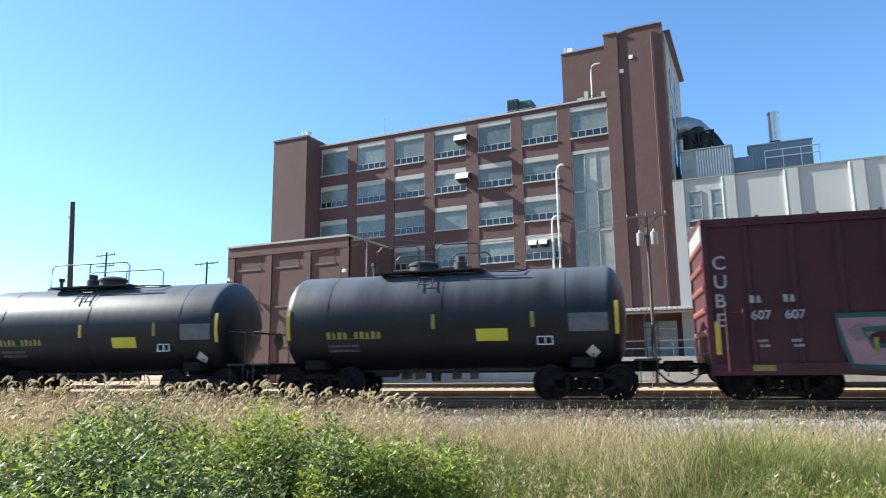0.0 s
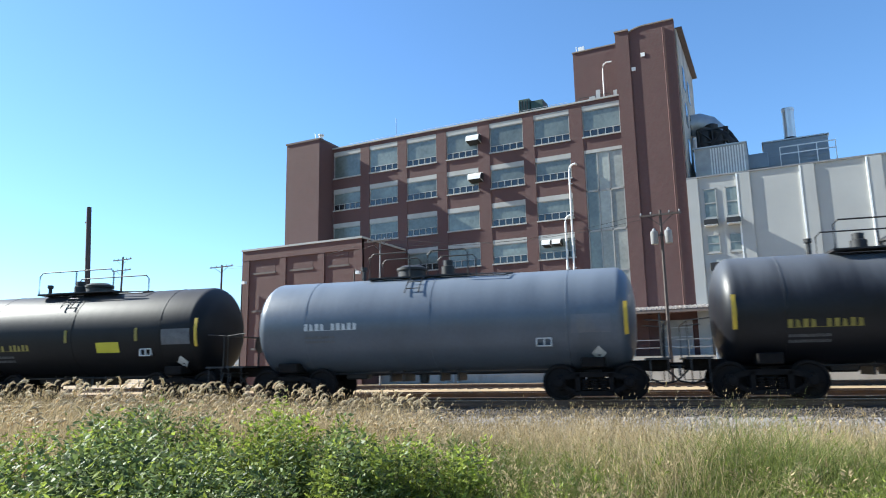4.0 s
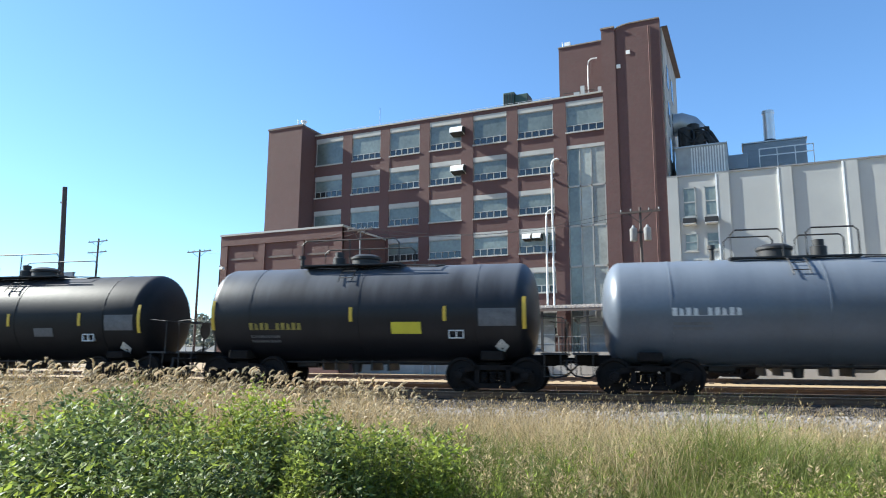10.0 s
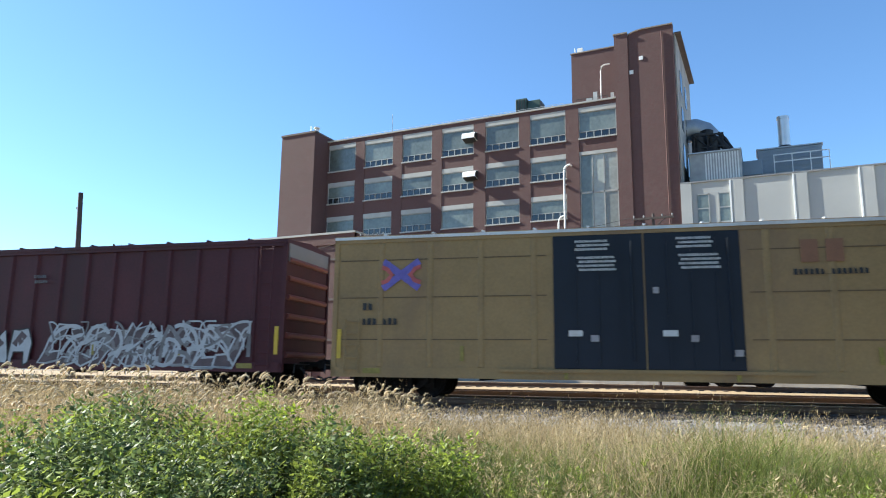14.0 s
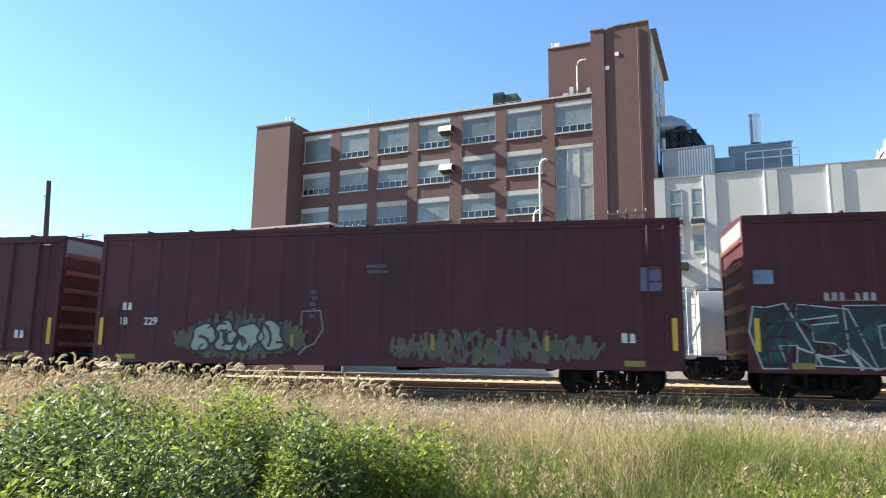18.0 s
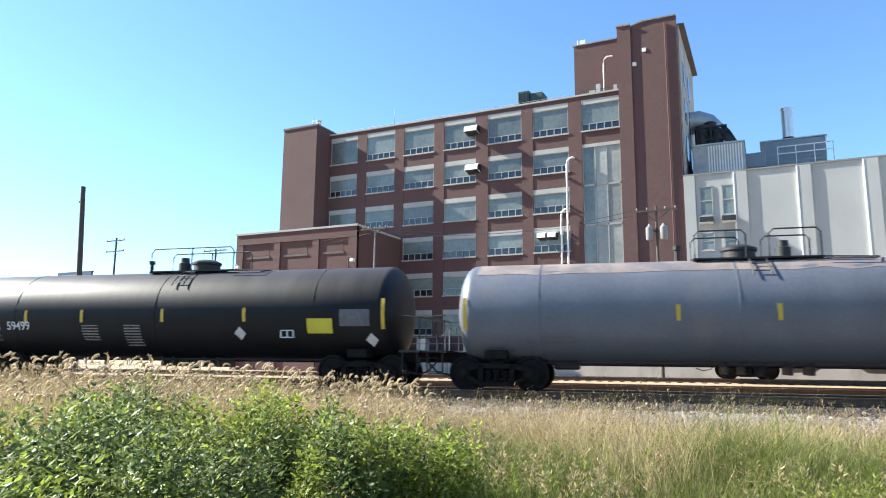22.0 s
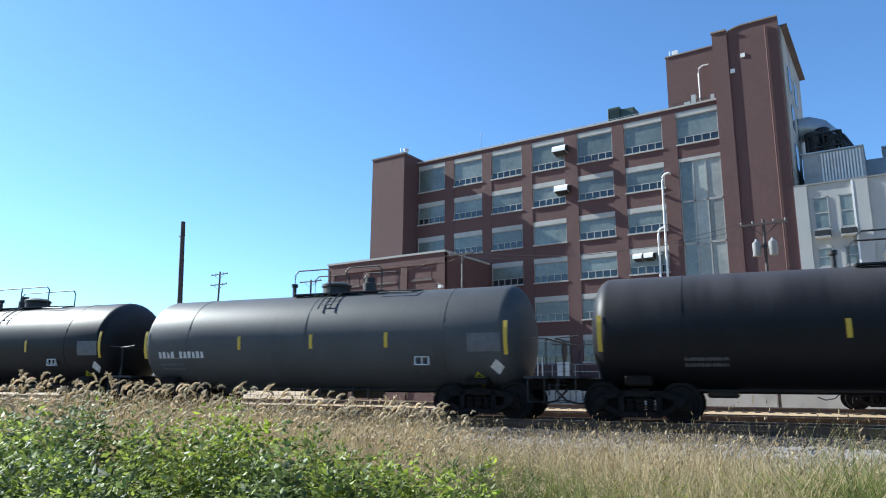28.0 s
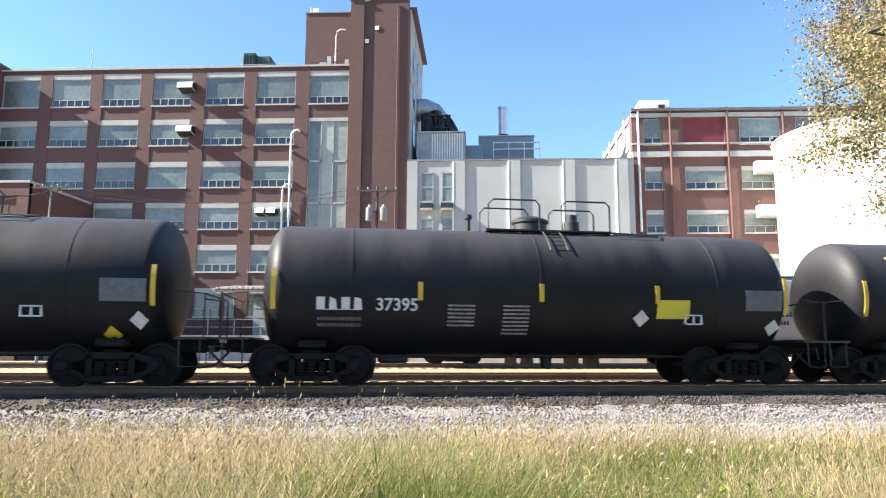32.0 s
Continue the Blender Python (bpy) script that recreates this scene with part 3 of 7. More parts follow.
MAT_PLASTER = mat("weathered_plaster", (0.4, 0.375, 0.34), rough=0.9, var=0.3, scale=0.6, tint=(0.2, 0.17, 0.15), stain=0.6)


def build_roof_unit():
    u = empty("roof_cooling_unit", "dark green ribbed cooling unit on the factory roof", "air conditioner", m=pose(-20.2, 58, 23.1))
    boxes("unit_body", [(0, 1.1, 0, 2, 0.3, 2.75), (1.1, 2.35, 0.2, 1.8, 0.3, 2.5)], DARK_GREEN, u, bevel=0.04)
    for i in range(4):
        boxes("fin", [(0.1 + i * 0.25, 0.16 + i * 0.25, -0.05, 0, 0.5, 2.6)], METAL_DARK, u)
    boxes("unit_foot", [(0, 2.3, 0.2, 0.4, 0, 0.3), (0, 2.3, 1.6, 1.8, 0, 0.3)], METAL_DARK, u)


def build_low_building():
    f = empty("low_brick_building", "low red brick block with pilasters and bricked-up windows", "building")
    x0, x1, y0, top = -44.1, -30.96, 47.62, 11.9
    boxes("wall", [(x0, x1, y0 + 0.12, 55, -0.4, top)], BRICK_LOW, f)
    pil = [(-44.1, -43.3), (-39.75, -39.05), (-35.55, -34.85), (-31.8, -30.96)]
    for a, b in pil:
        boxes("pilaster", [(a, b, y0, y0 + 0.3, -0.4, top)], BRICK_LOW, f)
    boxes("cornice_band", [(x0, x1, y0 - 0.02, y0 + 0.3, top - 0.9, top)], BRICK_LOW, f)
    boxes("coping", [(x0 - 0.08, x1 + 0.08, y0 - 0.1, 55, top, top + 0.17)], WHITE_STONE, f)
    for (a, b), (c, d) in zip(pil, pil[1:]):
        for z in (9.75, 6.3, 2.9):
            boxes("ledge", [(b + 0.35, c - 0.5, y0 + 0.07, y0 + 0.3, z - 0.1, z + 0.08)], MAT_COPING, f)
            boxes("infill_panel", [(b + 0.45, c - 0.6, y0 + 0.11, y0 + 0.3, z + 0.1, z + 1.9)], BRICK, f, "darker brick infill")
    for x in (-31.6, -43.9):
        bm = bmesh.new()
        tube(bm, [(x, y0 - 0.2, 1.2), (x, y0 - 0.2, 8.9)], 0.06, 6)
        tube(bm, [(x, y0 - 0.2, 8.9), (x + 0.3, y0 - 0.5, 9.2), (x + 0.6, y0 - 0.6, 9.0)], 0.05, 6)
        part("conduit", bm, METAL_DARK, f)
        boxes("flood_lamp", [(x + 0.5, x + 0.85, y0 - 0.8, y0 - 0.5, 8.75, 9.0)], METAL_WHITE, f)


def build_grey_block():
    g = empty("grey_block", "pale grey stuccoed factory block with pilasters", "building")
    y, top = 54.32, 15.02
    boxes("wall", [(-5.4, 11.95, y, 72, -0.4, top)], GREY_WALL, g)
    boxes("coping", [(-5.4, 11.95, y - 0.1, y + 0.5, top, top + 0.12)], MAT_ZINC, g)
    for x in (-1.78, 2.47, 6.62, 10.64):
        boxes("pilaster", [(x, x + 0.85, y - 0.13, y, -0.4, top - 0.02)], GREY_WALL, g)
        boxes("joint_cover", [(x - 0.11, x, y - 0.15, y, -0.4, top - 0.02)], METAL_WHITE, g)
    boxes("corner_strip", [(-5.4, -4.6, y - 0.12, y, -0.4, top - 0.02)], GREY_WALL, g)
    for x, w in ((-4.3, 0.95), (-2.72, 0.88)):
        for z, h in ((14.1, 2.3), (10.5, 1.35), (6.6, 1.9)):
            fr = bmesh.new()
            for a, b, c, d in ((x, x + 0.08, z - h, z), (x + w - 0.08, x + w, z - h, z), (x, x + w, z - 0.08, z), (x, x + w, z - h, z - h + 0.08), (x + 0.08, x + w - 0.08, z - h * 0.52, z - h * 0.48)):
                box(fr, a, b, y - 0.06, y + 0.03, c, d)
            f = part("window", fr, SASH, g)
            boxes("pane", [(x + 0.08, x + w - 0.08, y - 0.025, y - 0.012, z - h + 0.08, z - 0.08)], PANE, f)
            boxes("sill", [(x - 0.06, x + w + 0.06, y - 0.1, y, z - h - 0.1, z - h - 0.004)], WHITE_STONE, f)
        u = boxes("window_unit", [(x - 0.05, x + 0.92, y - 0.72, y, 11.2, 11.6)], METAL_DARK, g, "dark window air-conditioning unit", bevel=0.03)
        boxes("drip_tray", [(x - 0.02, x + 0.9, y - 0.7, y, 11.14, 11.196)], METAL_WHITE, u)
    boxes("window_unit", [(-4.15, -3.1, y - 0.75, y, 7.75, 8.3)], METAL_DARK, g, "dark window air-conditioning unit", bevel=0.03)
    boxes("wall_lamp", [(-2.2, -1.95, y - 0.3, y, 8.2, 8.4)], METAL_WHITE, g)
    # corrugated penthouse
    # Groove shade is put into the wall's greyer colour; its ribs stay white.
    boxes("penthouse", [(-4.85, -0.98, 56.4, 62, 15.1, 17.95)], MAT_SHEET, g, "white corrugated metal penthouse")
    for i in range(13):
        boxes("rib", [(-3.65 + i * 0.2, -3.55 + i * 0.2, 56.3, 56.4, 15.2, 17.85)], METAL_WHITE, g)
    boxes("penthouse_cap", [(-4.95, -0.93, 56.25, 62, 17.95, 18.05)], METAL_GREY, g)
    return g


def build_roof_plant():
    d = empty("roof_dust_collector", "dark cyclone dust collector with a curved grey hood", "machinery", m=pose(-4.6, 60.5, 15.1))
    bm = bmesh.new()
    tube(bm, [(-1.0, 0.9, 6.5), (0.0, 0.9, 6.6), (0.7, 0.9, 6.3), (1.2, 0.9, 5.7), (1.5, 0.9, 4.9), (1.6, 0.9, 3.9)], 1.05, 18, 0.75)
    part("duct", bm, METAL_GREY, d, "curved grey duct", smooth=True)
    for x, y, r, z0, z1 in ((0.35, -0.5, 0.62, 3.4, 5.6), (1.5, -0.6, 0.5, 3.2, 5.0), (0.95, 0.2, 0.55, 3.6, 6.1)):
        bm = bmesh.new()
        lathe(bm, [(z0 - 1.0, 0.18), (z0, r), (z1, r), (z1 + 0.12, r * 0.6)], "z", 16, (x, y, 0))
        part("cyclone", bm, METAL_DARK, d, smooth=True)
    for x in (-0.1, 1.0, 2.2):
        for y in (-1.1, 0.9):
            boxes("support_post", [(x, x + 0.13, y, y + 0.13, 0, 5.4)], METAL_DARK, d)
    for z in (3.0, 4.2, 5.3):
        boxes("support_beam", [(-0.1, 2.33, -1.13, -1.0, z, z + 0.13)], METAL_DARK, d)
    for a, b in (((0, -1.12, 3.1), (1.05, -1.12, 4.2)), ((1.05, -1.12, 4.2), (2.25, -1.12, 3.1)), ((0, -1.12, 5.3), (1.05, -1.12, 4.3)), ((1.05, -1.12, 4.3), (2.25, -1.12, 5.3))):
        bm = bmesh.new()
        tube(bm, [a, b], 0.06, 6)
        part("brace", bm, METAL_DARK, d)
    bm = bmesh.new()
    tube(bm, [(1.2, -0.7, 5.3), (1.9, -0.75, 4.9), (2.5, -0.8, 4.0), (2.7, -0.8, 3.3), (2.7, -0.8, 0.2)], 0.3, 12)
    part("down_duct", bm, METAL_DARK, d, smooth=True)
    bm = bmesh.new()
    tube(bm, [(1.9, -0.5, 5.6), (2.4, -0.55, 5.0), (2.9, -0.6, 4.0)], 0.16, 8)
    part("down_duct", bm, METAL_DARK, d, smooth=True)
    boxes("link_duct", [(3.5, 5.1, -0.9, 0.1, 1.5, 2.75)], METAL_BLUE, d, bevel=0.04)
    boxes("fan_housing", [(3.5, 4.1, -1.3, -0.3, 0.3, 1.1)], METAL_DARK, d, bevel=0.1)
    a = empty("roof_air_handler", "blue-grey air handler with a white guard rail on the roof", "air conditioner", m=pose(0.2, 62, 15.6))
    boxes("casing", [(0, 4.85, 0, 2.4, 0.4, 3.75)], METAL_BLUE, a, bevel=0.05)
    boxes("cap", [(-0.08, 4.95, -0.08, 2.5, 3.75, 3.85)], METAL_GREY, a)
    boxes("base", [(0, 4.85, 0.1, 2.3, 0, 0.4)], METAL_DARK, a)
    for z in np.arange(0.7, 3.6, 0.35):
        boxes("louvre", [(0.15, 4.7, -0.035, 0, z, z + 0.1)], METAL_BLUE, a)
    for x in np.arange(1.2, 5.4, 1.35):
        boxes("rail_post", [(x, x + 0.07, -0.7, -0.63, 0, 3.0)], METAL_WHITE, a)
    for z in (2.35, 2.95):
        boxes("guard_rail", [(1.2, 5.32, -0.71, -0.63, z, z + 0.08)], METAL_WHITE, a)
    c = empty("roof_flue", "shiny round steel flue above the roof", "chimney", m=pose(2.35, 62.6, 19.4))
    bm = bmesh.new()
    lathe(bm, [(-0.3, 0.46), (2.6, 0.46), (2.61, 0.5), (2.85, 0.5)], "z", 24)
    part("flue_pipe", bm, FLUE, c, smooth=True)
    bm = bmesh.new()
    lathe(bm, [(0.0, 0.66), (0.1, 0.66), (0.25, 0.48)], "z", 20)
    part("flashing", bm, METAL_DARK, c)


def build_right_building():
    r = empty("brick_wing_building", "red brick factory wing with stone bands and a red window panel", "building")
    x0, x1, y, top = 12.05, 50.0, 55.0, 19.0
    boxes("body", [(x0 + 0.05, x1, y + 0.75, 92, -0.4, top - 0.2)], BRICK_PALE, r)
    # Sun on this brick side is also put into a paler sheet over it.
    boxes("side_wall", [(x0, x0 + 0.05, y + 0.75, 92, 15.0, top)], MAT_PLASTER, r, "sunlit pale side wall")
    bays = [(12.95, 14.3)] + [(16.0 + 4.25 * i, 19.1 + 4.25 * i) for i in range(7)]
    edges = [x0] + [q for b in bays for q in b] + [x1]
    for a, b in zip(edges[0::2], edges[1::2]):
        boxes("pier", [(a, b, y, y + 0.7, -0.4, top)], BRICK_PALE, r)
    rows = [(18.5, 2.2), (14.6, 1.85), (11.2, 1.85), (7.8, 1.9), (4.4, 2.0)]
    for i, (a, b) in enumerate(bays):
        tops = [t for t, h in rows]
        bots = [top] + [t - h for t, h in rows]
        for k in range(len(rows) + 1):
            boxes("spandrel", [(a, b, y + 0.06, y + 0.7, tops[k] if k < len(rows) else -0.4, bots[k])], BRICK_PALE, r)
        for k, (t, h) in enumerate(rows):
            if i == 1 and k == 0:
                boxes("red_panel", [(a, b, y + 0.1, y + 0.25, t - h, t)], RED_PANEL, r, "dark red boarded window")
                continue
            add_window(r, a, b, t, h, y, dark=0.5, lintel=0.3 if k else 0.05, lights=2 if i == 0 else 4)
    for z, h, d in ((15.35, 0.42, 0.18), (16.35, 0.14, 0.12), (18.55, 0.3, 0.14), (19.0, 0.2, 0.3)):
        boxes("stone_band", [(x0 - 0.05, x1, y - d, y + 0.05, z, z + h)], WHITE_STONE if z != 19.0 else MAT_COPING, r)
    for x, lo in ((12.5, 9.5), (14.95, 6.0), (19.3, 6.0), (23.5, 6.0)):
        bm = bmesh.new()
        tube(bm, [(x, y - 0.18, 19.3), (x, y - 0.18, lo)], 0.09, 8)
        part("downpipe", bm, METAL_WHITE if x < 13 else BRICK_PALE, r)
    for i, k in ((2, 1), (2, 2)):
        a = bays[i][0]
        t = rows[k][0]
        bm = bmesh.new()
        prof = [(0.3, 0), (-0.6, 0), (-1.2, -0.6), (-1.2, -0.9), (0.3, -0.9)]
        p = [bm.verts.new((a + 0.9, y + q, t + 0.25 + s)) for q, s in prof]
        q2 = [bm.verts.new((a + 2.7, y + q, t + 0.25 + s)) for q, s in prof]
        bm.faces.new(p)
        bm.faces.new(q2[::-1])
        for n in range(len(prof)):
            o = (n + 1) % len(prof)
            bm.faces.new((p[n], q2[n], q2[o], p[o]))
        part("vent_hood", bm, METAL_WHITE, r, "white sheet-metal vent hood")
    boxes("roof_hut", [(13.2, 15.6, 57, 60, 18.8, 20.7)], METAL_WHITE, r, "white roof hut", bevel=0.03)
    boxes("hut_door", [(14.7, 15.2, 56.95, 57.0, 18.9, 20.3)], METAL_DARK, r)
    for yy in np.arange(57, 90, 3.0):
        boxes("side_pier", [(x0 - 0.15, x0, yy, yy + 0.7, 15.0, top + 0.1)], WHITE_STONE, r)
    for z in (16.2, 18.4):
        boxes("side_band", [(x0 - 0.12, x0, 55.8, 91.5, z, z + 0.3)], WHITE_STONE, r)


def build_silo():
    s = empty("white_storage_tank", "large plain white steel storage tank with a shallow domed roof", "storage tank", m=pose(26.1, 49.6, -0.3))
    bm = bmesh.new()
    lathe(bm, [(0, 5.3), (15.3, 5.3)], "z", 64)
    part("tank_wall", bm, CLEAN_WHITE, s, smooth=True)
    bm = bmesh.new()
    lathe(bm, [(15.3, 5.42), (15.42, 5.42), (15.8, 4.2), (16.15, 2.4), (16.3, 0.3)], "z", 64)
    part("tank_roof", bm, CLEAN_WHITE, s, smooth=True)
    for z in (3, 6, 9, 12):
        bm = bmesh.new()
        lathe(bm, [(z, 5.3), (z, 5.315), (z + 0.05, 5.315), (z + 0.05, 5.3)], "z", 64)
        part("seam", bm, CLEAN_WHITE, s)


def build_dock():
    d = empty("loading_dock", "concrete loading dock with a corrugated canopy and pipe railing", "loading dock")
    boxes("platform", [(-30.9, 11.5, 50.6, 54.28, -0.4, 1.5)], CONCRETE, d)
    bm = bmesh.new()
    vs = [bm.verts.new(p) for x in (-18.6, -3.8) for p in ((x, 50.4, 4.7), (x, 50.4, 4.76), (x, 54.3, 5.2), (x, 54.3, 5.12))]
    for q in ((0, 1, 2, 3), (7, 6, 5, 4), (0, 4, 5, 1), (1, 5, 6, 2), (2, 6, 7, 3), (3, 7, 4, 0)):
        bm.faces.new([vs[k] for k in q])
    part("canopy", bm, mat("rusty_canopy_sheet", (0.11, 0.085, 0.075), rough=0.7, var=0.4, scale=1.0, tint=(0.07, 0.045, 0.035), stain=0.4), d, "rusty corrugated metal canopy")
    bm = bmesh.new()
    vs = [bm.verts.new(p) for x, z in ((0, 0), (0.05, 0.12), (0.15, 0.12), (0.2, 0)) for p in ((x, 50.36, 4.77 + z), (x, 54.3, 5.21 + z))]
    for k in range(3):
        bm.faces.new((vs[2 * k], vs[2 * k + 2], vs[2 * k + 3], vs[2 * k + 1]))
    bm.faces.new((vs[0], vs[6], vs[4], vs[2]))
    bm.faces.new((vs[1], vs[3], vs[5], vs[7]))
    bm.faces.new((vs[0], vs[1], vs[7], vs[6]))
    # Ridges get a much paler colour than the sheet between them.
    rib = mesh_of("canopy_rib", bm, mat("pale_canopy_ridge", (0.42, 0.38, 0.35), rough=0.6, var=0.3))
    for k in range(42):
        part("canopy_rib", rib, None, d).location = (-18.55 + k * 0.35, 0, 0)
    boxes("fascia", [(-18.6, -3.8, 50.38, 50.46, 4.54, 4.7)], MAT_COPING, d)
    for x in np.arange(-18.2, -3.8, 3.5):
        boxes("canopy_post", [(x, x + 0.16, 50.5, 50.66, 1.5, 4.6)], METAL_DARK, d)
    for x in np.arange(-30.5, 11, 1.9):
        boxes("rail_post", [(x, x + 0.06, 50.64, 50.7, 1.5, 2.65)], MAT_ZINC, d)
    for z in (2.05, 2.6):
        boxes("guard_rail", [(-30.5, 11, 50.64, 50.69, z, z + 0.05)], MAT_ZINC, d)
    for x in (-17.0, -12.5, -8.2):
        w = boxes("dock_door", [(x, x + 2.4, 54.12, 54.27, 1.5, 4.2)], MAT_DOOR, d, "closed grey dock door")
        for z in (2.2, 2.9, 3.6):
            boxes("door_rib", [(x + 0.05, x + 2.35, 54.09, 54.12, z, z + 0.05)], METAL_GREY, w)
    for x in (-24.6, -23.9, -23.5):
        boxes("bollard", [(x, x + 0.1, 50.1, 50.2, -0.4, 3.2)], MAT_SHEET, d)
    boxes("dock_box", [(-22.6, -21.6, 51, 51.6, 1.5, 2.8)], METAL_GREY, d, "grey electrical box")
    boxes("dock_box", [(-26.9, -26.0, 51, 51.6, 1.5, 2.5)], METAL_GREY, d, "grey electrical box")


MAT_DOOR = mat("grey_door", (0.22, 0.23, 0.24), rough=0.6, var=0.25)


def utility_pole(x, y, top, arms, label, r=0.15, transformers=False, pale=False):
    p = empty("utility_pole", label, "utility pole", "poles beside the yard", pose(x, y, -0.35))
    h = top + 0.35
    bm = bmesh.new()
    tube(bm, [(0, 0, -0.3), (0, 0, h * 0.5), (0, 0, h)], r, 10, r * 0.65)
    part("pole", bm, WOOD_POLE if not pale else MAT_ZINC, p, smooth=True)
    for z, w in arms:
        a = boxes("crossarm", [(-w / 2, w / 2, -0.16, -0.06, z + 0.35 - 0.06, z + 0.35 + 0.06)], WOOD_POLE, p)
        for q in (-0.46, -0.22, 0.22, 0.46):
            bm = bmesh.new()
            lathe(bm, [(0, 0.035), (0.1, 0.06), (0.16, 0.03)], "z", 8, (q * w, -0.11, z + 0.41))
            part("insulator", bm, MAT_ZINC, a)
        for s in (-1, 1):
            bm = bmesh.new()
            tube(bm, [(s * w * 0.3, -0.1, z + 0.3), (0, -0.1, z - 0.35)], 0.025, 5)
            part("brace", bm, METAL_DARK, a)
    if transformers:
        for s in (-0.42, 0.42):
            bm = bmesh.new()
            lathe(bm, [(0, 0.2), (0.05, 0.23), (0.78, 0.23), (0.86, 0.12), (1.0, 0.06)], "z", 16, (s, -0.15, h - 2.15))
            part("transformer", bm, MAT_ZINC, p, smooth=True)
        boxes("bracket", [(-0.4, 0.4, -0.14, -0.06, h - 1.65, h - 1.55)], METAL_DARK, p)
    return p


def build_poles():
    utility_pole(-5.96, 42.9, 10.35, [(10.05, 2.5)], "weathered timber utility pole with transformers beside the dock", 0.12, True)
    utility_pole(-26.84, 43.8, 10.8, [(10.6, 2.2)], "slim pale metal pole with a short crossarm", 0.09, pale=True)
    utility_pole(-58.75, 60, 13.5, [(13.25, 3.6)], "weathered timber utility pole with one crossarm", 0.16)
    utility_pole(-76.0, 60, 16.0, [(15.6, 3.4), (14.2, 3.4)], "weathered timber utility pole with two crossarms", 0.17)
    m = empty("tall_mast", "tall dark brown steel mast beside the yard", "mast", m=pose(-45.5, 33.45, -0.35, 0, -4.2, 0))
    bm = bmesh.new()
    tube(bm, [(0, 0, -0.3), (0, 0, 7), (0, 0, 13.9)], 0.23, 14, 0.17)
    part("mast_pole", bm, mat("brown_black_steel", (0.05, 0.038, 0.036), rough=0.7, var=0.3), m, smooth=True)
    boxes("mast_bracket", [(-0.36, -0.16, -0.06, 0.06, 12.7, 12.82)], METAL_DARK, m)
    b = empty("billboard", "blue-grey billboard panel on a single dark post", "billboard", m=pose(-92.5, 66.5, -0.35))
    boxes("panel", [(-3.7, 3.7, -0.15, 0.15, 9.6, 13.3)], mat("billboard_blue", (0.045, 0.075, 0.13), rough=0.5, var=0.2), b)
    boxes("panel_frame", [(-3.8, 3.8, -0.1, 0.2, 9.4, 9.6), (-3.8, 3.8, -0.1, 0.2, 13.3, 13.42)], METAL_DARK, b)
    for z, n, w in ((12.7, 5, 0.8), (11.6, 2, 0.6)):
        boxes("marking", [(-3.2, -3.2 + n * w * 1.1, -0.175, -0.16, z - 0.1, z + 0.3)], FADED_WHITE, b)
    boxes("catwalk", [(-5.0, 5.0, -0.9, -0.15, 9.2, 9.35)], METAL_DARK, b)
    bm = bmesh.new()
    tube(bm, [(0, 0.3, -0.3), (0, 0.3, 9.5)], 0.45, 12)
    part("post", bm, METAL_DARK, b, smooth=True)
    s = empty("white_shed", "pale grey gabled metal shed in the yard", "shed", m=pose(-104.5, 66, -0.35))
    boxes("shed_wall", [(-4.6, 4.6, 0, 6, 0, 5.0)], MAT_SHEET, s)
    bm = bmesh.new()
    vs = [bm.verts.new(p) for p in ((-4.8, -0.2, 5.0), (4.8, -0.2, 5.0), (4.8, 6.2, 5.0), (-4.8, 6.2, 5.0), (-4.8, 3, 5.9), (4.8, 3, 5.9))]
    for q in ((0, 1, 5, 4), (2, 3, 4, 5), (0, 4, 3), (1, 2, 5), (0, 3, 2, 1)):
        bm.faces.new([vs[i] for i in q])
    part("shed_roof", bm, METAL_GREY, s)
    boxes("shed_door", [(-1.5, 1.5, -0.06, 0, 0, 3.6)], MAT_DOOR, s)


def build_wires():
    for dx in (-1.1, 1.1):
        a = Vector((-26.84 + dx, 43.7, 10.65))
        for b in (Vector((-58.75 + dx, 59.9, 13.4)), Vector((-5.96 + dx, 42.8, 10.2))):
            pts = [a.lerp(b, k / 10) - Vector((0, 0, 4.0 * (k / 10) * (1 - k / 10))) for k in range(11)]
            bm = bmesh.new()
            tube(bm, pts, 0.012, 4)
            tagged(new("overhead_wire", mesh_of("overhead_wire", bm, METAL_DARK)), "thin dark overhead wire slung between two poles", "wire", "overhead wires")


def build_fence():
    f = empty("yard_fence", "galvanised chain-link fence with steel posts along the yard", "fence")
    for x in np.arange(-130, -45, 3.0):
        bm = bmesh.new()
        tube(bm, [(x, 46 , -0.4), (x, 46, 2.0)], 0.035, 6)
        part("post", bm, METAL_GREY, f)
    bm = bmesh.new()
    for z in (0.0, 1.95):
        tube(bm, [(-130, 46, z), (-45, 46, z)], 0.025, 5)
    part("top_rail", bm, METAL_DARK, f)
    bm = bmesh.new()
    for x in np.arange(-130, -45, 0.35):
        tube(bm, [(x, 46, -0.3), (x + 0.5, 46, 1.95)], 0.005, 3)
        tube(bm, [(x + 0.5, 46, -0.3), (x, 46, 1.95)], 0.005, 3)
    tagged(part("mesh_wire", bm, METAL_GREY, f), "thin wire mesh", kind="stuff")


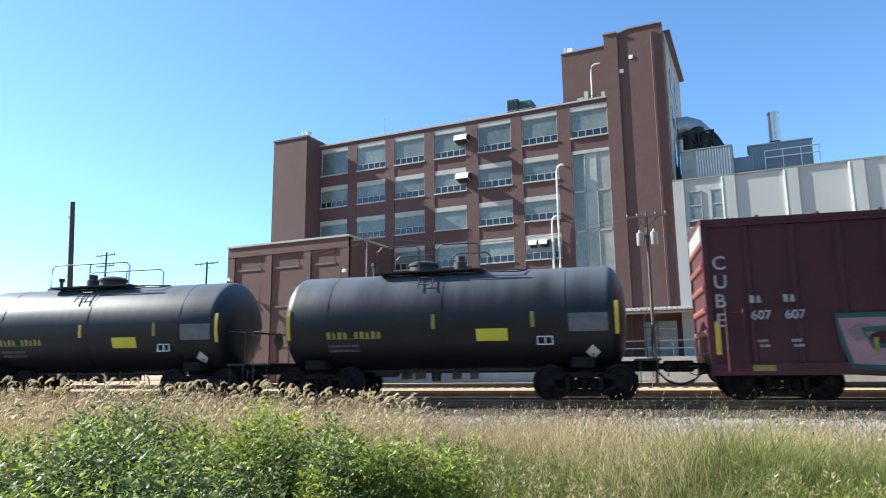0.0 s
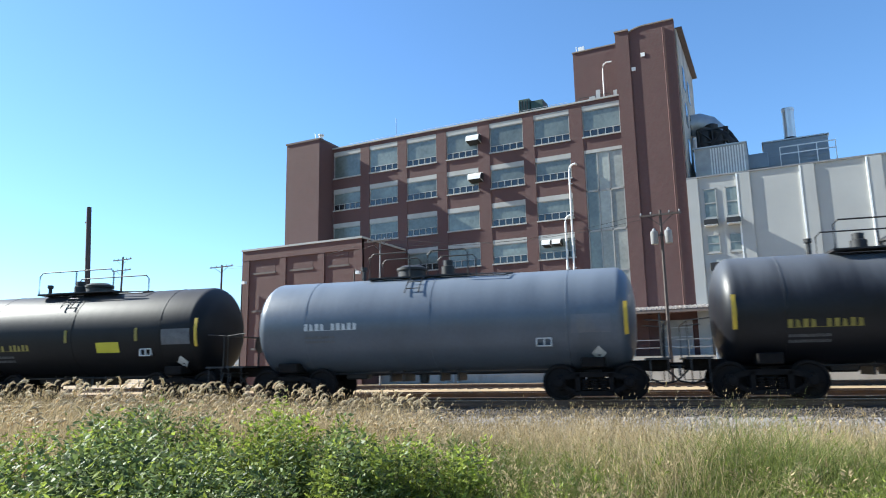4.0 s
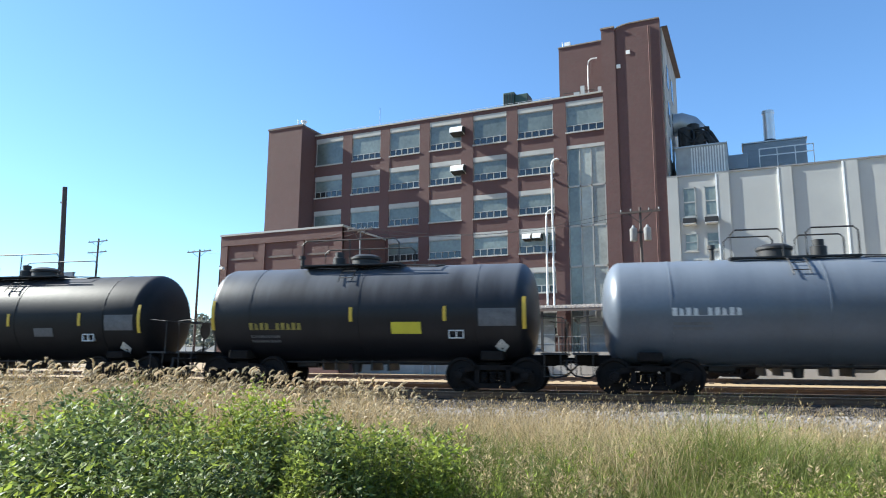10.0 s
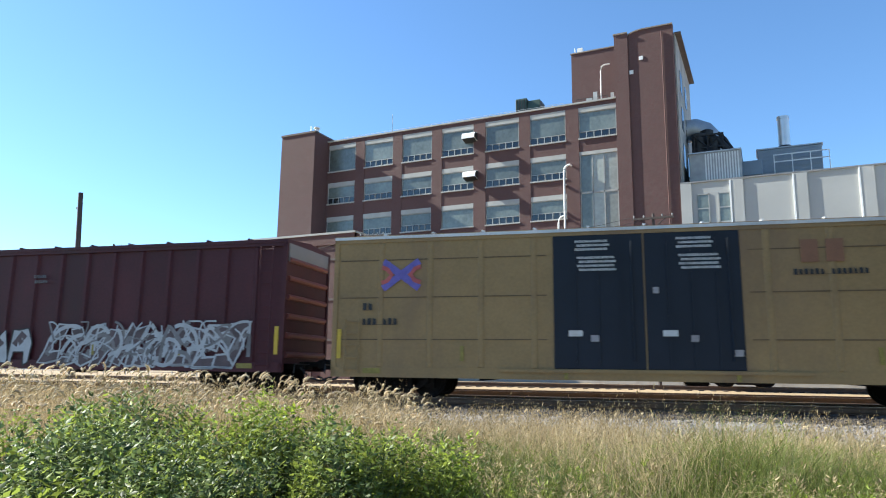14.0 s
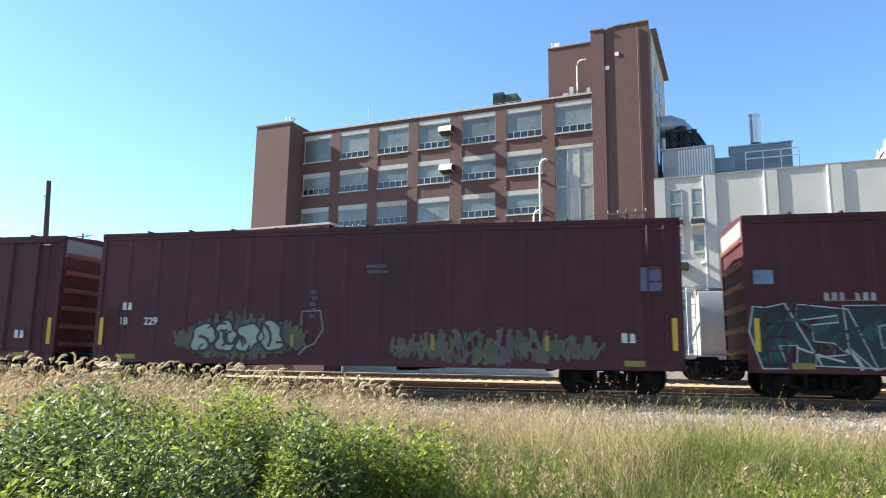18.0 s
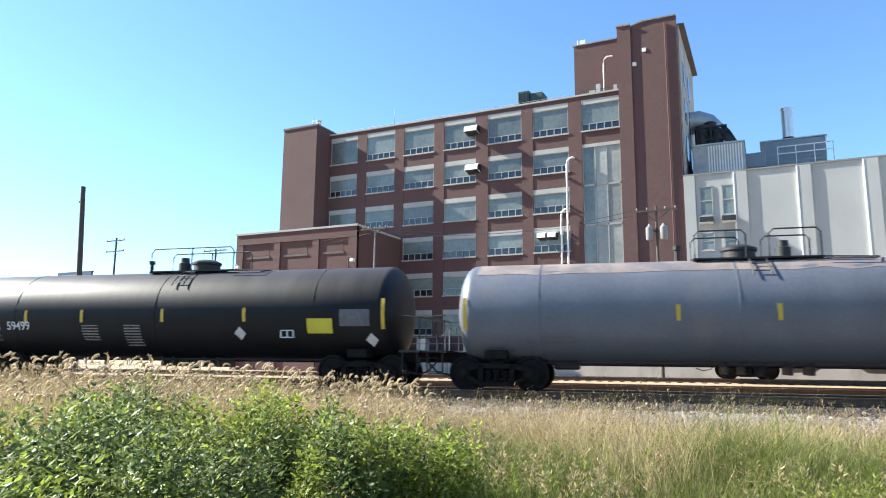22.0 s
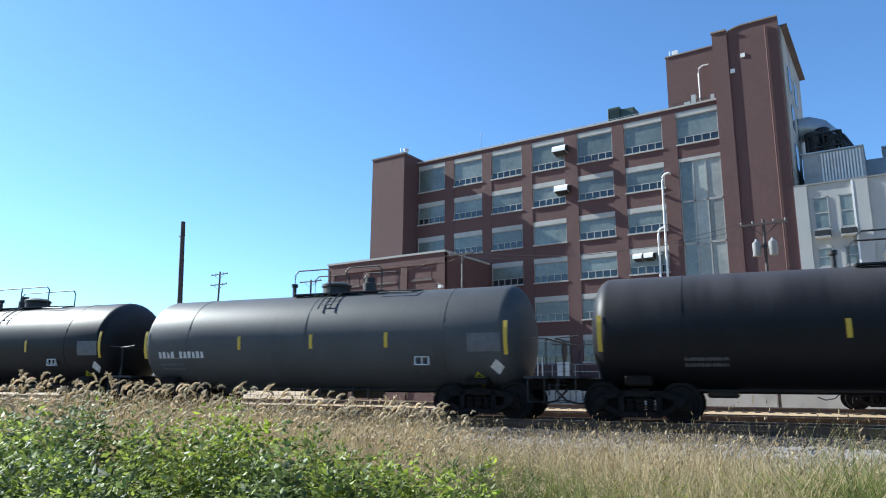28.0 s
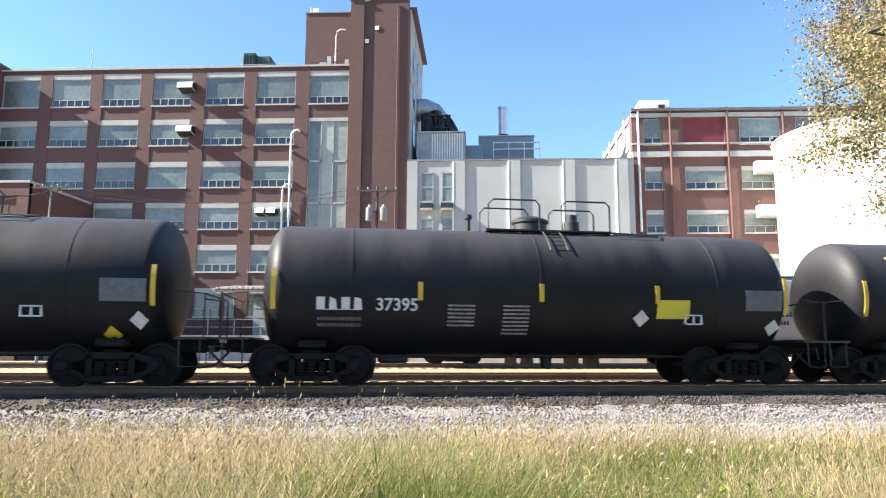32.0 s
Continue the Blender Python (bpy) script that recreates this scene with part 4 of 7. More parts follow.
def build_distance():
    """Low wooded hills and a few far houses beyond the yard."""
    rng = np.random.default_rng(9)
    trees = 900
    x = rng.uniform(-560, 260, trees)
    y = rng.uniform(215, 420, trees)
    foot = np.interp(y, [215, 235, 430], [-0.4, -0.4, 26])
    tall = rng.uniform(7, 13, trees) + np.where(rng.uniform(0, 1, trees) < 0.06, 5, 0)
    wide = tall * rng.uniform(0.28, 0.5, trees)
    k = 110
    a = rng.normal(0, 1, (trees, k, 3))
    a /= np.linalg.norm(a, axis=2, keepdims=True)
    a *= rng.uniform(0.55, 1.0, (trees, k, 1))
    p = np.stack([x, y, foot + tall * 0.58], 1)[:, None] + a * np.stack([wide, wide, tall * 0.45], 1)[:, None]
    p = p.reshape(-1, 3)
    d = rng.normal(0, 1, p.shape)
    d /= np.linalg.norm(d, axis=1, keepdims=True)
    nn = rng.normal(0, 1, p.shape)
    nn -= d * (nn * d).sum(1, keepdims=True)
    nn /= np.linalg.norm(nn, axis=1, keepdims=True)
    kind = np.repeat(rng.uniform(0, 1, trees), k)
    # Distance haze is painted into the foliage colours as a greyer, lighter tone.
    for m, name, colour, label in ((kind < 0.75, "far_woods", (0.115, 0.125, 0.105), "distant wooded hillside in haze-greyed green"), (kind >= 0.75, "far_autumn_woods", (0.17, 0.15, 0.11), "distant trees turning tan in autumn")):
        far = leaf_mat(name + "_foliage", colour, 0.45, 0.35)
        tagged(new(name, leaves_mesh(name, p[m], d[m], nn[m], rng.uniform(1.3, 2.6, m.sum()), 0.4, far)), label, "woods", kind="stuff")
    bm = bmesh.new()
    xs = np.linspace(-900, 500, 40)
    a = [bm.verts.new((q, 235, -0.4)) for q in xs]
    b = [bm.verts.new((q, 430, 26 + 3 * math.sin(q / 70))) for q in xs]
    c = [bm.verts.new((q, 700, -0.4)) for q in xs]
    for i in range(39):
        bm.faces.new((a[i], a[i + 1], b[i + 1], b[i]))
        bm.faces.new((b[i], b[i + 1], c[i + 1], c[i]))
    structure("far_hill", mesh_of("far_hill", bm, mat("far_hill_green", (0.17, 0.165, 0.125), var=0.5, scale=0.25)), "low wooded hill on the horizon", "hill")
    for i in range(16):
        hx, hy = rng.uniform(-330, -120), rng.uniform(120, 215)
        h = empty("far_house", "small distant house with a pale wall and dark roof", "house", "far houses", pose(hx, hy, -0.4, 0, 0, rng.uniform(-20, 20)))
        w, d, hh = rng.uniform(5, 12), 6, rng.uniform(2.6, 4.2)
        boxes("wall", [(-w, w, -d, d, 0, hh)], (METAL_WHITE, CONCRETE, MAT_SHEET)[i % 3], h)
        bm = bmesh.new()
        vs = [bm.verts.new(p) for p in ((-w - 0.4, -d - 0.4, hh), (w + 0.4, -d - 0.4, hh), (w + 0.4, d + 0.4, hh), (-w - 0.4, d + 0.4, hh), (-w - 0.4, 0, hh + 2.4), (w + 0.4, 0, hh + 2.4))]
        for q in ((0, 1, 5, 4), (2, 3, 4, 5), (0, 4, 3), (1, 2, 5), (0, 3, 2, 1)):
            bm.faces.new([vs[k] for k in q])
        part("roof", bm, ROOF_FELT, h)
        for k in (-0.5, 0.4):
            boxes("window", [(k * w, k * w + 1.2, -d - 0.05, -d, 1.2, 2.4)], PANE_DARK, h)


build_ground()
main_track = build_track("railway_track", 0.0, True)
build_track("siding_track", 5.7, False)
build_track("far_siding_track", 17.5, False)
build_stones()
build_factory()
build_roof_unit()
build_low_building()
build_grey_block()
build_roof_plant()
build_right_building()
build_silo()
build_dock()
build_poles()
build_wires()
build_fence()
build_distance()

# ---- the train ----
def painted_sheen(m, dust, low, high):
    """Paints sky sheen on a tank's upper curve into the base colour, streaked by noise; dust is that paler colour."""
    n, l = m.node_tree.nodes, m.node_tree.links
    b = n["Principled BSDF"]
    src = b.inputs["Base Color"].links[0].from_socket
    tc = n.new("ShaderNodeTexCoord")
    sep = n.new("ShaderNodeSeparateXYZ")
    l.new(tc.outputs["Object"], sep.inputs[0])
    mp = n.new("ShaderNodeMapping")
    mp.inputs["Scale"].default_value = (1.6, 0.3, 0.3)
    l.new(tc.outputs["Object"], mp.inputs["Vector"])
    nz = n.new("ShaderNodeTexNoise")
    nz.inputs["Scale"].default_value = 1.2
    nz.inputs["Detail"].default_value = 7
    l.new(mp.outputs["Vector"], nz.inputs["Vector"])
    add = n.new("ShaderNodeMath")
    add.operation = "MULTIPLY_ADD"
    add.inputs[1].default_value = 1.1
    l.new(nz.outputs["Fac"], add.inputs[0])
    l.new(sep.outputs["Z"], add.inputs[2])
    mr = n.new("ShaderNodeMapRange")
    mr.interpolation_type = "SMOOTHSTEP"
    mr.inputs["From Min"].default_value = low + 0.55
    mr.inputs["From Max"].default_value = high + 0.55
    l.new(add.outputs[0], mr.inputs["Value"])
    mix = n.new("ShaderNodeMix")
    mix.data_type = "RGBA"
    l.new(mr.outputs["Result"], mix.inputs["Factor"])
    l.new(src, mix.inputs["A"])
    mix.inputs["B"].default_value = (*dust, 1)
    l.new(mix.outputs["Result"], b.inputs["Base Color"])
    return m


# Pale sheen on the upper curve is mixed into three of these tank colours.
BLACK = painted_sheen(mat("black_tank_paint", (0.0075, 0.0078, 0.0105), rough=0.42, spec=0.3, var=0.4, scale=0.8, bump=0.05, bscale=10.0, tint=(0.014, 0.0135, 0.0145), stain=0.25), (0.088, 0.094, 0.107), 2.35, 3.65)
SOOT = painted_sheen(mat("weathered_black_paint", (0.0072, 0.0072, 0.0084), rough=0.5, spec=0.2, var=0.4, scale=0.9, bump=0.08, bscale=12.0, tint=(0.0125, 0.0115, 0.0118), stain=0.3), (0.047, 0.0435, 0.045), 2.4, 3.6)
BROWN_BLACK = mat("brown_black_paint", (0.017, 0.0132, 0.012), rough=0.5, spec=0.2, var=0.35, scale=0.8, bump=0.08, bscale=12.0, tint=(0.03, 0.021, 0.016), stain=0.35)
PALE = painted_sheen(mat("pale_grey_tank_paint", (0.075, 0.09, 0.115), rough=0.35, spec=0.6, var=0.2, scale=0.8, bump=0.05, bscale=10.0, tint=(0.05, 0.057, 0.068), stain=0.3), (0.15, 0.17, 0.2), 2.1, 3.7)
SLATE = mat("slate_grey_tank_paint", (0.1, 0.11, 0.135), rough=0.4, var=0.25, scale=0.8, bump=0.06, bscale=10.0, tint=(0.16, 0.14, 0.12), stain=0.3)
STEEL_GREY = mat("mid_grey_tank_paint", (0.06, 0.061, 0.062), rough=0.5, spec=0.25, var=0.2, scale=0.8, bump=0.06, bscale=10.0, tint=(0.035, 0.035, 0.035), stain=0.3)
OXIDE = mat("oxide_red_paint", (0.06, 0.0145, 0.019), rough=0.6, spec=0.3, var=0.35, scale=0.6, bump=0.08, bscale=14.0, tint=(0.038, 0.016, 0.017), stain=0.35)
OXIDE_LIGHT = mat("bright_oxide_paint", (0.17, 0.05, 0.042), rough=0.6, var=0.25, scale=0.6, bump=0.08, bscale=14.0)
OCHRE = mat("faded_yellow_paint", (0.25, 0.162, 0.064), rough=0.65, var=0.24, scale=0.5, bump=0.08, bscale=14.0, tint=(0.17, 0.105, 0.055), stain=0.45)
OCHRE_SEAM = mat("grimy_yellow_seam", (0.11, 0.07, 0.034), rough=0.75, var=0.4, scale=1.5)
LOGO_BLUE = mat("faded_blue_logo", (0.12, 0.1, 0.34), rough=0.65, var=0.3, scale=5.0)
LOGO_RED = mat("faded_red_logo", (0.38, 0.085, 0.08), rough=0.65, var=0.3, scale=5.0)
BLUE_DOOR = mat("dark_blue_door_paint", (0.007, 0.011, 0.02), rough=0.55, spec=0.3, var=0.3, scale=1.0, bump=0.05)
GALV_ROOF = mat("galvanised_roof", (0.55, 0.55, 0.54), rough=0.5, metal=0.3, var=0.2, scale=1.0, tint=(0.4, 0.33, 0.25), stain=0.3)
RUST = mat("rust_primer", (0.19, 0.155, 0.14), rough=0.7, var=0.5, scale=1.5, tint=(0.1, 0.1, 0.115), stain=0.6)
DECK = mat("weathered_deck_planks", (0.2, 0.155, 0.1), rough=0.9, var=0.4, scale=2.0, bump=0.4)
HOPPER_WHITE = mat("hopper_pale_grey", (0.2, 0.2, 0.197), rough=0.6, var=0.15, scale=0.6, tint=(0.27, 0.25, 0.22), stain=0.3)
SPRAY = {
    "teal": mat("teal_spray", (0.0065, 0.027, 0.027), rough=0.6, var=0.4, scale=2.0),
    "sea": mat("sea_green_spray", (0.01, 0.065, 0.058), rough=0.6, var=0.4, scale=2.0),
    "dull": mat("dull_red_grey_spray", (0.085, 0.06, 0.062), rough=0.65, var=0.5, scale=2.0),
    "slate": mat("slate_spray", (0.05, 0.065, 0.085), rough=0.65, var=0.5, scale=2.0),
    "white": mat("white_spray", (0.36, 0.37, 0.38), rough=0.6, var=0.2, scale=3.0),
    "grey": mat("grey_spray", (0.16, 0.15, 0.15), rough=0.65, var=0.4, scale=2.5),
    "sky": mat("pale_blue_spray", (0.13, 0.2, 0.27), rough=0.65, var=0.4, scale=2.0),
    "mint": mat("pale_green_spray", (0.24, 0.29, 0.22), rough=0.65, var=0.25, scale=2.0),
    "moss": mat("moss_green_spray", (0.07, 0.085, 0.045), rough=0.7, var=0.4, scale=2.0),
    "pink": mat("pink_spray", (0.27, 0.14, 0.17), rough=0.6, var=0.3, scale=2.0),
    "violet": mat("violet_logo_paint", (0.17, 0.11, 0.12), rough=0.6, var=0.2),
    "blue": mat("blue_logo_paint", (0.11, 0.1, 0.17), rough=0.6, var=0.2),
    "red": mat("red_logo_paint", (0.2, 0.09, 0.045), rough=0.6, var=0.2),
    "dark": mat("black_spray", (0.02, 0.02, 0.022), rough=0.6, var=0.3),
}
CACHE = {}
WHEELS = []


def cached(key, make):
    if key not in CACHE:
        CACHE[key] = make()
    return CACHE[key]


def wheel_mesh():
    bm = bmesh.new()
    lathe(bm, [(-0.06, 0.1), (-0.065, 0.16), (-0.02, 0.2), (-0.02, 0.37), (-0.065, 0.4), (-0.065, 0.455), (0.05, 0.457), (0.055, 0.485), (0.08, 0.48), (0.08, 0.39), (0.03, 0.37), (0.03, 0.2), (0.06, 0.16), (0.06, 0.1)], "y", 28)
    return mesh_of("wheel", bm, TYRE_STEEL, smooth=True)


def side_frame_mesh():
    bm = bmesh.new()
    # a cast frame: bowed top member, tension member below, columns and journal jaws
    top = [(-1.12, 0.5), (-0.85, 0.62), (-0.45, 0.72), (0.45, 0.72), (0.85, 0.62), (1.12, 0.5)]
    low = [(-1.12, 0.38), (-0.8, 0.42), (-0.45, 0.24), (0.45, 0.24), (0.8, 0.42), (1.12, 0.38)]
    for line, t in ((top, 0.13), (low, 0.12)):
        for (a, za), (b, zb) in zip(line, line[1:]):
            v = [bm.verts.new(p) for p in ((a, -0.09, za), (b, -0.09, zb), (b, 0.09, zb), (a, 0.09, za), (a, -0.09, za - t), (b, -0.09, zb - t), (b, 0.09, zb - t), (a, 0.09, za - t))]
            for q in ((0, 1, 2, 3), (7, 6, 5, 4), (0, 4, 5, 1), (1, 5, 6, 2), (2, 6, 7, 3), (3, 7, 4, 0)):
                bm.faces.new([v[k] for k in q])
    for x in (-0.42, 0.42):
        box(bm, x - 0.06, x + 0.06, -0.09, 0.09, 0.2, 0.68)
    for x in (-0.89, 0.89):
        box(bm, x - 0.15, x + 0.15, -0.12, 0.1, 0.34, 0.6)
    return mesh_of("side_frame", bm, TRUCK_IRON)


def spring_mesh():
    bm = bmesh.new()
    prof = [(0.25, 0.075)]
    for i in range(5):
        prof += [(0.265 + i * 0.06, 0.1), (0.285 + i * 0.06, 0.1), (0.295 + i * 0.06, 0.07)]
    lathe(bm, prof, "z", 10)
    return mesh_of("spring", bm, TRUCK_IRON)


def journal_mesh():
    bm = bmesh.new()
    lathe(bm, [(-0.13, 0.05), (-0.12, 0.11), (0.05, 0.125), (0.1, 0.125)], "y", 14)
    return mesh_of("bearing_cap", bm, TRUCK_IRON, smooth=True)


def add_truck(car, x):
    def bolster():
        bm = bmesh.new()
        box(bm, -0.2, 0.2, -0.95, 0.95, 0.5, 0.78)
        lathe(bm, [(0.78, 0.2), (0.84, 0.2)], "z", 16)
        box(bm, -0.85, -0.79, -0.7, 0.7, 0.38, 0.5)
        box(bm, 0.79, 0.85, -0.7, 0.7, 0.38, 0.5)
        return mesh_of("truck", bm, TRUCK_IRON)
    t = part("truck", cached("bolster", bolster), TRUCK_IRON, car)
    t.location = (x, 0, 0)
    for y in (-1.0, 1.0):
        s = part("side_frame", cached("sf", side_frame_mesh), TRUCK_IRON, t)
        s.location = (0, y, 0)
        for dx in (-0.23, 0.0, 0.23):
            s = part("spring", cached("spring", spring_mesh), TRUCK_IRON, t)
            s.location = (dx, y, 0)
        for dx in (-0.89, 0.89):
            w = part("wheel", cached("wheel", wheel_mesh), TYRE_STEEL, t)
            w.location = (dx, 0.7525 * (1 if y > 0 else -1), 0.457)
            if y > 0:
                w.rotation_euler = (0, 0, math.pi)
            WHEELS.append((w, car, dx, 0.7525 if y > 0 else -0.7525))
            j = part("bearing_cap", cached("journal", journal_mesh), TRUCK_IRON, t)
            j.location = (dx, y * 1.12, 0.457)
            if y > 0:
                j.rotation_euler = (0, 0, math.pi)
    for dx in (-0.89, 0.89):
        def axle():
            bm = bmesh.new()
            lathe(bm, [(-0.75, 0.09), (-0.6, 0.08), (0.6, 0.08), (0.75, 0.09)], "y", 12)
            return mesh_of("axle", bm, TYRE_STEEL)
        a = part("axle", cached("axle", axle), TYRE_STEEL, t)
        a.location = (dx, 0, 0.457)
    return t


def add_coupler(car, x, sgn):
    def make():
        bm = bmesh.new()
        box(bm, -0.3, 0.62, -0.08, 0.08, 0.77, 0.93)
        box(bm, 0.5, 0.85, -0.14, 0.04, 0.7, 1.0)
        box(bm, 0.62, 0.9, 0.02, 0.17, 0.72, 0.98)
        return mesh_of("coupler", bm, TRUCK_IRON, bevel=0.02)
    c = part("coupler", cached("coupler", make), TRUCK_IRON, car)
    c.location = (x, 0, 0)
    if sgn < 0:
        c.rotation_euler = (0, 0, math.pi)
    bm = bmesh.new()
    tube(bm, [(x - sgn * 0.1, -0.35, 0.75), (x + sgn * 0.2, -0.35, 0.45), (x + sgn * 0.55, -0.3, 0.38), (x + sgn * 0.85, -0.2, 0.5)], 0.03, 6)
    part("air_hose", bm, METAL_DARK, car)
    bm = bmesh.new()
    tube(bm, [(x, 0, 0.86), (x + sgn * 0.3, -0.7, 0.84), (x + sgn * 0.15, -1.25, 0.86), (x + sgn * 0.15, -1.3, 0.6)], 0.018, 5)
    part("uncoupling_lever", bm, METAL_DARK, car)


def glyphs(car, x, z, n, h, material, y=-1.5, curve=None, gap=(), name="marking", dens=0.62):
    """A line of lettering painted on as plain upright bars, n marks of height h from x on, joined along the foot line;
    curve: radius and centre height of a round tank."""
    if not n:
        return None
    bm = bmesh.new()
    w = h * dens * 0.9

    def at(px, pz):
        py = y if curve is None else -math.sqrt(max(curve[0] ** 2 - (pz - curve[1]) ** 2, 0.01)) - 0.006
        return bm.verts.new((px, py, pz))

    last = None
    foot = z + h * 0.05
    for i in range(n):
        if i in gap:
            continue
        a = x + i * w * 1.5
        cut = h * (0.0, 0.12, 0.0, 0.2, 0.0, 0.08)[(i * 5 + n) % 6]
        bl, br, brm, blm = at(a, z), at(a + w, z), at(a + w, foot), at(a, foot)
        tr, tl = at(a + w - cut * 0.6, z + h - cut), at(a + cut * 0.3, z + h)
        bm.faces.new((bl, br, brm, tr, tl, blm))
        if last:
            bm.faces.new((last[0], bl, blm, last[1]))
        last = (br, brm)
    return part(name, bm, material, car)


def stencil(car, text, x, z, h, material, y=-1.512, curve=None):
    """Painted characters of cap height h, laid on a flat side or bent to a tank's shell."""
    cu = bpy.data.curves.new("stencil", "FONT")
    cu.body = text
    cu.size = h / 0.73
    cu.offset = 0.006
    src = bpy.data.objects.new("stencil", cu)
    me = bpy.data.meshes.new_from_object(src)
    bpy.data.objects.remove(src)
    bpy.data.curves.remove(cu)
    for v in me.vertices:
        px, pz = x + v.co.x, z + v.co.y
        py = y if curve is None else -math.sqrt(curve[0] ** 2 - (pz - curve[1]) ** 2) - 0.014
        v.co = (px, py, pz)
    me.materials.clear()
    me.materials.append(material)
    return part("stencil", me, material, car)


def patch(car, name, x0, x1, z0, z1, material, curve, label=""):
    """A thin curved plate that hugs the tank's side."""
    bm = bmesh.new()
    k = 5
    rows = []
    for i in range(k + 1):
        z = z0 + (z1 - z0) * i / k
        y = -math.sqrt(max(curve[0] ** 2 - (z - curve[1]) ** 2, 0.01))
        rows.append([bm.verts.new((x, y - d, z)) for x in (x0, x1) for d in (0.012, -0.003)])
    for a, b in zip(rows, rows[1:]):
        bm.faces.new((a[0], a[2], b[2], b[0]))
        bm.faces.new((a[1], b[1], b[3], a[3]))
        bm.faces.new((a[0], b[0], b[1], a[1]))
        bm.faces.new((a[2], a[3], b[3], b[2]))
    bm.faces.new((rows[0][0], rows[0][1], rows[0][3], rows[0][2]))
    bm.faces.new((rows[-1][0], rows[-1][2], rows[-1][3], rows[-1][1]))
    return part(name, bm, material, car, label)


def diamond(car, x, z, curve, material=WHITE_MARK):
    bm = bmesh.new()

    def at(dx, dz, out):
        return bm.verts.new((x + dx, -math.sqrt(max(curve[0] ** 2 - (z + dz - curve[1]) ** 2, 0.01)) - out, z + dz))

    pts = ((0, -0.19), (0.19, 0), (0, 0.19), (-0.19, 0))
    f = [at(*p, 0.025) for p in pts]
    b = [at(*p, 0.005) for p in pts]
    bm.faces.new(f)
    bm.faces.new(b[::-1])
    for i in range(4):
        bm.faces.new((f[i], b[i], b[(i + 1) % 4], f[(i + 1) % 4]))
    return part("placard", bm, material, car, "diamond-shaped hazard placard")


def ladder(car, x, y, z0, z1, w=0.45, material=METAL_DARK, lean=0.0):
    bm = bmesh.new()
    for s in (0, w):
        tube(bm, [(x + s, y, z0), (x + s, y + lean, z1)], 0.02, 5)
    n = int((z1 - z0) / 0.33)
    for i in range(n + 1):
        q = (i + 0.3) / (n + 0.6)
        tube(bm, [(x, y + lean * q, z0 + (z1 - z0) * q), (x + w, y + lean * q, z0 + (z1 - z0) * q)], 0.014, 5)
    return part("ladder", bm, material, car)


def end_gear(car, half):
    """Stub sills, end platforms, grab rails and couplers at both ends; trucks under them."""
    for s in (-1, 1):
        e = half * s
        boxes("draft_sill", [(min(e, e - s * 2.6), max(e, e - s * 2.6), -0.35, 0.35, 0.72, 1.0)], TRUCK_IRON, car, bevel=0.02)
        boxes("end_platform", [(min(e, e - s * 0.62), max(e, e - s * 0.62), -1.4, 1.4, 1.0, 1.05)], METAL_DARK, car)
        bm = bmesh.new()
        for y in (-1.36, 1.36):
            tube(bm, [(e - s * 0.05, y, 1.05), (e - s * 0.05, y, 1.95), (e - s * 0.6, y, 2.0)], 0.02, 6)
        tube(bm, [(e - s * 0.05, -1.36, 1.95), (e - s * 0.05, 1.36, 1.95)], 0.02, 6)
        part("end_rail", bm, METAL_DARK, car)
        for y in (-1.38, 1.38):
            bm = bmesh.new()
            tube(bm, [(e - s * 0.1, y, 1.0), (e - s * 0.1, y, 0.44), (e - s * 0.52, y, 0.44), (e - s * 0.52, y, 1.0)], 0.018, 5)
            part("step", bm, METAL_DARK, car)
        add_coupler(car, e, s)
    bm = bmesh.new()
    lathe(bm, [(-0.02, 0.05), (-0.02, 0.25), (0.02, 0.28), (0.03, 0.25), (0.02, 0.05)], "x", 18, (half - 0.08, 0.7, 1.75))
    tube(bm, [(half - 0.1, 0.7, 1.05), (half - 0.1, 0.7, 1.75)], 0.03, 6)
    part("brake_wheel", bm, METAL_DARK, car)


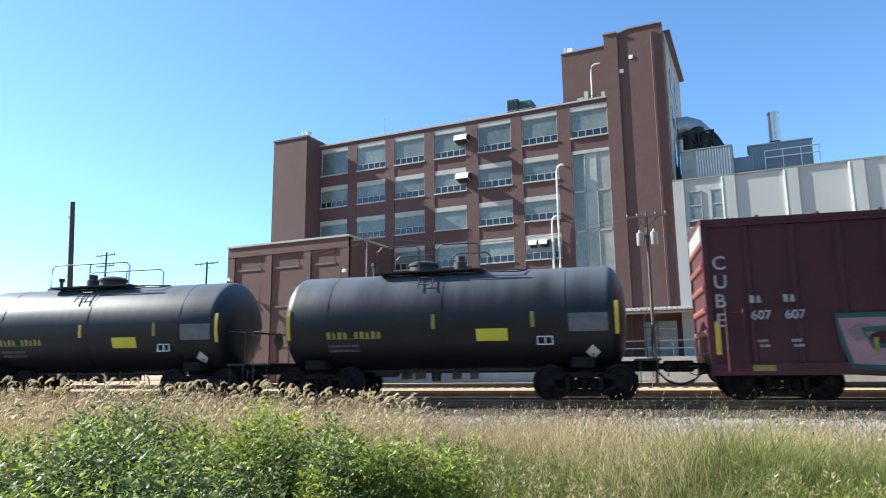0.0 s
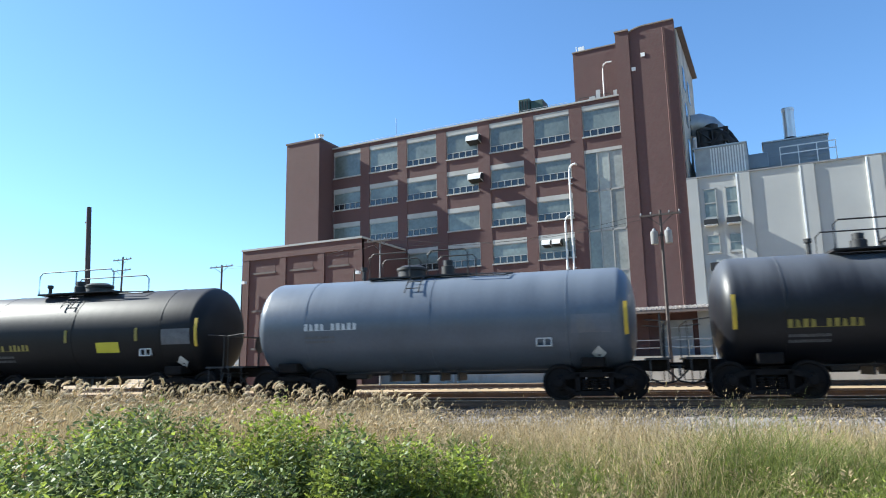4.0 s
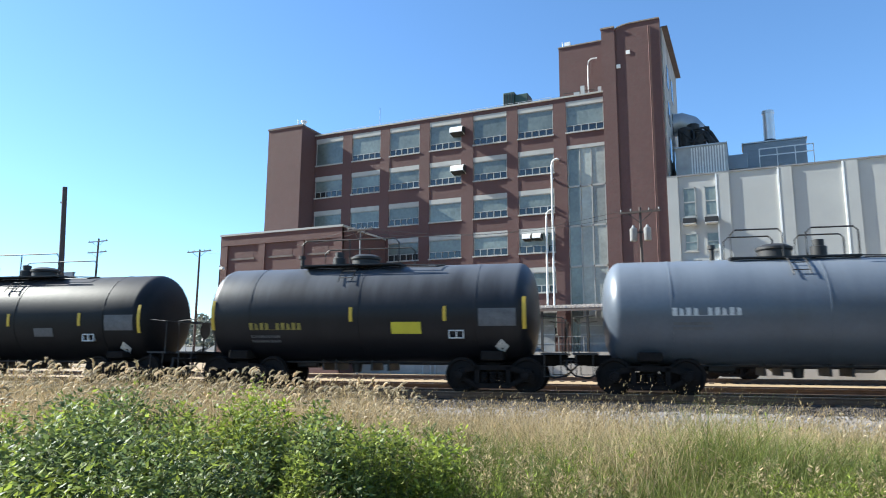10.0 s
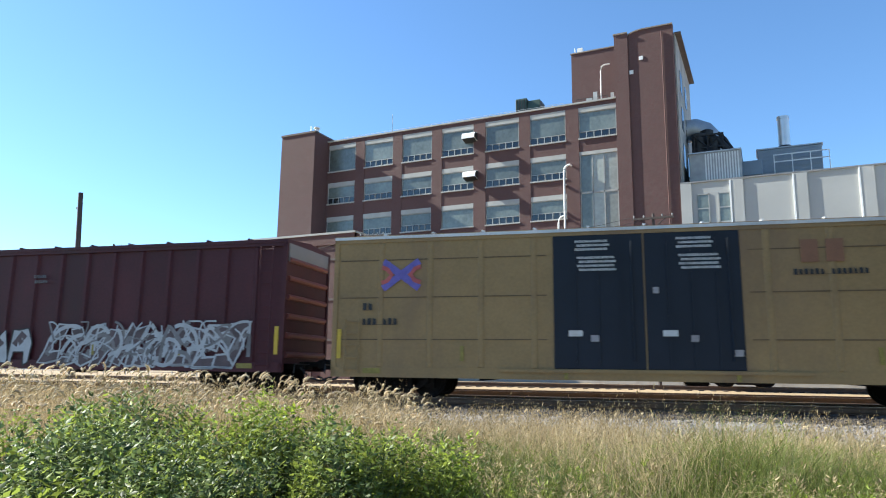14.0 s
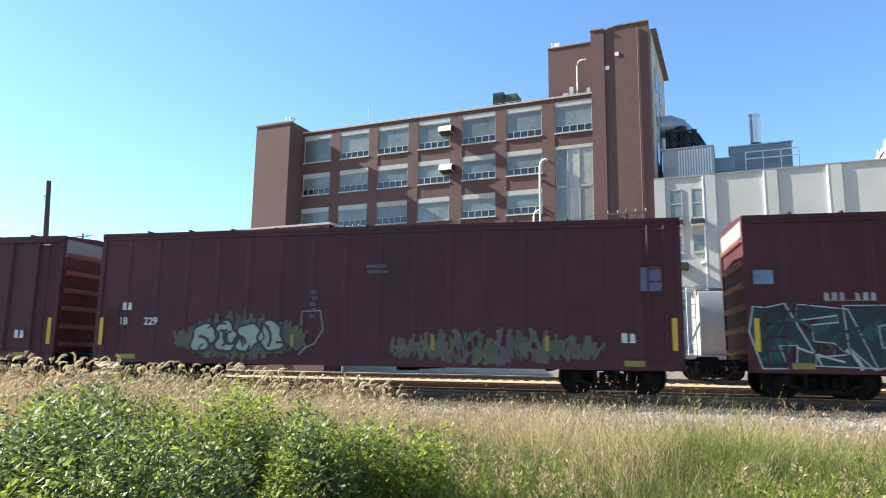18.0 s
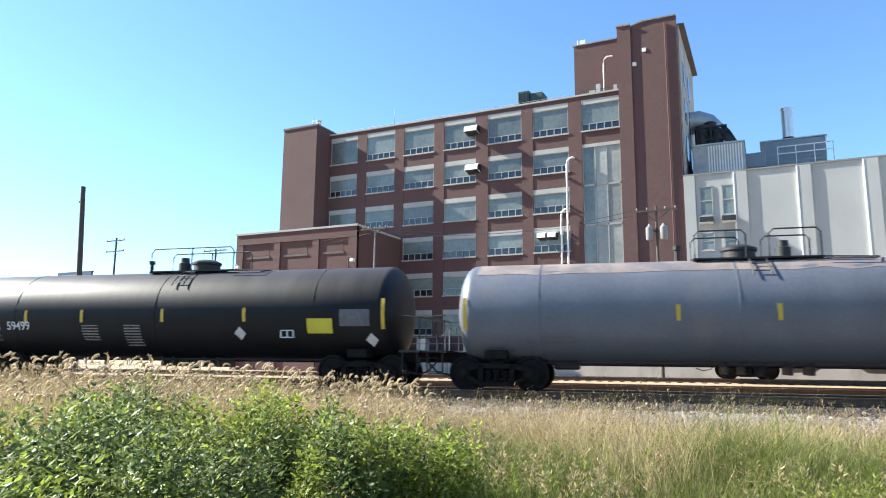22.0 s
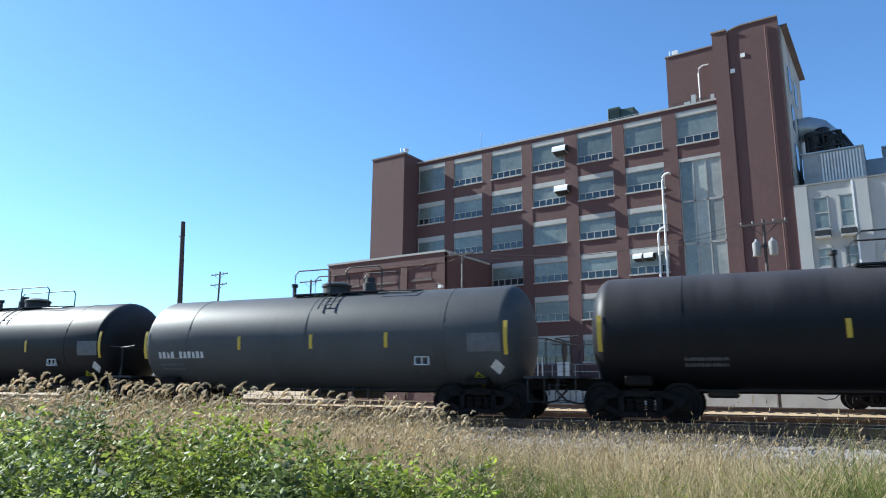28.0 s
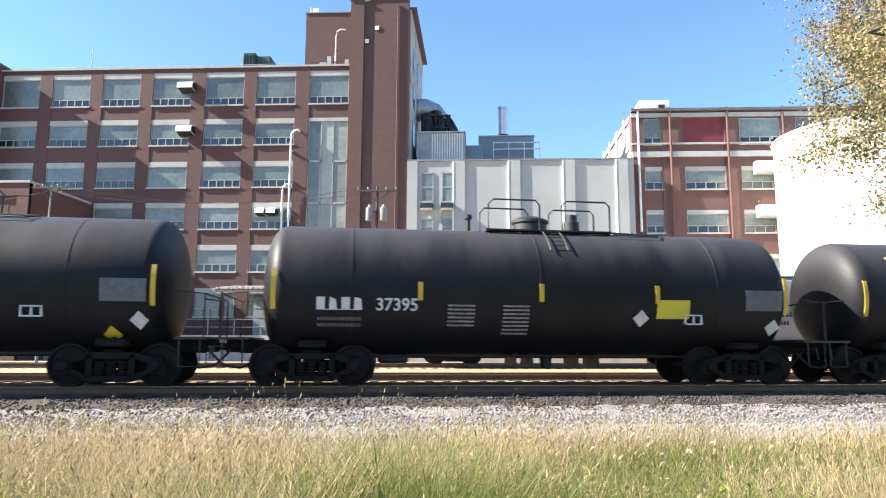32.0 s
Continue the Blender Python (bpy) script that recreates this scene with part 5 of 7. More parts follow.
def tank_car(c0, c1, paint, label, r=1.42, zc=2.1, mark=YELLOW_MARK, nmark=10, mx=0.16, plate="side", stripes=(0.02, 0.48, 0.755, 0.985), big=False, top=None, seed=0, digits=""):
    """A tank car whose shell runs from c0 to c1 along the train."""
    rng = random.Random(seed)
    L = c1 - c0
    half = L / 2 + 0.78
    car = empty("tank_car", label, "tank car", "cars of the freight train")
    h = L / 2
    bm = bmesh.new()
    prof = [(-h + 0.5 * (1 - math.sin(a) ** 1.0), max(r * math.cos(a) ** 0.72, 0.03)) for a in np.linspace(1.565, 0, 12)]
    mid = [(-h + 0.55 + (L - 1.1) * i / 6, r) for i in range(1, 6)]
    lathe(bm, prof + mid + [(-s, q) for s, q in prof[::-1]], "x", 56, (0, 0, zc))
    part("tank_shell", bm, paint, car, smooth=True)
    if top is not None:
        bm = bmesh.new()
        xs = np.linspace(-h + 0.6, h - 0.6, 24)
        rows = []
        for i, x in enumerate(xs):
            a0 = 0.75 + 0.12 * noise.noise((x * 1.3, seed, 0))
            rows.append([bm.verts.new((x, (r + 0.006) * math.sin(a), zc + (r + 0.006) * math.cos(a))) for a in np.linspace(-a0, a0, 9)])
        for a, b in zip(rows, rows[1:]):
            for k in range(8):
                bm.faces.new((a[k], b[k], b[k + 1], a[k + 1]))
        part("faded_top_coat", bm, top, car, "patchy rusted top coat", smooth=True)
    # weld bands
    for q in (-0.34, 0.0, 0.34):
        bm = bmesh.new()
        lathe(bm, [(q * L - 0.03, r - 0.01), (q * L - 0.025, r + 0.008), (q * L + 0.025, r + 0.008), (q * L + 0.03, r - 0.01)], "x", 56, (0, 0, zc))
        part("weld_band", bm, paint, car, smooth=True)
    tx = h - 1.15
    for s in (-1, 1):
        add_truck(car, s * tx)
        boxes("saddle", [(s * tx - 0.3, s * tx + 0.3, -1.2, 1.2, 0.84, zc - r + 0.35)], TRUCK_IRON, car, bevel=0.03)
    end_gear(car, half)
    # dome, valves, platform and guard rail on top
    zt = zc + r
    cx = -0.05 * L if not big else 0.04 * L
    pw = 0.55 if big or paint is PALE else 0.85
    boxes("top_platform", [(cx - 1.5, cx + 1.5, -pw, -0.3, zt - 0.03, zt + 0.01), (cx - 1.5, cx + 1.5, 0.3, pw, zt - 0.03, zt + 0.01), (cx - 1.55, cx - 1.45, -pw, pw, zt - 0.05, zt + 0.01), (cx + 1.45, cx + 1.55, -pw, pw, zt - 0.05, zt + 0.01)], METAL_DARK, car, "steel grating walkway")
    for y in (-pw, pw):
        bm = bmesh.new()
        hi = zt + 0.72
        tube(bm, [(cx - 1.5, y, zt), (cx - 1.5, y, hi - 0.12), (cx - 1.38, y, hi), (cx + 1.38, y, hi) if seed % 2 else (cx - 0.35, y, hi), (cx + 1.5, y, hi - 0.12) if seed % 2 else (cx - 0.25, y, hi - 0.12), (cx + 1.5, y, zt) if seed % 2 else (cx - 0.25, y, zt)], 0.022, 6)
        if not seed % 2:
            tube(bm, [(cx + 0.3, y, zt), (cx + 0.3, y, hi - 0.12), (cx + 0.42, y, hi), (cx + 1.4, y, hi), (cx + 1.5, y, hi - 0.1), (cx + 1.5, y, zt)], 0.022, 6)
        else:
            tube(bm, [(cx, y, zt), (cx, y, hi)], 0.02, 6)
        part("guard_rail", bm, METAL_DARK, car)
    bm = bmesh.new()
    lathe(bm, [(zt - 0.12, 0.42), (zt + 0.2, 0.42), (zt + 0.24, 0.46), (zt + 0.3, 0.46), (zt + 0.38, 0.3), (zt + 0.4, 0.05)], "z", 22, (cx + (0.2 if seed % 2 else -0.35), 0, 0))
    part("manway", bm, METAL_DARK, car, smooth=True)
    bm = bmesh.new()
    lathe(bm, [(zt - 0.1, 0.2), (zt + 0.32, 0.2), (zt + 0.34, 0.14), (zt + 0.5, 0.14), (zt + 0.52, 0.05)], "z", 16, (cx + (-0.7 if seed % 2 else 0.75), 0.1, 0))
    part("valve", bm, METAL_DARK, car, smooth=True)
    bm = bmesh.new()
    lathe(bm, [(zt - 0.1, 0.06), (zt + 0.3, 0.06), (zt + 0.32, 0.1), (zt + 0.42, 0.1)], "z", 10, (cx - 1.9, 0, 0))
    part("relief_valve", bm, METAL_DARK, car)
    # side ladder bent to the shell
    for s in (-1, 1):
        bm = bmesh.new()
        for dx in (-0.2, 0.2):
            tube(bm, [(cx + dx, s * (r + 0.07) * math.sin(a), zc + (r + 0.07) * math.cos(a)) for a in np.linspace(0.3, 0.95 if seed != 21 else 1.9, 7)], 0.018, 5)
        for a in (0.4, 0.62, 0.84):
            tube(bm, [(cx - 0.2, s * (r + 0.07) * math.sin(a), zc + (r + 0.07) * math.cos(a)), (cx + 0.2, s * (r + 0.07) * math.sin(a), zc + (r + 0.07) * math.cos(a))], 0.015, 5)
        part("side_ladder", bm, METAL_DARK, car)
    # long top drain pipe along the walkway
    bm = bmesh.new()
    tube(bm, [(cx + 1.5, -0.75, zt - 0.1), (cx + 2.6, -0.78, zt - 0.13), (cx + 2.8, -0.5, zt - 0.05), (cx + 1.5, -0.3, zt + 0.02)], 0.02, 5)
    part("grab_rail", bm, METAL_DARK, car)
    # bottom outlet, piping and side bars under the belly
    zb = zc - r
    bm = bmesh.new()
    lathe(bm, [(zb - 0.28, 0.08), (zb - 0.26, 0.13), (zb - 0.05, 0.15), (zb + 0.1, 0.2)], "z", 14, (cx, 0, 0))
    part("bottom_outlet", bm, METAL_DARK, car)
    for x in (-0.9, -0.5, 0.6, 1.1):
        boxes("belly_bracket", [(cx + x, cx + x + 0.06, -0.5, 0.5, zb - 0.22, zb + 0.2)], METAL_DARK, car)
    bm = bmesh.new()
    tube(bm, [(-h + 2.4, -0.55, zb + 0.02), (h - 2.4, -0.55, zb + 0.02)], 0.03, 6)
    tube(bm, [(-h + 2.4, 0.5, zb - 0.02), (h - 2.4, 0.5, zb - 0.02)], 0.035, 6)
    part("brake_pipe", bm, METAL_DARK, car)
    boxes("brake_cylinder", [(-h + 2.6, -h + 3.3, -0.3, 0.1, zb - 0.15, zb + 0.15)], METAL_DARK, car, bevel=0.05)
    # markings
    cv = (r, zc)
    for q in stripes:
        x = -h + L * q
        full = q < 0.05 or q > 0.95
        patch(car, "reflector", x - 0.05 + (0.2 if q < 0.05 else 0), x + 0.05 + (0.2 if q < 0.05 else 0) - (0.4 if q > 0.95 else 0) + (0.2 if q > 0.95 else 0), zc - (0.5 if full else 0.28), zc + (0.35 if full else 0.12), YELLOW if full or big or rng.random() < 0.6 else YELLOW_MARK, cv, "yellow reflective strip")
    x = -h + L * mx
    gh = 0.27 if digits else 0.2
    mz = zc - (0.15 if paint is PALE else 0.5)
    glyphs(car, x, mz, nmark, gh, mark, curve=(r + 0.004, zc), gap=(4,), dens=0.72 if digits else 0.62)
    if digits:
        stencil(car, digits, x + 1.25, mz, gh, mark, curve=cv)
    for i in range(2):
        glyphs(car, x + 0.02, mz - 0.22 - 0.13 * i, 16, 0.07, GREY_MARK, curve=(r + 0.004, zc))
    if plate == "side":
        patch(car, "sign_panel", -h + L * 0.6, -h + L * 0.6 + 0.85, zc - 0.62, zc - 0.3, YELLOW_SIGN, cv, "yellow warning panel")
    elif plate == "end":
        sx = h - L * (0.28 if L < 14 else 0.17)
        patch(car, "sign_panel", sx, sx + 0.78, zc - 0.62, zc - 0.2, YELLOW_SIGN, cv, "yellow warning panel")
    elif plate == "white":
        patch(car, "sign_panel", -h + L * 0.58, -h + L * 0.58 + 0.7, zc - 0.6, zc - 0.34, GREY_MARK, cv, "faded white panel")
    dp = h - L * (0.105 if big else 0.15)
    patch(car, "data_panel", dp, dp + (0.9 if big else 1.0), zc - 0.42, zc + 0.05, GREY_MARK if paint is not PALE else SLATE, cv, "faded stencilled data panel")
    bm = bmesh.new()
    fx, fz = h - L * (0.225 if big else 0.235), zc - 0.75
    yy = -math.sqrt(r * r - (fz + 0.23 - zc) ** 2) - 0.012
    for a, b, c, d in ((fx, fx + 0.42, fz, fz + 0.03), (fx, fx + 0.42, fz + 0.2, fz + 0.23), (fx, fx + 0.03, fz, fz + 0.23), (fx + 0.2, fx + 0.23, fz, fz + 0.23), (fx + 0.39, fx + 0.42, fz, fz + 0.23)):
        box(bm, a, b, yy, yy + 0.16, c, d)
    part("inspection_box", bm, WHITE_MARK, car, "white outlined inspection stencil")
    diamond(car, h - L * 0.09 if not big else h - L * 0.045, zc - 0.95 if not big else zc - 0.8, cv)
    if big:
        diamond(car, h - L * (0.31 if plate else 0.09), zc - (0.62 if plate else 1.1), cv, WHITE_MARK if plate else YELLOW_SIGN)
    if plate == "end":
        for q in (0.33, 0.43):
            for k in range(6 if q < 0.4 else 8):
                glyphs(car, -h + L * q, zc - 0.4 - 0.085 * k, 18, 0.04, FADED_WHITE, curve=(r + 0.004, zc))
    return car, (c0 + c1) / 2


def spray_blob(bm, pts, width, y):
    """A sprayed stroke: a flat ribbon along a curve, a few millimetres proud of the side."""
    prev = None
    pts = [Vector((p[0], 0, p[1])) for p in pts]
    for i, p in enumerate(pts):
        d = (pts[min(i + 1, len(pts) - 1)] - pts[max(i - 1, 0)])
        if d.length < 1e-6:
            continue
        d.normalize()
        n = Vector((-d.z, 0, d.x)) * width / 2
        cur = [bm.verts.new((p.x + s * n.x, y, p.z + s * n.z)) for s in (-1, 1)]
        if prev:
            bm.faces.new((prev[0], cur[0], cur[1], prev[1]))
        prev = cur


def graffiti(car, x0, x1, z0, z1, fill, line, letters, seed, y=-1.505, line2=None, label="", strokes=3):
    """Sprayed lettering kept as abstract shapes: filled bubbles, each with its own rim and strokes."""
    rng = random.Random(seed)
    w = (x1 - x0) / letters
    h = z1 - z0
    for i in range(letters):
        cx, cz = x0 + (i + 0.5) * w, (z0 + z1) / 2 + rng.uniform(-0.06, 0.06) * h
        k = 22
        ph = [rng.uniform(0, 6.28) for _ in range(3)]
        bm = bmesh.new()
        rim = []
        for a in range(k):
            t = 2 * math.pi * a / k
            q = 1 + 0.13 * math.sin(2 * t + ph[0]) + 0.1 * math.sin(3 * t + ph[1]) + 0.09 * math.sin(5 * t + ph[2])
            rim.append((cx + 0.58 * w * q * math.cos(t), max(z0 - 0.05, cz + 0.5 * h * q * math.sin(t))))
        bm.faces.new([bm.verts.new((p, y - 0.0005 * i, q)) for p, q in rim])
        letter = part("sprayed_letter", bm, SPRAY[fill], car, label or "faded sprayed lettering")
        bm = bmesh.new()
        spray_blob(bm, rim + rim[:1], rng.uniform(0.05, 0.08), y - 0.006 - 0.0005 * i)
        part("sprayed_rim", bm, SPRAY[line], letter)
        for s in range(strokes):
            px, pz = cx + rng.uniform(-0.4, 0.4) * w, cz + rng.uniform(-0.4, 0.4) * h
            ang = rng.uniform(0, 6.28)
            bend = rng.uniform(-0.5, 0.5)
            pts = []
            for _ in range(9):
                pts.append((px, pz))
                px += 0.1 * h * math.cos(ang)
                pz = min(max(pz + 0.1 * h * math.sin(ang), z0), z1)
                ang += bend
            bm = bmesh.new()
            spray_blob(bm, pts, rng.uniform(0.05, 0.1), y - 0.01 - 0.0006 * i - 0.0004 * s)
            part("sprayed_stroke", bm, SPRAY[line2 if line2 and s % 2 else line], letter)


def spray_mass(car, x0, x1, z0, z1, fill, inks, seed, label, count=26, fat=1.0, y=-1.503):
    """A sprayed piece kept abstract: overlapping ragged patches with hooked strokes and slashes over them."""
    rng = random.Random(seed)
    h = z1 - z0
    x, k = x0, 0
    while fill and x < x1 - 0.4:
        w = min(rng.uniform(0.9, 1.6), x1 - x)
        cx, cz, n = x + w / 2, (z0 + z1) / 2, 17
        bm = bmesh.new()
        pts = []
        for a in range(n):
            t = 2 * math.pi * a / n
            q = rng.uniform(0.82, 1.15)
            sq = 1 / max(abs(math.cos(t)), abs(math.sin(t))) ** 0.7
            pts.append((cx + 0.54 * w * q * sq * math.cos(t), min(max(cz + 0.44 * h * q * sq * math.sin(t), z0 - 0.02), z1 + 0.15)))
        bm.faces.new([bm.verts.new((p, y - 0.0004 * (k % 3), q)) for p, q in pts])
        part("sprayed_patch", bm, SPRAY[fill], car, label)
        k += 1
        x += w * 0.85
    for i in range(count):
        px = x0 + (x1 - x0) * (i + rng.uniform(0.1, 0.9)) / count
        pz = z0 + h * rng.uniform(0.05, 0.6)
        ang = rng.choice((1.25, 1.7, 1.0, 2.0, 0.4, -0.5)) + rng.uniform(-0.25, 0.25)
        bend = rng.uniform(-0.55, 0.55)
        pts = []
        for _ in range(rng.randint(5, 9)):
            pts.append((min(max(px, x0), x1), min(max(pz, z0), z1 + 0.08)))
            px += 0.15 * h * math.cos(ang)
            pz += 0.15 * h * math.sin(ang)
            ang += bend
        bm = bmesh.new()
        spray_blob(bm, pts, rng.choice((0.04, 0.06, 0.1)) * fat, y - 0.003 - 0.00025 * (i % 12))
        part("sprayed_stroke", bm, SPRAY[inks[i % len(inks)]], car)


LETTER_FORMS = (
    ((0, 0), (0.3, 0), (0.36, 0.42), (0.62, 0.45), (0.64, 0), (0.98, 0.05), (0.86, 1), (0.5, 0.9), (0.1, 1), (0.02, 0.6)),
    ((0, 0.1), (0.55, 0), (1, 0.15), (0.78, 0.45), (0.96, 0.72), (0.7, 1), (0.1, 0.95), (0.22, 0.74), (0.58, 0.7), (0.42, 0.5), (0.6, 0.3), (0.15, 0.3)),
    ((0.1, 0), (0.92, 0.05), (1, 0.34), (0.46, 0.3), (0.42, 0.66), (0.96, 0.7), (0.9, 1), (0, 0.95), (-0.05, 0.4)),
    ((0, 0), (0.92, 0), (0.95, 0.24), (0.38, 0.28), (0.38, 0.43), (0.8, 0.45), (0.8, 0.62), (0.38, 0.64), (0.36, 0.78), (1, 0.8), (0.9, 1), (0.05, 1)),
)


def wild_letters(car, x0, x1, z0, z1, n, fill, shade, rim, seed, label, slant=0.12, thick=0.05, y=-1.506):
    """Sprayed block lettering kept abstract: angular filled forms with a second tone inside and a rim round each."""
    rng = random.Random(seed)
    w, h = (x1 - x0) / n, z1 - z0
    for i in range(n):
        form = rng.choice(LETTER_FORMS)
        flip = rng.random() < 0.4
        tall = rng.uniform(0.85, 1.05)
        pts = []
        for u, v in form:
            u = (1 - u if flip else u) + rng.uniform(-0.12, 0.12)
            v = v + rng.uniform(-0.09, 0.09)
            pts.append((x0 + (i + 0.5) * w + (u - 0.5) * w * 1.12 + slant * (v - 0.5) * h, z0 + min(max(v, 0), 1.04) * h * tall))
        depth = y - 0.0008 * (i % 3)
        bm = bmesh.new()
        bm.faces.new([bm.verts.new((p, depth, q)) for p, q in pts])
        letter = part("sprayed_letter", bm, SPRAY[fill], car, label)
        for k in range(2):
            bm = bmesh.new()
            cx, cz = x0 + (i + rng.uniform(0.3, 0.7)) * w, z0 + h * rng.uniform(0.2, 0.75)
            spray_blob(bm, [(cx - 0.16 * w, cz - 0.12 * h), (cx, cz + rng.uniform(-0.03, 0.1) * h), (cx + 0.16 * w, cz + rng.uniform(-0.1, 0.14) * h)], rng.uniform(0.12, 0.24) * h, depth - 0.002 - 0.0005 * k)
            part("sprayed_shade", bm, SPRAY[shade], letter)
        bm = bmesh.new()
        spray_blob(bm, pts + pts[:2], thick * rng.uniform(0.8, 1.3), depth - 0.005)
        part("sprayed_rim", bm, SPRAY[rim], letter)


def lens_mass(car, x0, x1, z0, z1, inks, seed, label, n=90, flat=0.0, y=-1.505):
    """A faded sprayed piece: ragged upright dabs of several colours, tallest in the middle of the piece."""
    rng = random.Random(seed)
    for i in range(n):
        q = (i * 0.618034) % 1.0
        env = flat + (1 - flat) * math.sin(math.pi * min(max(q, 0.02), 0.98)) ** 0.8
        mid = z0 + 0.42 * (z1 - z0)
        a = mid - env * (mid - z0) * rng.uniform(0.5, 1.0)
        b = mid + env * (z1 - mid) * rng.uniform(0.3, 1.0)
        if rng.random() < 0.6:
            c = rng.uniform(a, b)
            a, b = max(a, c - 0.25), min(b, c + 0.25)
        x = x0 + q * (x1 - x0)
        bm = bmesh.new()
        lean = rng.uniform(-0.16, 0.16)
        spray_blob(bm, [(x + lean * (k - 2) / 2 + rng.uniform(-0.04, 0.04), a + (b - a) * k / 4) for k in range(5)], rng.uniform(0.04, 0.14), y - 0.00025 * (i % 16))
        part("sprayed_dab", bm, SPRAY[inks[rng.randrange(len(inks))]], car, label)


def box_car(c0, c1, paint, label, zt=4.57, zb=0.62, ribs=14, door=None, rib_deep=0.07, side=1.42, light_end=None, roof=None):
    L = c1 - c0
    h = L / 2
    half = h + 0.12
    car = empty("box_car", label, "box car", "cars of the freight train")
    boxes("body", [(-h + 0.05, h - 0.05, -side, side, zb + 0.25, zt - 0.12)], paint, car)
    boxes("side_sill", [(-h, h, -1.5, -1.42, zb, zb + 0.28), (-h, h, 1.42, 1.5, zb, zb + 0.28)], paint, car)
    boxes("top_plate", [(-h, h, -1.5, -1.42, zt - 0.3, zt - 0.1), (-h, h, 1.42, 1.5, zt - 0.3, zt - 0.1)], paint, car)
    for s in (-1, 1):
        for y in (-1.5, 1.4):
            boxes("corner_post", [(min(s * h, s * (h - 0.14)), max(s * h, s * (h - 0.14)), y, y + 0.1, zb, zt - 0.1)], paint, car)
    def rib():
        bm = bmesh.new()
        v = [bm.verts.new(p) for p in ((-0.09, 0, zb + 0.25), (-0.045, -rib_deep, zb + 0.3), (0.045, -rib_deep, zb + 0.3), (0.09, 0, zb + 0.25), (-0.09, 0, zt - 0.28), (-0.045, -rib_deep, zt - 0.33), (0.045, -rib_deep, zt - 0.33), (0.09, 0, zt - 0.28))]
        for q in ((0, 1, 5, 4), (1, 2, 6, 5), (2, 3, 7, 6), (0, 3, 2, 1), (4, 5, 6, 7), (0, 4, 7, 3)):
            bm.faces.new([v[k] for k in q])
        return mesh_of("side_rib", bm, paint)
    rm = cached(("rib", paint.name, zt, zb, rib_deep), rib)
    for i in range(1, ribs):
        x = -h + L * i / ribs
        if door and door[0] - 0.2 < x < door[1] + 0.2:
            continue
        for s in (-1, 1):
            o = part("side_rib", rm, paint, car)
            o.location = (x, s * side, 0)
            if s > 0:
                o.rotation_euler = (0, 0, math.pi)
    # roof with cross seams
    bm = bmesh.new()
    for x0, x1 in ((-h, h),):
        v = [bm.verts.new(p) for p in ((x0, -1.52, zt - 0.12), (x1, -1.52, zt - 0.12), (x1, 0, zt), (x0, 0, zt), (x1, 1.52, zt - 0.12), (x0, 1.52, zt - 0.12), (x0, -1.52, zt - 0.2), (x1, -1.52, zt - 0.2), (x1, 1.52, zt - 0.2), (x0, 1.52, zt - 0.2))]
        for q in ((0, 1, 2, 3), (3, 2, 4, 5), (0, 6, 7, 1), (5, 4, 8, 9), (6, 9, 8, 7), (0, 3, 5, 9, 6), (1, 7, 8, 4, 2)):
            bm.faces.new([v[k] for k in q])
    roof = roof or paint
    part("roof", bm, roof, car)
    for i in range(1, 12):
        x = -h + L * i / 12
        boxes("roof_seam", [(x - 0.03, x + 0.03, -1.3, 1.3, zt - 0.1, zt - 0.004)], roof, car)
    # ribbed ends
    for s in (-1, 1):
        for k in range(6):
            z = zb + 0.5 + k * (zt - zb - 0.9) / 5.5
            bm = bmesh.new()
            tube(bm, [(s * (h - 0.05), -1.3, z), (s * (h - 0.05), 1.3, z)], 0.09, 8)
            part("end_rib", bm, light_end or paint, car)
        if light_end:
            boxes("end_cap", [(min(s * h, s * (h - 0.03)), max(s * h, s * (h - 0.03)), -1.35, 1.35, zt - 0.75, zt - 0.2)], HOPPER_WHITE, car, "pale painted top of the end")
        ladder(car, s * (h - 0.62) - 0.2, -1.56, zb + 0.1, zt - 0.3 if s > 0 else zb + 1.6, 0.4, paint)
        add_truck(car, s * (h - 1.75))
        boxes("bolster", [(s * (h - 1.75) - 0.25, s * (h - 1.75) + 0.25, -1.3, 1.3, 0.8, zb + 0.26)], TRUCK_IRON, car)
        boxes("draft_sill", [(min(s * half, s * (h - 2)), max(s * half, s * (h - 2)), -0.3, 0.3, 0.7, zb + 0.3)], TRUCK_IRON, car)
        add_coupler(car, s * half, s)
        boxes("reflector", [(s * (h - 0.22) - 0.06, s * (h - 0.22) + 0.06, -1.512, -1.5, zb + 0.5, zb + 1.3)], YELLOW, car, "yellow reflective strip")
        boxes("jacking_pad", [(s * (h - 1.2) - 0.25, s * (h - 1.2) + 0.25, -1.515, -1.5, zb + 0.1, zb + 0.24)], YELLOW_MARK, car)
    for q in (0.22, 0.38, 0.62, 0.8):
        boxes("reflector", [(-h + L * q - 0.05, -h + L * q + 0.05, -1.512, -1.5, zb + 0.45, zb + 0.85)] if not (door and door[0] < -h + L * q < door[1]) else [(-h + L * q - 0.05, -h + L * q + 0.05, -1.52, -1.5, zb + 0.02, zb + 0.2)], YELLOW_MARK, car)
    boxes("centre_sill", [(-h + 2, h - 2, -0.3, 0.3, zb + 0.02, zb + 0.3)], TRUCK_IRON, car)
    for x in (-0.25, 0.1, 0.3):
        boxes("cross_bearer", [(x * L - 0.06, x * L + 0.06, -1.4, 1.4, zb - 0.05, zb + 0.26)], TRUCK_IRON, car)
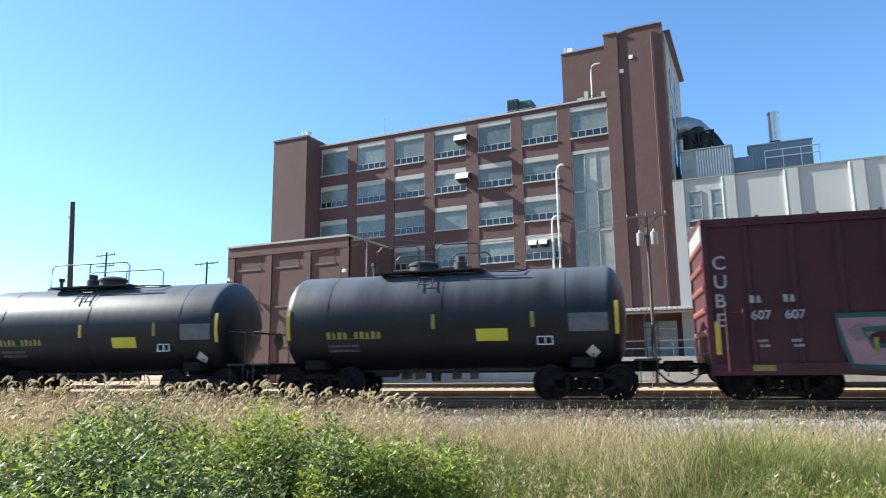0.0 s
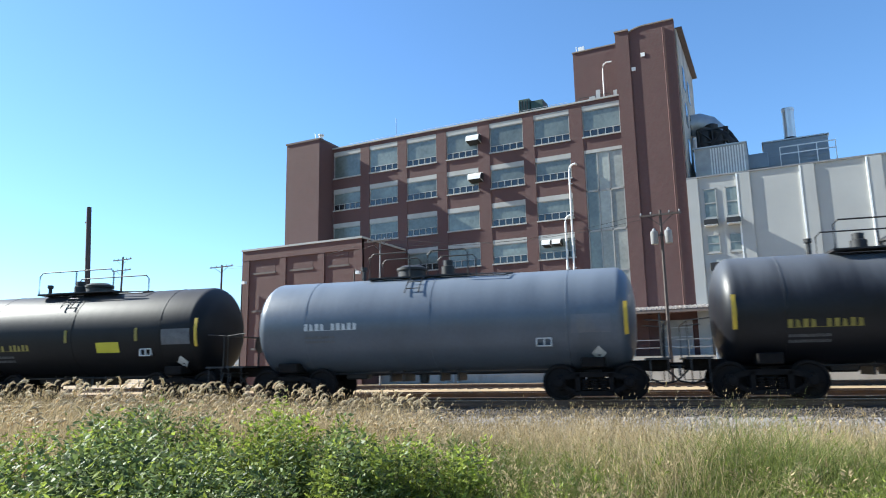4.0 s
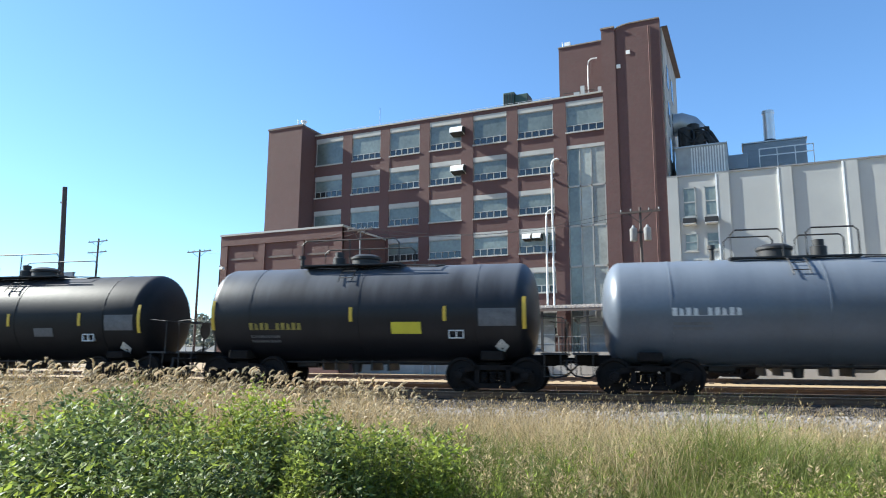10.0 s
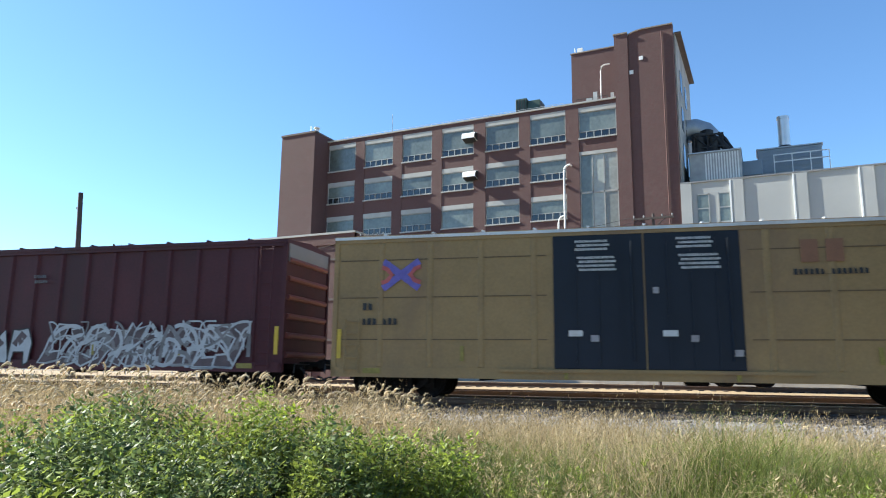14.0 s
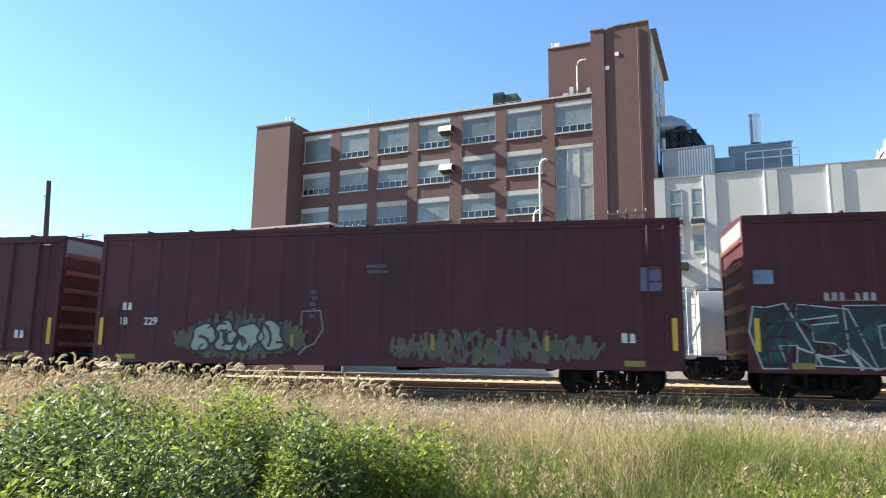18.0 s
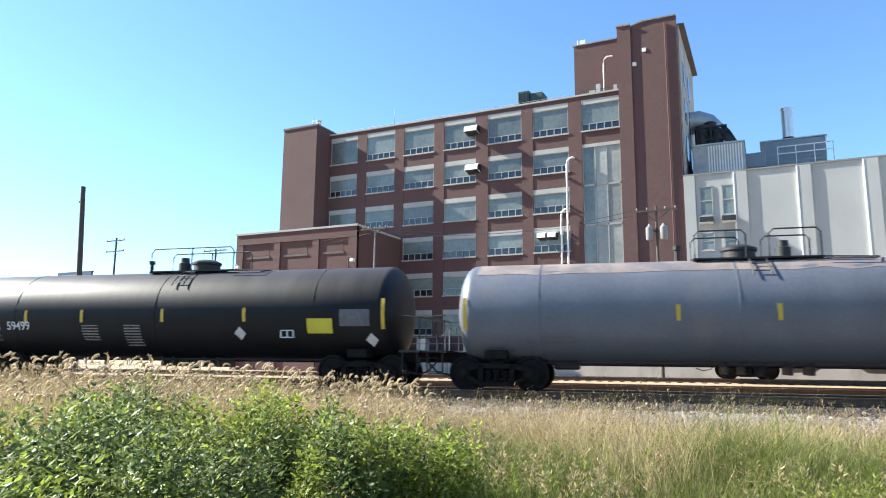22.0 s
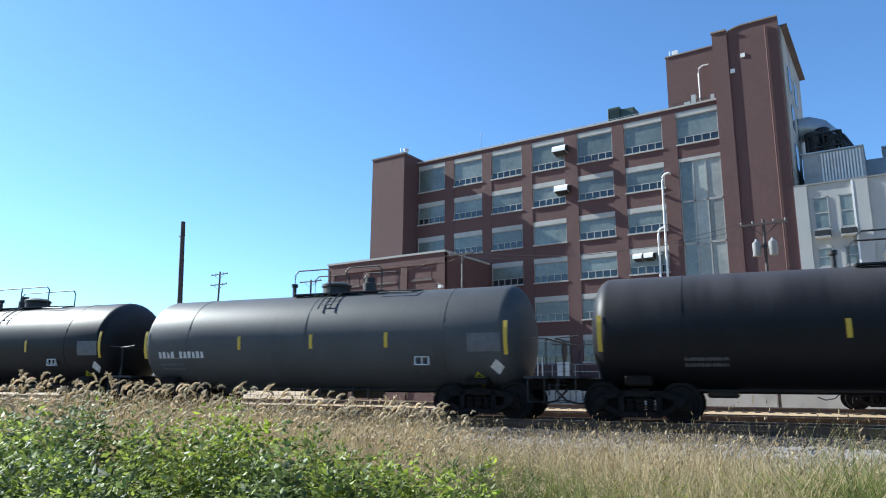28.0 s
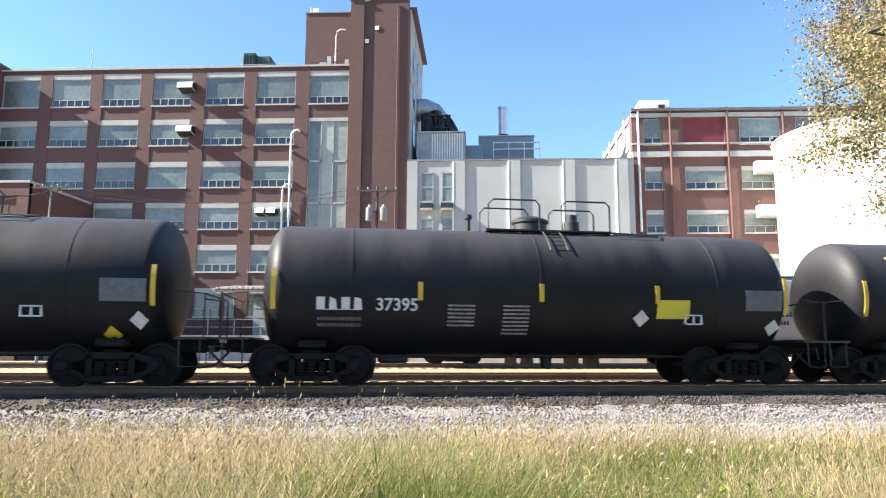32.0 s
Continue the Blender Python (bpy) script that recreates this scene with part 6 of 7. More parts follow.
    boxes("brake_cylinder", [(0.05 * L, 0.05 * L + 0.6, -0.9, -0.5, zb - 0.1, zb + 0.25)], TRUCK_IRON, car, bevel=0.04)
    if door:
        n = door[2]
        for i in range(n):
            a = door[0] + (door[1] - door[0]) * i / n
            b = door[0] + (door[1] - door[0]) * (i + 1) / n
            d = boxes("sliding_door", [(a + 0.02, b - 0.02, -1.5, -1.42, zb + 0.28, zt - 0.3)], door[3], car, "dark blue plug door" if door[3] is BLUE_DOOR else "", bevel=0.015)
            for q in (0.25, 0.5, 0.75):
                x = a + (b - a) * q
                boxes("door_rib", [(x - 0.03, x + 0.03, -1.53, -1.5, zb + 0.4, zt - 0.4)], door[3], d)
            bm = bmesh.new()
            tube(bm, [(b - 0.3, -1.55, zb + 0.5), (b - 0.3, -1.55, zt - 0.5)], 0.025, 6)
            part("lock_bar", bm, door[3], d)
            boxes("door_handle", [(a + 0.4, a + 0.75, -1.56, -1.5, zb + 1.1, zb + 1.25)], WHITE_MARK, d)
        boxes("door_rail", [(door[0] - 1.4, door[1] + 1.4, -1.55, -1.5, zb + 0.18, zb + 0.26)], paint, car)
    return car, (c0 + c1) / 2


def text_block(car, x, z, rows, n, h, material, y=-1.5):
    for i in range(rows):
        glyphs(car, x + (0.05 if i % 2 else 0), z - i * h * 1.7, n, h, material, y=y - 0.01)


CARS = []


def build_train():
    # leading box car
    c = box_car(-1.5, 15.0, OXIDE, "dark red box car with sprayed lettering", light_end=OXIDE_LIGHT, ribs=16)
    CARS.append(c)
    car = c[0]
    glyphs(car, -7.25, 2.35, 2, 0.18, FADED_WHITE, y=-1.51)
    glyphs(car, -6.5, 2.35, 2, 0.18, FADED_WHITE, y=-1.51)
    stencil(car, "607", -7.25, 1.95, 0.22, FADED_WHITE)
    stencil(car, "607", -6.5, 1.95, 0.22, FADED_WHITE)
    for i, c1 in enumerate("CUBE"):
        stencil(car, c1, -8.05, 3.2 - i * 0.47, 0.34, FADED_WHITE)
    text_block(car, -7.15, 1.4, 2, 4, 0.07, FADED_WHITE)
    text_block(car, -6.4, 1.4, 2, 4, 0.07, FADED_WHITE)
    wild_letters(car, -5.3, 1.2, 0.75, 2.1, 5, "pink", "violet", "sea", 5, "pink and teal sprayed lettering", thick=0.1)
    small = "short black tank car with a yellow warning panel"
    for i, (a, b) in enumerate(((-13.2, -3.4), (-24.6, -14.9), (-36.3, -26.6), (-48.0, -38.2))):
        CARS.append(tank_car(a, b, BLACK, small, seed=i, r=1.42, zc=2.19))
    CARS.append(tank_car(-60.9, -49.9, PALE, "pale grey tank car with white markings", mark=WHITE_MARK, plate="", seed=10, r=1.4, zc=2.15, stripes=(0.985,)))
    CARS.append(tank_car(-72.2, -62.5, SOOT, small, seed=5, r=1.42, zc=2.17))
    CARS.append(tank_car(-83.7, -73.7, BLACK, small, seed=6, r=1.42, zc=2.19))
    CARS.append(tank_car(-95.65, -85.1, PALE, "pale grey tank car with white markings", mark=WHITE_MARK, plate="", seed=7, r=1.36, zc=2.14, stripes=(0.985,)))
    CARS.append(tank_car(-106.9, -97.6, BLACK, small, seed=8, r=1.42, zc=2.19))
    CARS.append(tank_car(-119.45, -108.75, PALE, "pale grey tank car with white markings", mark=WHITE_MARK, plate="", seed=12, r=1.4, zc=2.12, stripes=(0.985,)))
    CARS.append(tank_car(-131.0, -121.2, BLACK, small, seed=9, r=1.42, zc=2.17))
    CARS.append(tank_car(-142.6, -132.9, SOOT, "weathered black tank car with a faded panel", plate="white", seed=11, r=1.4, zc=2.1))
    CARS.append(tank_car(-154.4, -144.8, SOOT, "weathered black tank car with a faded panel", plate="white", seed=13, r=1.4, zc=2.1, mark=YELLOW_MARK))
    # yellow box car with blue plug doors
    c = box_car(-173.1, -156.1, OCHRE, "faded yellow box car with dark blue plug doors", zt=4.55, zb=0.53, ribs=12, door=(-2.35, 2.25, 2, BLUE_DOOR), side=1.475, rib_deep=0.03, roof=GALV_ROOF)
    CARS.append(c)
    car = c[0]
    for x in (-1.75, 0.75):
        text_block(car, x, 4.05, 3, 16, 0.062, WHITE_MARK, y=-1.535)
        text_block(car, x + 0.05, 3.62, 4, 18, 0.062, WHITE_MARK, y=-1.535)
    for a, b in ((-8.3, -2.5), (2.4, 8.3)):
        for z in (1.55, 2.7, 3.75):
            boxes("panel_seam", [(a, b, -1.488, -1.474, z - 0.014, z + 0.014)], OCHRE_SEAM, car)
    for x, z, w in ((-1.4, 1.5, 0.2), (1.0, 1.5, 0.18), (0.15, 2.7, 0.14), (1.95, 1.15, 0.22)):
        boxes("door_plate", [(x, x + w, -1.536, -1.53, z, z + 0.16)], FADED_WHITE, car)
    for sgn in (1, -1):
        bm = bmesh.new()
        spray_blob(bm, [(-6.5 + sgn * (q - 0.5) * 1.05, 2.95 + q * 0.75) for q in np.linspace(0, 1, 5)], 0.2, -1.507 - 0.002 * sgn)
        part("logo_stroke", bm, LOGO_BLUE, car, "crossed blue logo stroke")
        bm = bmesh.new()
        spray_blob(bm, [(-6.5 + sgn * q, 3.325 + w) for q, w in ((0.56, 0.22), (0.4, 0.16), (0.27, 0.0), (0.4, -0.16), (0.56, -0.22))], 0.12, -1.513)
        part("logo_arc", bm, LOGO_RED, car, "faded red logo arc")
    glyphs(car, -7.6, 2.35, 2, 0.2, METAL_DARK, y=-1.51)
    glyphs(car, -7.6, 1.95, 7, 0.18, METAL_DARK, y=-1.51, gap=(3,))
    bm = bmesh.new()
    for a in (3.7, 4.25):
        box(bm, a - 0.12, a + 0.26, -1.512, -1.5, 3.4, 3.95)
    part("logo_block", bm, SPRAY["red"], car, "dull red logo blocks")
    glyphs(car, 3.4, 3.1, 14, 0.14, METAL_DARK, y=-1.51, gap=(6,))
    # oxide red box cars
    c = box_car(-191.55, -174.6, OXIDE, "dark red box car covered low down in white sprayed lettering", ribs=17, light_end=OXIDE_LIGHT)
    CARS.append(c)
    car = c[0]
    glyphs(car, -7.4, 2.55, 5, 0.36, WHITE_MARK, y=-1.505, gap=(2,))
    glyphs(car, -7.4, 2.05, 8, 0.36, WHITE_MARK, y=-1.505, gap=(2, 5))
    wild_letters(car, -8.1, -0.4, 0.72, 1.95, 9, "white", "dull", "dark", 21, "white sprayed block lettering", slant=0.05)
    wild_letters(car, 0.2, 7.2, 0.72, 2.0, 10, "dull", "grey", "white", 22, "white sprayed lettering", slant=0.4, thick=0.07)
    spray_mass(car, 0.3, 7.4, 0.75, 2.0, None, ("white", "white", "grey"), 23, "", 60, 1.2, y=-1.514)
    for x in (-3.0, -0.5):
        text_block(car, x, 3.5, 2, 6, 0.1, GREY_MARK)
    c = box_car(-207.05, -192.95, OXIDE, "dark red box car with large teal sprayed lettering", ribs=15, light_end=OXIDE_LIGHT, rib_deep=0.02, side=1.47)
    CARS.append(c)
    car = c[0]
    glyphs(car, -5.3, 2.34, 7, 0.2, FADED_WHITE, y=-1.503, gap=(3,))
    lens_mass(car, -6.9, -0.6, 0.68, 2.2, ("teal", "slate", "teal"), 33, "dark teal sprayed ground", 60, 0.8, y=-1.502)
    lens_mass(car, 0.4, 6.95, 0.68, 2.2, ("teal", "slate", "teal"), 34, "dark teal sprayed ground", 60, 0.8, y=-1.502)
    wild_letters(car, -6.85, -1.4, 0.72, 2.25, 5, "teal", "sea", "white", 31, "teal and white sprayed lettering", slant=-0.3, thick=0.032)
    wild_letters(car, 0.6, 6.85, 0.72, 2.3, 5, "teal", "sea", "white", 32, "teal and white sprayed lettering", slant=0.25, thick=0.032)
    spray_mass(car, -6.8, -1.3, 0.75, 2.2, None, ("dark", "sea", "dark", "white"), 36, "", 22, 0.8, y=-1.515)
    spray_mass(car, 0.6, 6.8, 0.75, 2.2, None, ("dark", "sea", "dark", "white"), 37, "", 22, 0.8, y=-1.515)
    spray_mass(car, -1.4, 0.4, 0.75, 2.2, None, ("grey", "slate"), 35, "", 5)
    text_block(car, -1.3, 2.9, 3, 8, 0.06, FADED_WHITE)
    boxes("blue_patch", [(-6.85, -6.4, -1.51, -1.5, 2.75, 3.1)], SPRAY["sky"], car)
    c = box_car(-225.3, -208.5, OXIDE, "dark red box car with a pale green sprayed tag", ribs=17, light_end=OXIDE_LIGHT, rib_deep=0.02, side=1.47)
    CARS.append(c)
    car = c[0]
    glyphs(car, -7.5, 2.15, 2, 0.22, WHITE_MARK, y=-1.51)
    stencil(car, "18", -7.6, 1.72, 0.22, WHITE_MARK)
    stencil(car, "229", -6.75, 1.72, 0.22, WHITE_MARK)
    lens_mass(car, -5.6, -1.7, 0.7, 2.15, ("moss", "moss", "moss", "dull"), 44, "mossy green sprayed cloud", 170, 0.3, y=-1.502)
    graffiti(car, -5.1, -2.3, 0.95, 1.75, "mint", "dark", 4, 42, y=-1.515, label="pale green sprayed bubble lettering")
    lens_mass(car, 0.9, 6.4, 0.68, 1.7, ("moss", "dull", "moss", "dull"), 43, "faded olive sprayed lettering", 110, 0.5)
    text_block(car, 0.1, 3.3, 2, 8, 0.09, GREY_MARK)
    text_block(car, -1.5, 2.6, 5, 2, 0.1, GREY_MARK)
    bm = bmesh.new()
    spray_blob(bm, [(-1.75, 1.7), (-1.75, 2.1), (-1.2, 2.12), (-1.1, 1.6), (-1.35, 1.2), (-1.6, 1.1), (-1.8, 0.9)], 0.05, -1.51)
    part("sprayed_tag", bm, SPRAY["grey"], car)
    glyphs(car, 6.9, 1.3, 2, 0.24, WHITE_MARK, y=-1.51)
    boxes("blue_patch", [(7.4, 7.9, -1.51, -1.5, 2.6, 3.2)], SPRAY["blue"], car)
    c = box_car(-244.0, -226.7, OXIDE, "dark red box car with pale blue sprayed lettering", ribs=18, light_end=OXIDE_LIGHT)
    CARS.append(c)
    car = c[0]
    glyphs(car, -7.6, 2.15, 2, 0.22, WHITE_MARK, y=-1.51)
    glyphs(car, -7.6, 1.7, 6, 0.22, WHITE_MARK, y=-1.51, gap=(2,))
    lens_mass(car, -5.7, -1.8, 0.72, 2.0, ("grey", "dull", "grey", "dull", "mint"), 51, "faded grey sprayed lettering", 120, 0.85)
    lens_mass(car, 1.3, 6.6, 0.7, 2.1, ("sky", "grey", "sky", "slate", "white", "grey", "dull"), 52, "pale blue sprayed lettering", 210, 0.12)
    text_block(car, -0.3, 3.3, 2, 8, 0.09, GREY_MARK)
    text_block(car, -0.8, 2.3, 4, 2, 0.1, GREY_MARK)
    glyphs(car, 7.2, 1.3, 2, 0.24, WHITE_MARK, y=-1.51)
    # long tank cars
    CARS.append(tank_car(-259.85, -245.35, SLATE, "long slate grey tank car with a rusted top", big=True, plate="", seed=14, r=1.38, zc=2.1, stripes=(0.01, 0.4, 0.56, 0.77, 0.985), nmark=0, top=RUST))
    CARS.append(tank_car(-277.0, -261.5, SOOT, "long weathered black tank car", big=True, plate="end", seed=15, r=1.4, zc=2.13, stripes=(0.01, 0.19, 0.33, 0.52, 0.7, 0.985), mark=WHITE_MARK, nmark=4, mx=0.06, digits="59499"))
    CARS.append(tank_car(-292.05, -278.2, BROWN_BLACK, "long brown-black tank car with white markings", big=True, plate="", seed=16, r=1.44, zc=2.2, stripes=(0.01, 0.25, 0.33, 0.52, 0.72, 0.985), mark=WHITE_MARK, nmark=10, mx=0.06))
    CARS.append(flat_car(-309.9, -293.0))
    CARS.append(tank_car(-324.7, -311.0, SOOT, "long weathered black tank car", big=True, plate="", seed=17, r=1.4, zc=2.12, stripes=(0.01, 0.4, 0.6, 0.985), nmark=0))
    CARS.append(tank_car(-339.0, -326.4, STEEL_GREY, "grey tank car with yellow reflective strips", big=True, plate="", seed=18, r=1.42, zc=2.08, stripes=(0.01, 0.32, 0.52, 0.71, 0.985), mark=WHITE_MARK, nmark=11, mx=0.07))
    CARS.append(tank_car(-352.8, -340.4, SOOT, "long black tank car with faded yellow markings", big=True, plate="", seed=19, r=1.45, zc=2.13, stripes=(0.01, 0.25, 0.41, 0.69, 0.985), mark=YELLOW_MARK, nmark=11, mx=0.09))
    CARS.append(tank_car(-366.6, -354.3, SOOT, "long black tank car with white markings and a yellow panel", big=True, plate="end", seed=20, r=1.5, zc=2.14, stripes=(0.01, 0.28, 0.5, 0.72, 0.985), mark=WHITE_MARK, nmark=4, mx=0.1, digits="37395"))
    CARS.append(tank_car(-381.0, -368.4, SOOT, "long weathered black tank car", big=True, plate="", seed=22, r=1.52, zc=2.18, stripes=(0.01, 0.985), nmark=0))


def flat_car(c0, c1):
    L = c1 - c0
    h = L / 2
    car = empty("flat_car", "empty rusty flat car with a plank deck", "flat car", "cars of the freight train")
    n = 60
    bm = bmesh.new()
    for i in range(n):
        a = -h + L * i / n
        dz = 0.008 * math.sin(i * 2.3)
        box(bm, a + 0.01, a + L / n - 0.01, -1.42, 1.42, 0.93 + dz, 0.99 + dz)
    part("deck_planks", bm, DECK, car)
    for y in (-1.46, 1.38):
        bm = bmesh.new()
        low = [(-h, 0.72), (-h + 3.6, 0.72), (-h + 5.0, 0.45), (h - 5.0, 0.45), (h - 3.6, 0.72), (h, 0.72)]
        cols = [[bm.verts.new(p) for p in ((a, y, za), (a, y, 0.96), (a, y + 0.08, 0.96), (a, y + 0.08, za))] for a, za in low]
        for p, q in zip(cols, cols[1:]):
            for k in range(4):
                bm.faces.new((p[k], q[k], q[(k + 1) % 4], p[(k + 1) % 4]))
        bm.faces.new(cols[0])
        bm.faces.new(cols[-1][::-1])
        part("side_sill", bm, MAT_SILL, car, "rusty fish-belly side sill")
    for i in range(13):
        x = -h + 0.6 + i * (L - 1.2) / 12
        boxes("stake_pocket", [(x - 0.08, x + 0.08, -1.54, -1.46, 0.72, 0.95)], MAT_SILL, car)
    for s in (-1, 1):
        add_truck(car, s * (h - 1.9))
        boxes("draft_sill", [(min(s * (h + 0.1), s * (h - 3)), max(s * (h + 0.1), s * (h - 3)), -0.3, 0.3, 0.68, 0.93)], TRUCK_IRON, car)
        boxes("bolster", [(s * (h - 1.9) - 0.25, s * (h - 1.9) + 0.25, -1.35, 1.35, 0.8, 0.93)], TRUCK_IRON, car)
        add_coupler(car, s * (h + 0.1), s)
        bm = bmesh.new()
        tube(bm, [(s * (h - 0.1), -1.3, 0.95), (s * (h - 0.1), -1.3, 1.5), (s * (h - 0.5), -1.3, 1.5), (s * (h - 0.5), -1.3, 0.95)], 0.02, 6)
        part("grab_rail", bm, YELLOW_MARK if s > 0 else METAL_DARK, car)
    boxes("centre_sill", [(-h + 3, h - 3, -0.35, 0.35, 0.4, 0.93)], TRUCK_IRON, car)
    boxes("stencil", [(h - 3.0, h - 2.6, -1.468, -1.46, 0.62, 0.88)], WHITE_MARK, car)
    boxes("stencil", [(h - 2.5, h - 2.1, -1.468, -1.46, 0.74, 0.88)], WHITE_MARK, car)
    return car, (c0 + c1) / 2


MAT_SILL = mat("rusty_sill", (0.125, 0.086, 0.055), rough=0.85, spec=0.2, var=0.55, scale=1.2, tint=(0.17, 0.125, 0.075), stain=0.6)


def hopper(u):
    L = 15.0
    car = empty("covered_hopper", "parked pale grey covered hopper car on the far siding", "hopper car", "parked hopper cars", on_track(u + L / 2, 17.5))
    h = L / 2
    bm = bmesh.new()
    # rounded sides
    pr = [(-0.75, 1.0), (-1.35, 1.25), (-1.5, 1.9), (-1.52, 3.2), (-1.42, 3.9), (-1.2, 4.3), (-0.7, 4.45), (0.7, 4.45), (1.2, 4.3), (1.42, 3.9), (1.52, 3.2), (1.5, 1.9), (1.35, 1.25), (0.75, 1.0)]
    e = [[bm.verts.new((x, y, z)) for y, z in pr] for x in (-h + 0.9, h - 0.9)]
    for i in range(len(pr)):
        j = (i + 1) % len(pr)
        bm.faces.new((e[0][i], e[1][i], e[1][j], e[0][j]))
    bm.faces.new(e[0][::-1])
    bm.faces.new(e[1])
    part("hopper_body", bm, HOPPER_WHITE, car, smooth=True)
    boxes("running_board", [(-h + 0.4, h - 0.4, -0.95, -0.4, 4.52, 4.58), (-h + 0.4, h - 0.4, 0.4, 0.95, 4.52, 4.58)], METAL_GREY, car)
    boxes("roof_hatch", [(-h + 1.5, h - 1.5, -0.3, 0.3, 4.45, 4.66)], HOPPER_WHITE, car)
    boxes("side_sill", [(-h, h, -1.52, -1.4, 0.98, 1.2), (-h, h, 1.4, 1.52, 0.98, 1.2)], HOPPER_WHITE, car)
    for s in (-1, 1):
        add_truck(car, s * (h - 1.6))
        add_coupler(car, s * (h - 0.1), s)
        boxes("end_frame", [(min(s * h, s * (h - 0.08)), max(s * h, s * (h - 0.08)), -1.4, -1.3, 1.0, 4.4), (min(s * h, s * (h - 0.08)), max(s * h, s * (h - 0.08)), 1.3, 1.4, 1.0, 4.4)], METAL_GREY, car)
        boxes("end_platform", [(min(s * h, s * (h - 1)), max(s * h, s * (h - 1)), -1.4, 1.4, 0.9, 1.02)], METAL_GREY, car)
        ladder(car, s * (h - 0.5) - 0.2, -1.5, 1.0, 4.4, 0.4, METAL_GREY)
        bm = bmesh.new()
        tube(bm, [(s * (h - 0.1), -1.35, 1.0), (s * (h - 1.0), -1.3, 3.0)], 0.05, 6)
        part("slope_brace", bm, METAL_GREY, car)
    for i in (-1, 0, 1):
        bm = bmesh.new()
        v = [bm.verts.new(p) for p in ((i * 3.4 - 1.5, -1.3, 1.2), (i * 3.4 + 1.5, -1.3, 1.2), (i * 3.4 + 1.5, 1.3, 1.2), (i * 3.4 - 1.5, 1.3, 1.2), (i * 3.4 - 0.4, -0.5, 0.35), (i * 3.4 + 0.4, -0.5, 0.35), (i * 3.4 + 0.4, 0.5, 0.35), (i * 3.4 - 0.4, 0.5, 0.35))]
        for q in ((0, 1, 5, 4), (1, 2, 6, 5), (2, 3, 7, 6), (3, 0, 4, 7), (4, 5, 6, 7), (3, 2, 1, 0)):
            bm.faces.new([v[k] for k in q])
        part("hopper_chute", bm, HOPPER_WHITE, car)
    glyphs(car, -h + 2.2, 2.4, 5, 0.28, METAL_DARK, y=-1.54)
    glyphs(car, -h + 2.2, 2.0, 4, 0.2, METAL_DARK, y=-1.54)


build_train()
for u in (0.5, 16.4):
    hopper(u)

# distance run by the train, from its speed in metres per second at these times
SPEEDS = [(0, 11.62), (13.7, 11.47), (18.5, 11.22), (22.5, 11.1), (32, 10.89)]
CLOCK = np.linspace(0, 32, 3201)
PACE = np.interp(CLOCK, *zip(*SPEEDS))
RUN = np.concatenate([[0], np.cumsum((PACE[1:] + PACE[:-1]) / 2 * 0.01)])


def run(t):
    return float(np.interp(t, CLOCK, RUN))

# ---- plants ----
GREEN_LEAF = leaf_mat("weed_leaf", (0.2, 0.24, 0.042), 0.6, 0.45)
LIME_LEAF = leaf_mat("young_weed_leaf", (0.25, 0.31, 0.035), 0.4, 0.48)
DEEP_LEAF = leaf_mat("deep_weed_leaf", (0.115, 0.15, 0.05), 0.6, 0.4)
GRASS_GREEN = leaf_mat("green_grass", (0.15, 0.175, 0.045), 0.5, 0.4)
GRASS_DRY = leaf_mat("dry_grass", (0.4, 0.315, 0.18), 0.45, 0.38)
SEED = leaf_mat("straw_seed_head", (0.58, 0.47, 0.31), 0.35, 0.38)
GRASS_SEED = leaf_mat("grass_seed", (0.27, 0.2, 0.1), 0.3, 0.3)
AUTUMN = leaf_mat("autumn_leaf", (0.35, 0.27, 0.165), 0.45, 0.45)
AUTUMN_GREEN = leaf_mat("fading_green_leaf", (0.22, 0.22, 0.085), 0.4, 0.45)
BARK = mat("tree_bark", (0.1, 0.08, 0.065), rough=0.9, var=0.4, scale=5.0, bump=0.6)
STEM = mat("weed_stem", (0.12, 0.14, 0.05), rough=0.8, var=0.3)


def soil_height(x, y):
    a = radians(PHI)
    v = -x * np.sin(a) + (y - 19.62) * np.cos(a)
    return np.interp(v, [-2500, -40, -16, -9, -5, -3.2, 3.2], [-0.9, -0.85, -0.72, -0.62, -0.6, -0.62, -0.6]), v


def blades_mesh(name, p, height, lean, width, material):
    """Grass blades: places p, heights, lean vectors at the tip (x, y)."""
    n = len(p)
    face = np.random.default_rng(5).uniform(0, 2 * np.pi, n)
    w = np.stack([np.cos(face), np.sin(face), np.zeros(n)], 1) * width[:, None]
    up = np.stack([np.zeros(n), np.zeros(n), height], 1)
    l3 = np.concatenate([lean, np.zeros((n, 1))], 1)
    m = p + up * 0.55 + l3 * 0.28
    t = p + up * (1 - 0.35 * (np.linalg.norm(lean, axis=1) / (height + 1e-6))[:, None] ** 2) + l3
    v = np.stack([p - w, p + w, m - w * 0.8, m + w * 0.8, t], 1).reshape(-1, 3)
    k = (np.arange(n) * 5)[:, None]
    f = np.concatenate([k + np.array([[0, 1, 3]]), k + np.array([[0, 3, 2]]), k + np.array([[2, 3, 4]])])
    return raw_mesh(name, v, f, material), t


def away(x, y, least):
    """True where a plant keeps clear of the camera's way."""
    d = np.minimum.reduce([np.hypot(x, y - q) for q in (0.0, 0.8, 1.6, 2.4, 3.2)])
    return d > least


def patchy(x, y, s, seed):
    return np.array([noise.noise((a * s, b * s, seed)) for a, b in zip(x, y)])


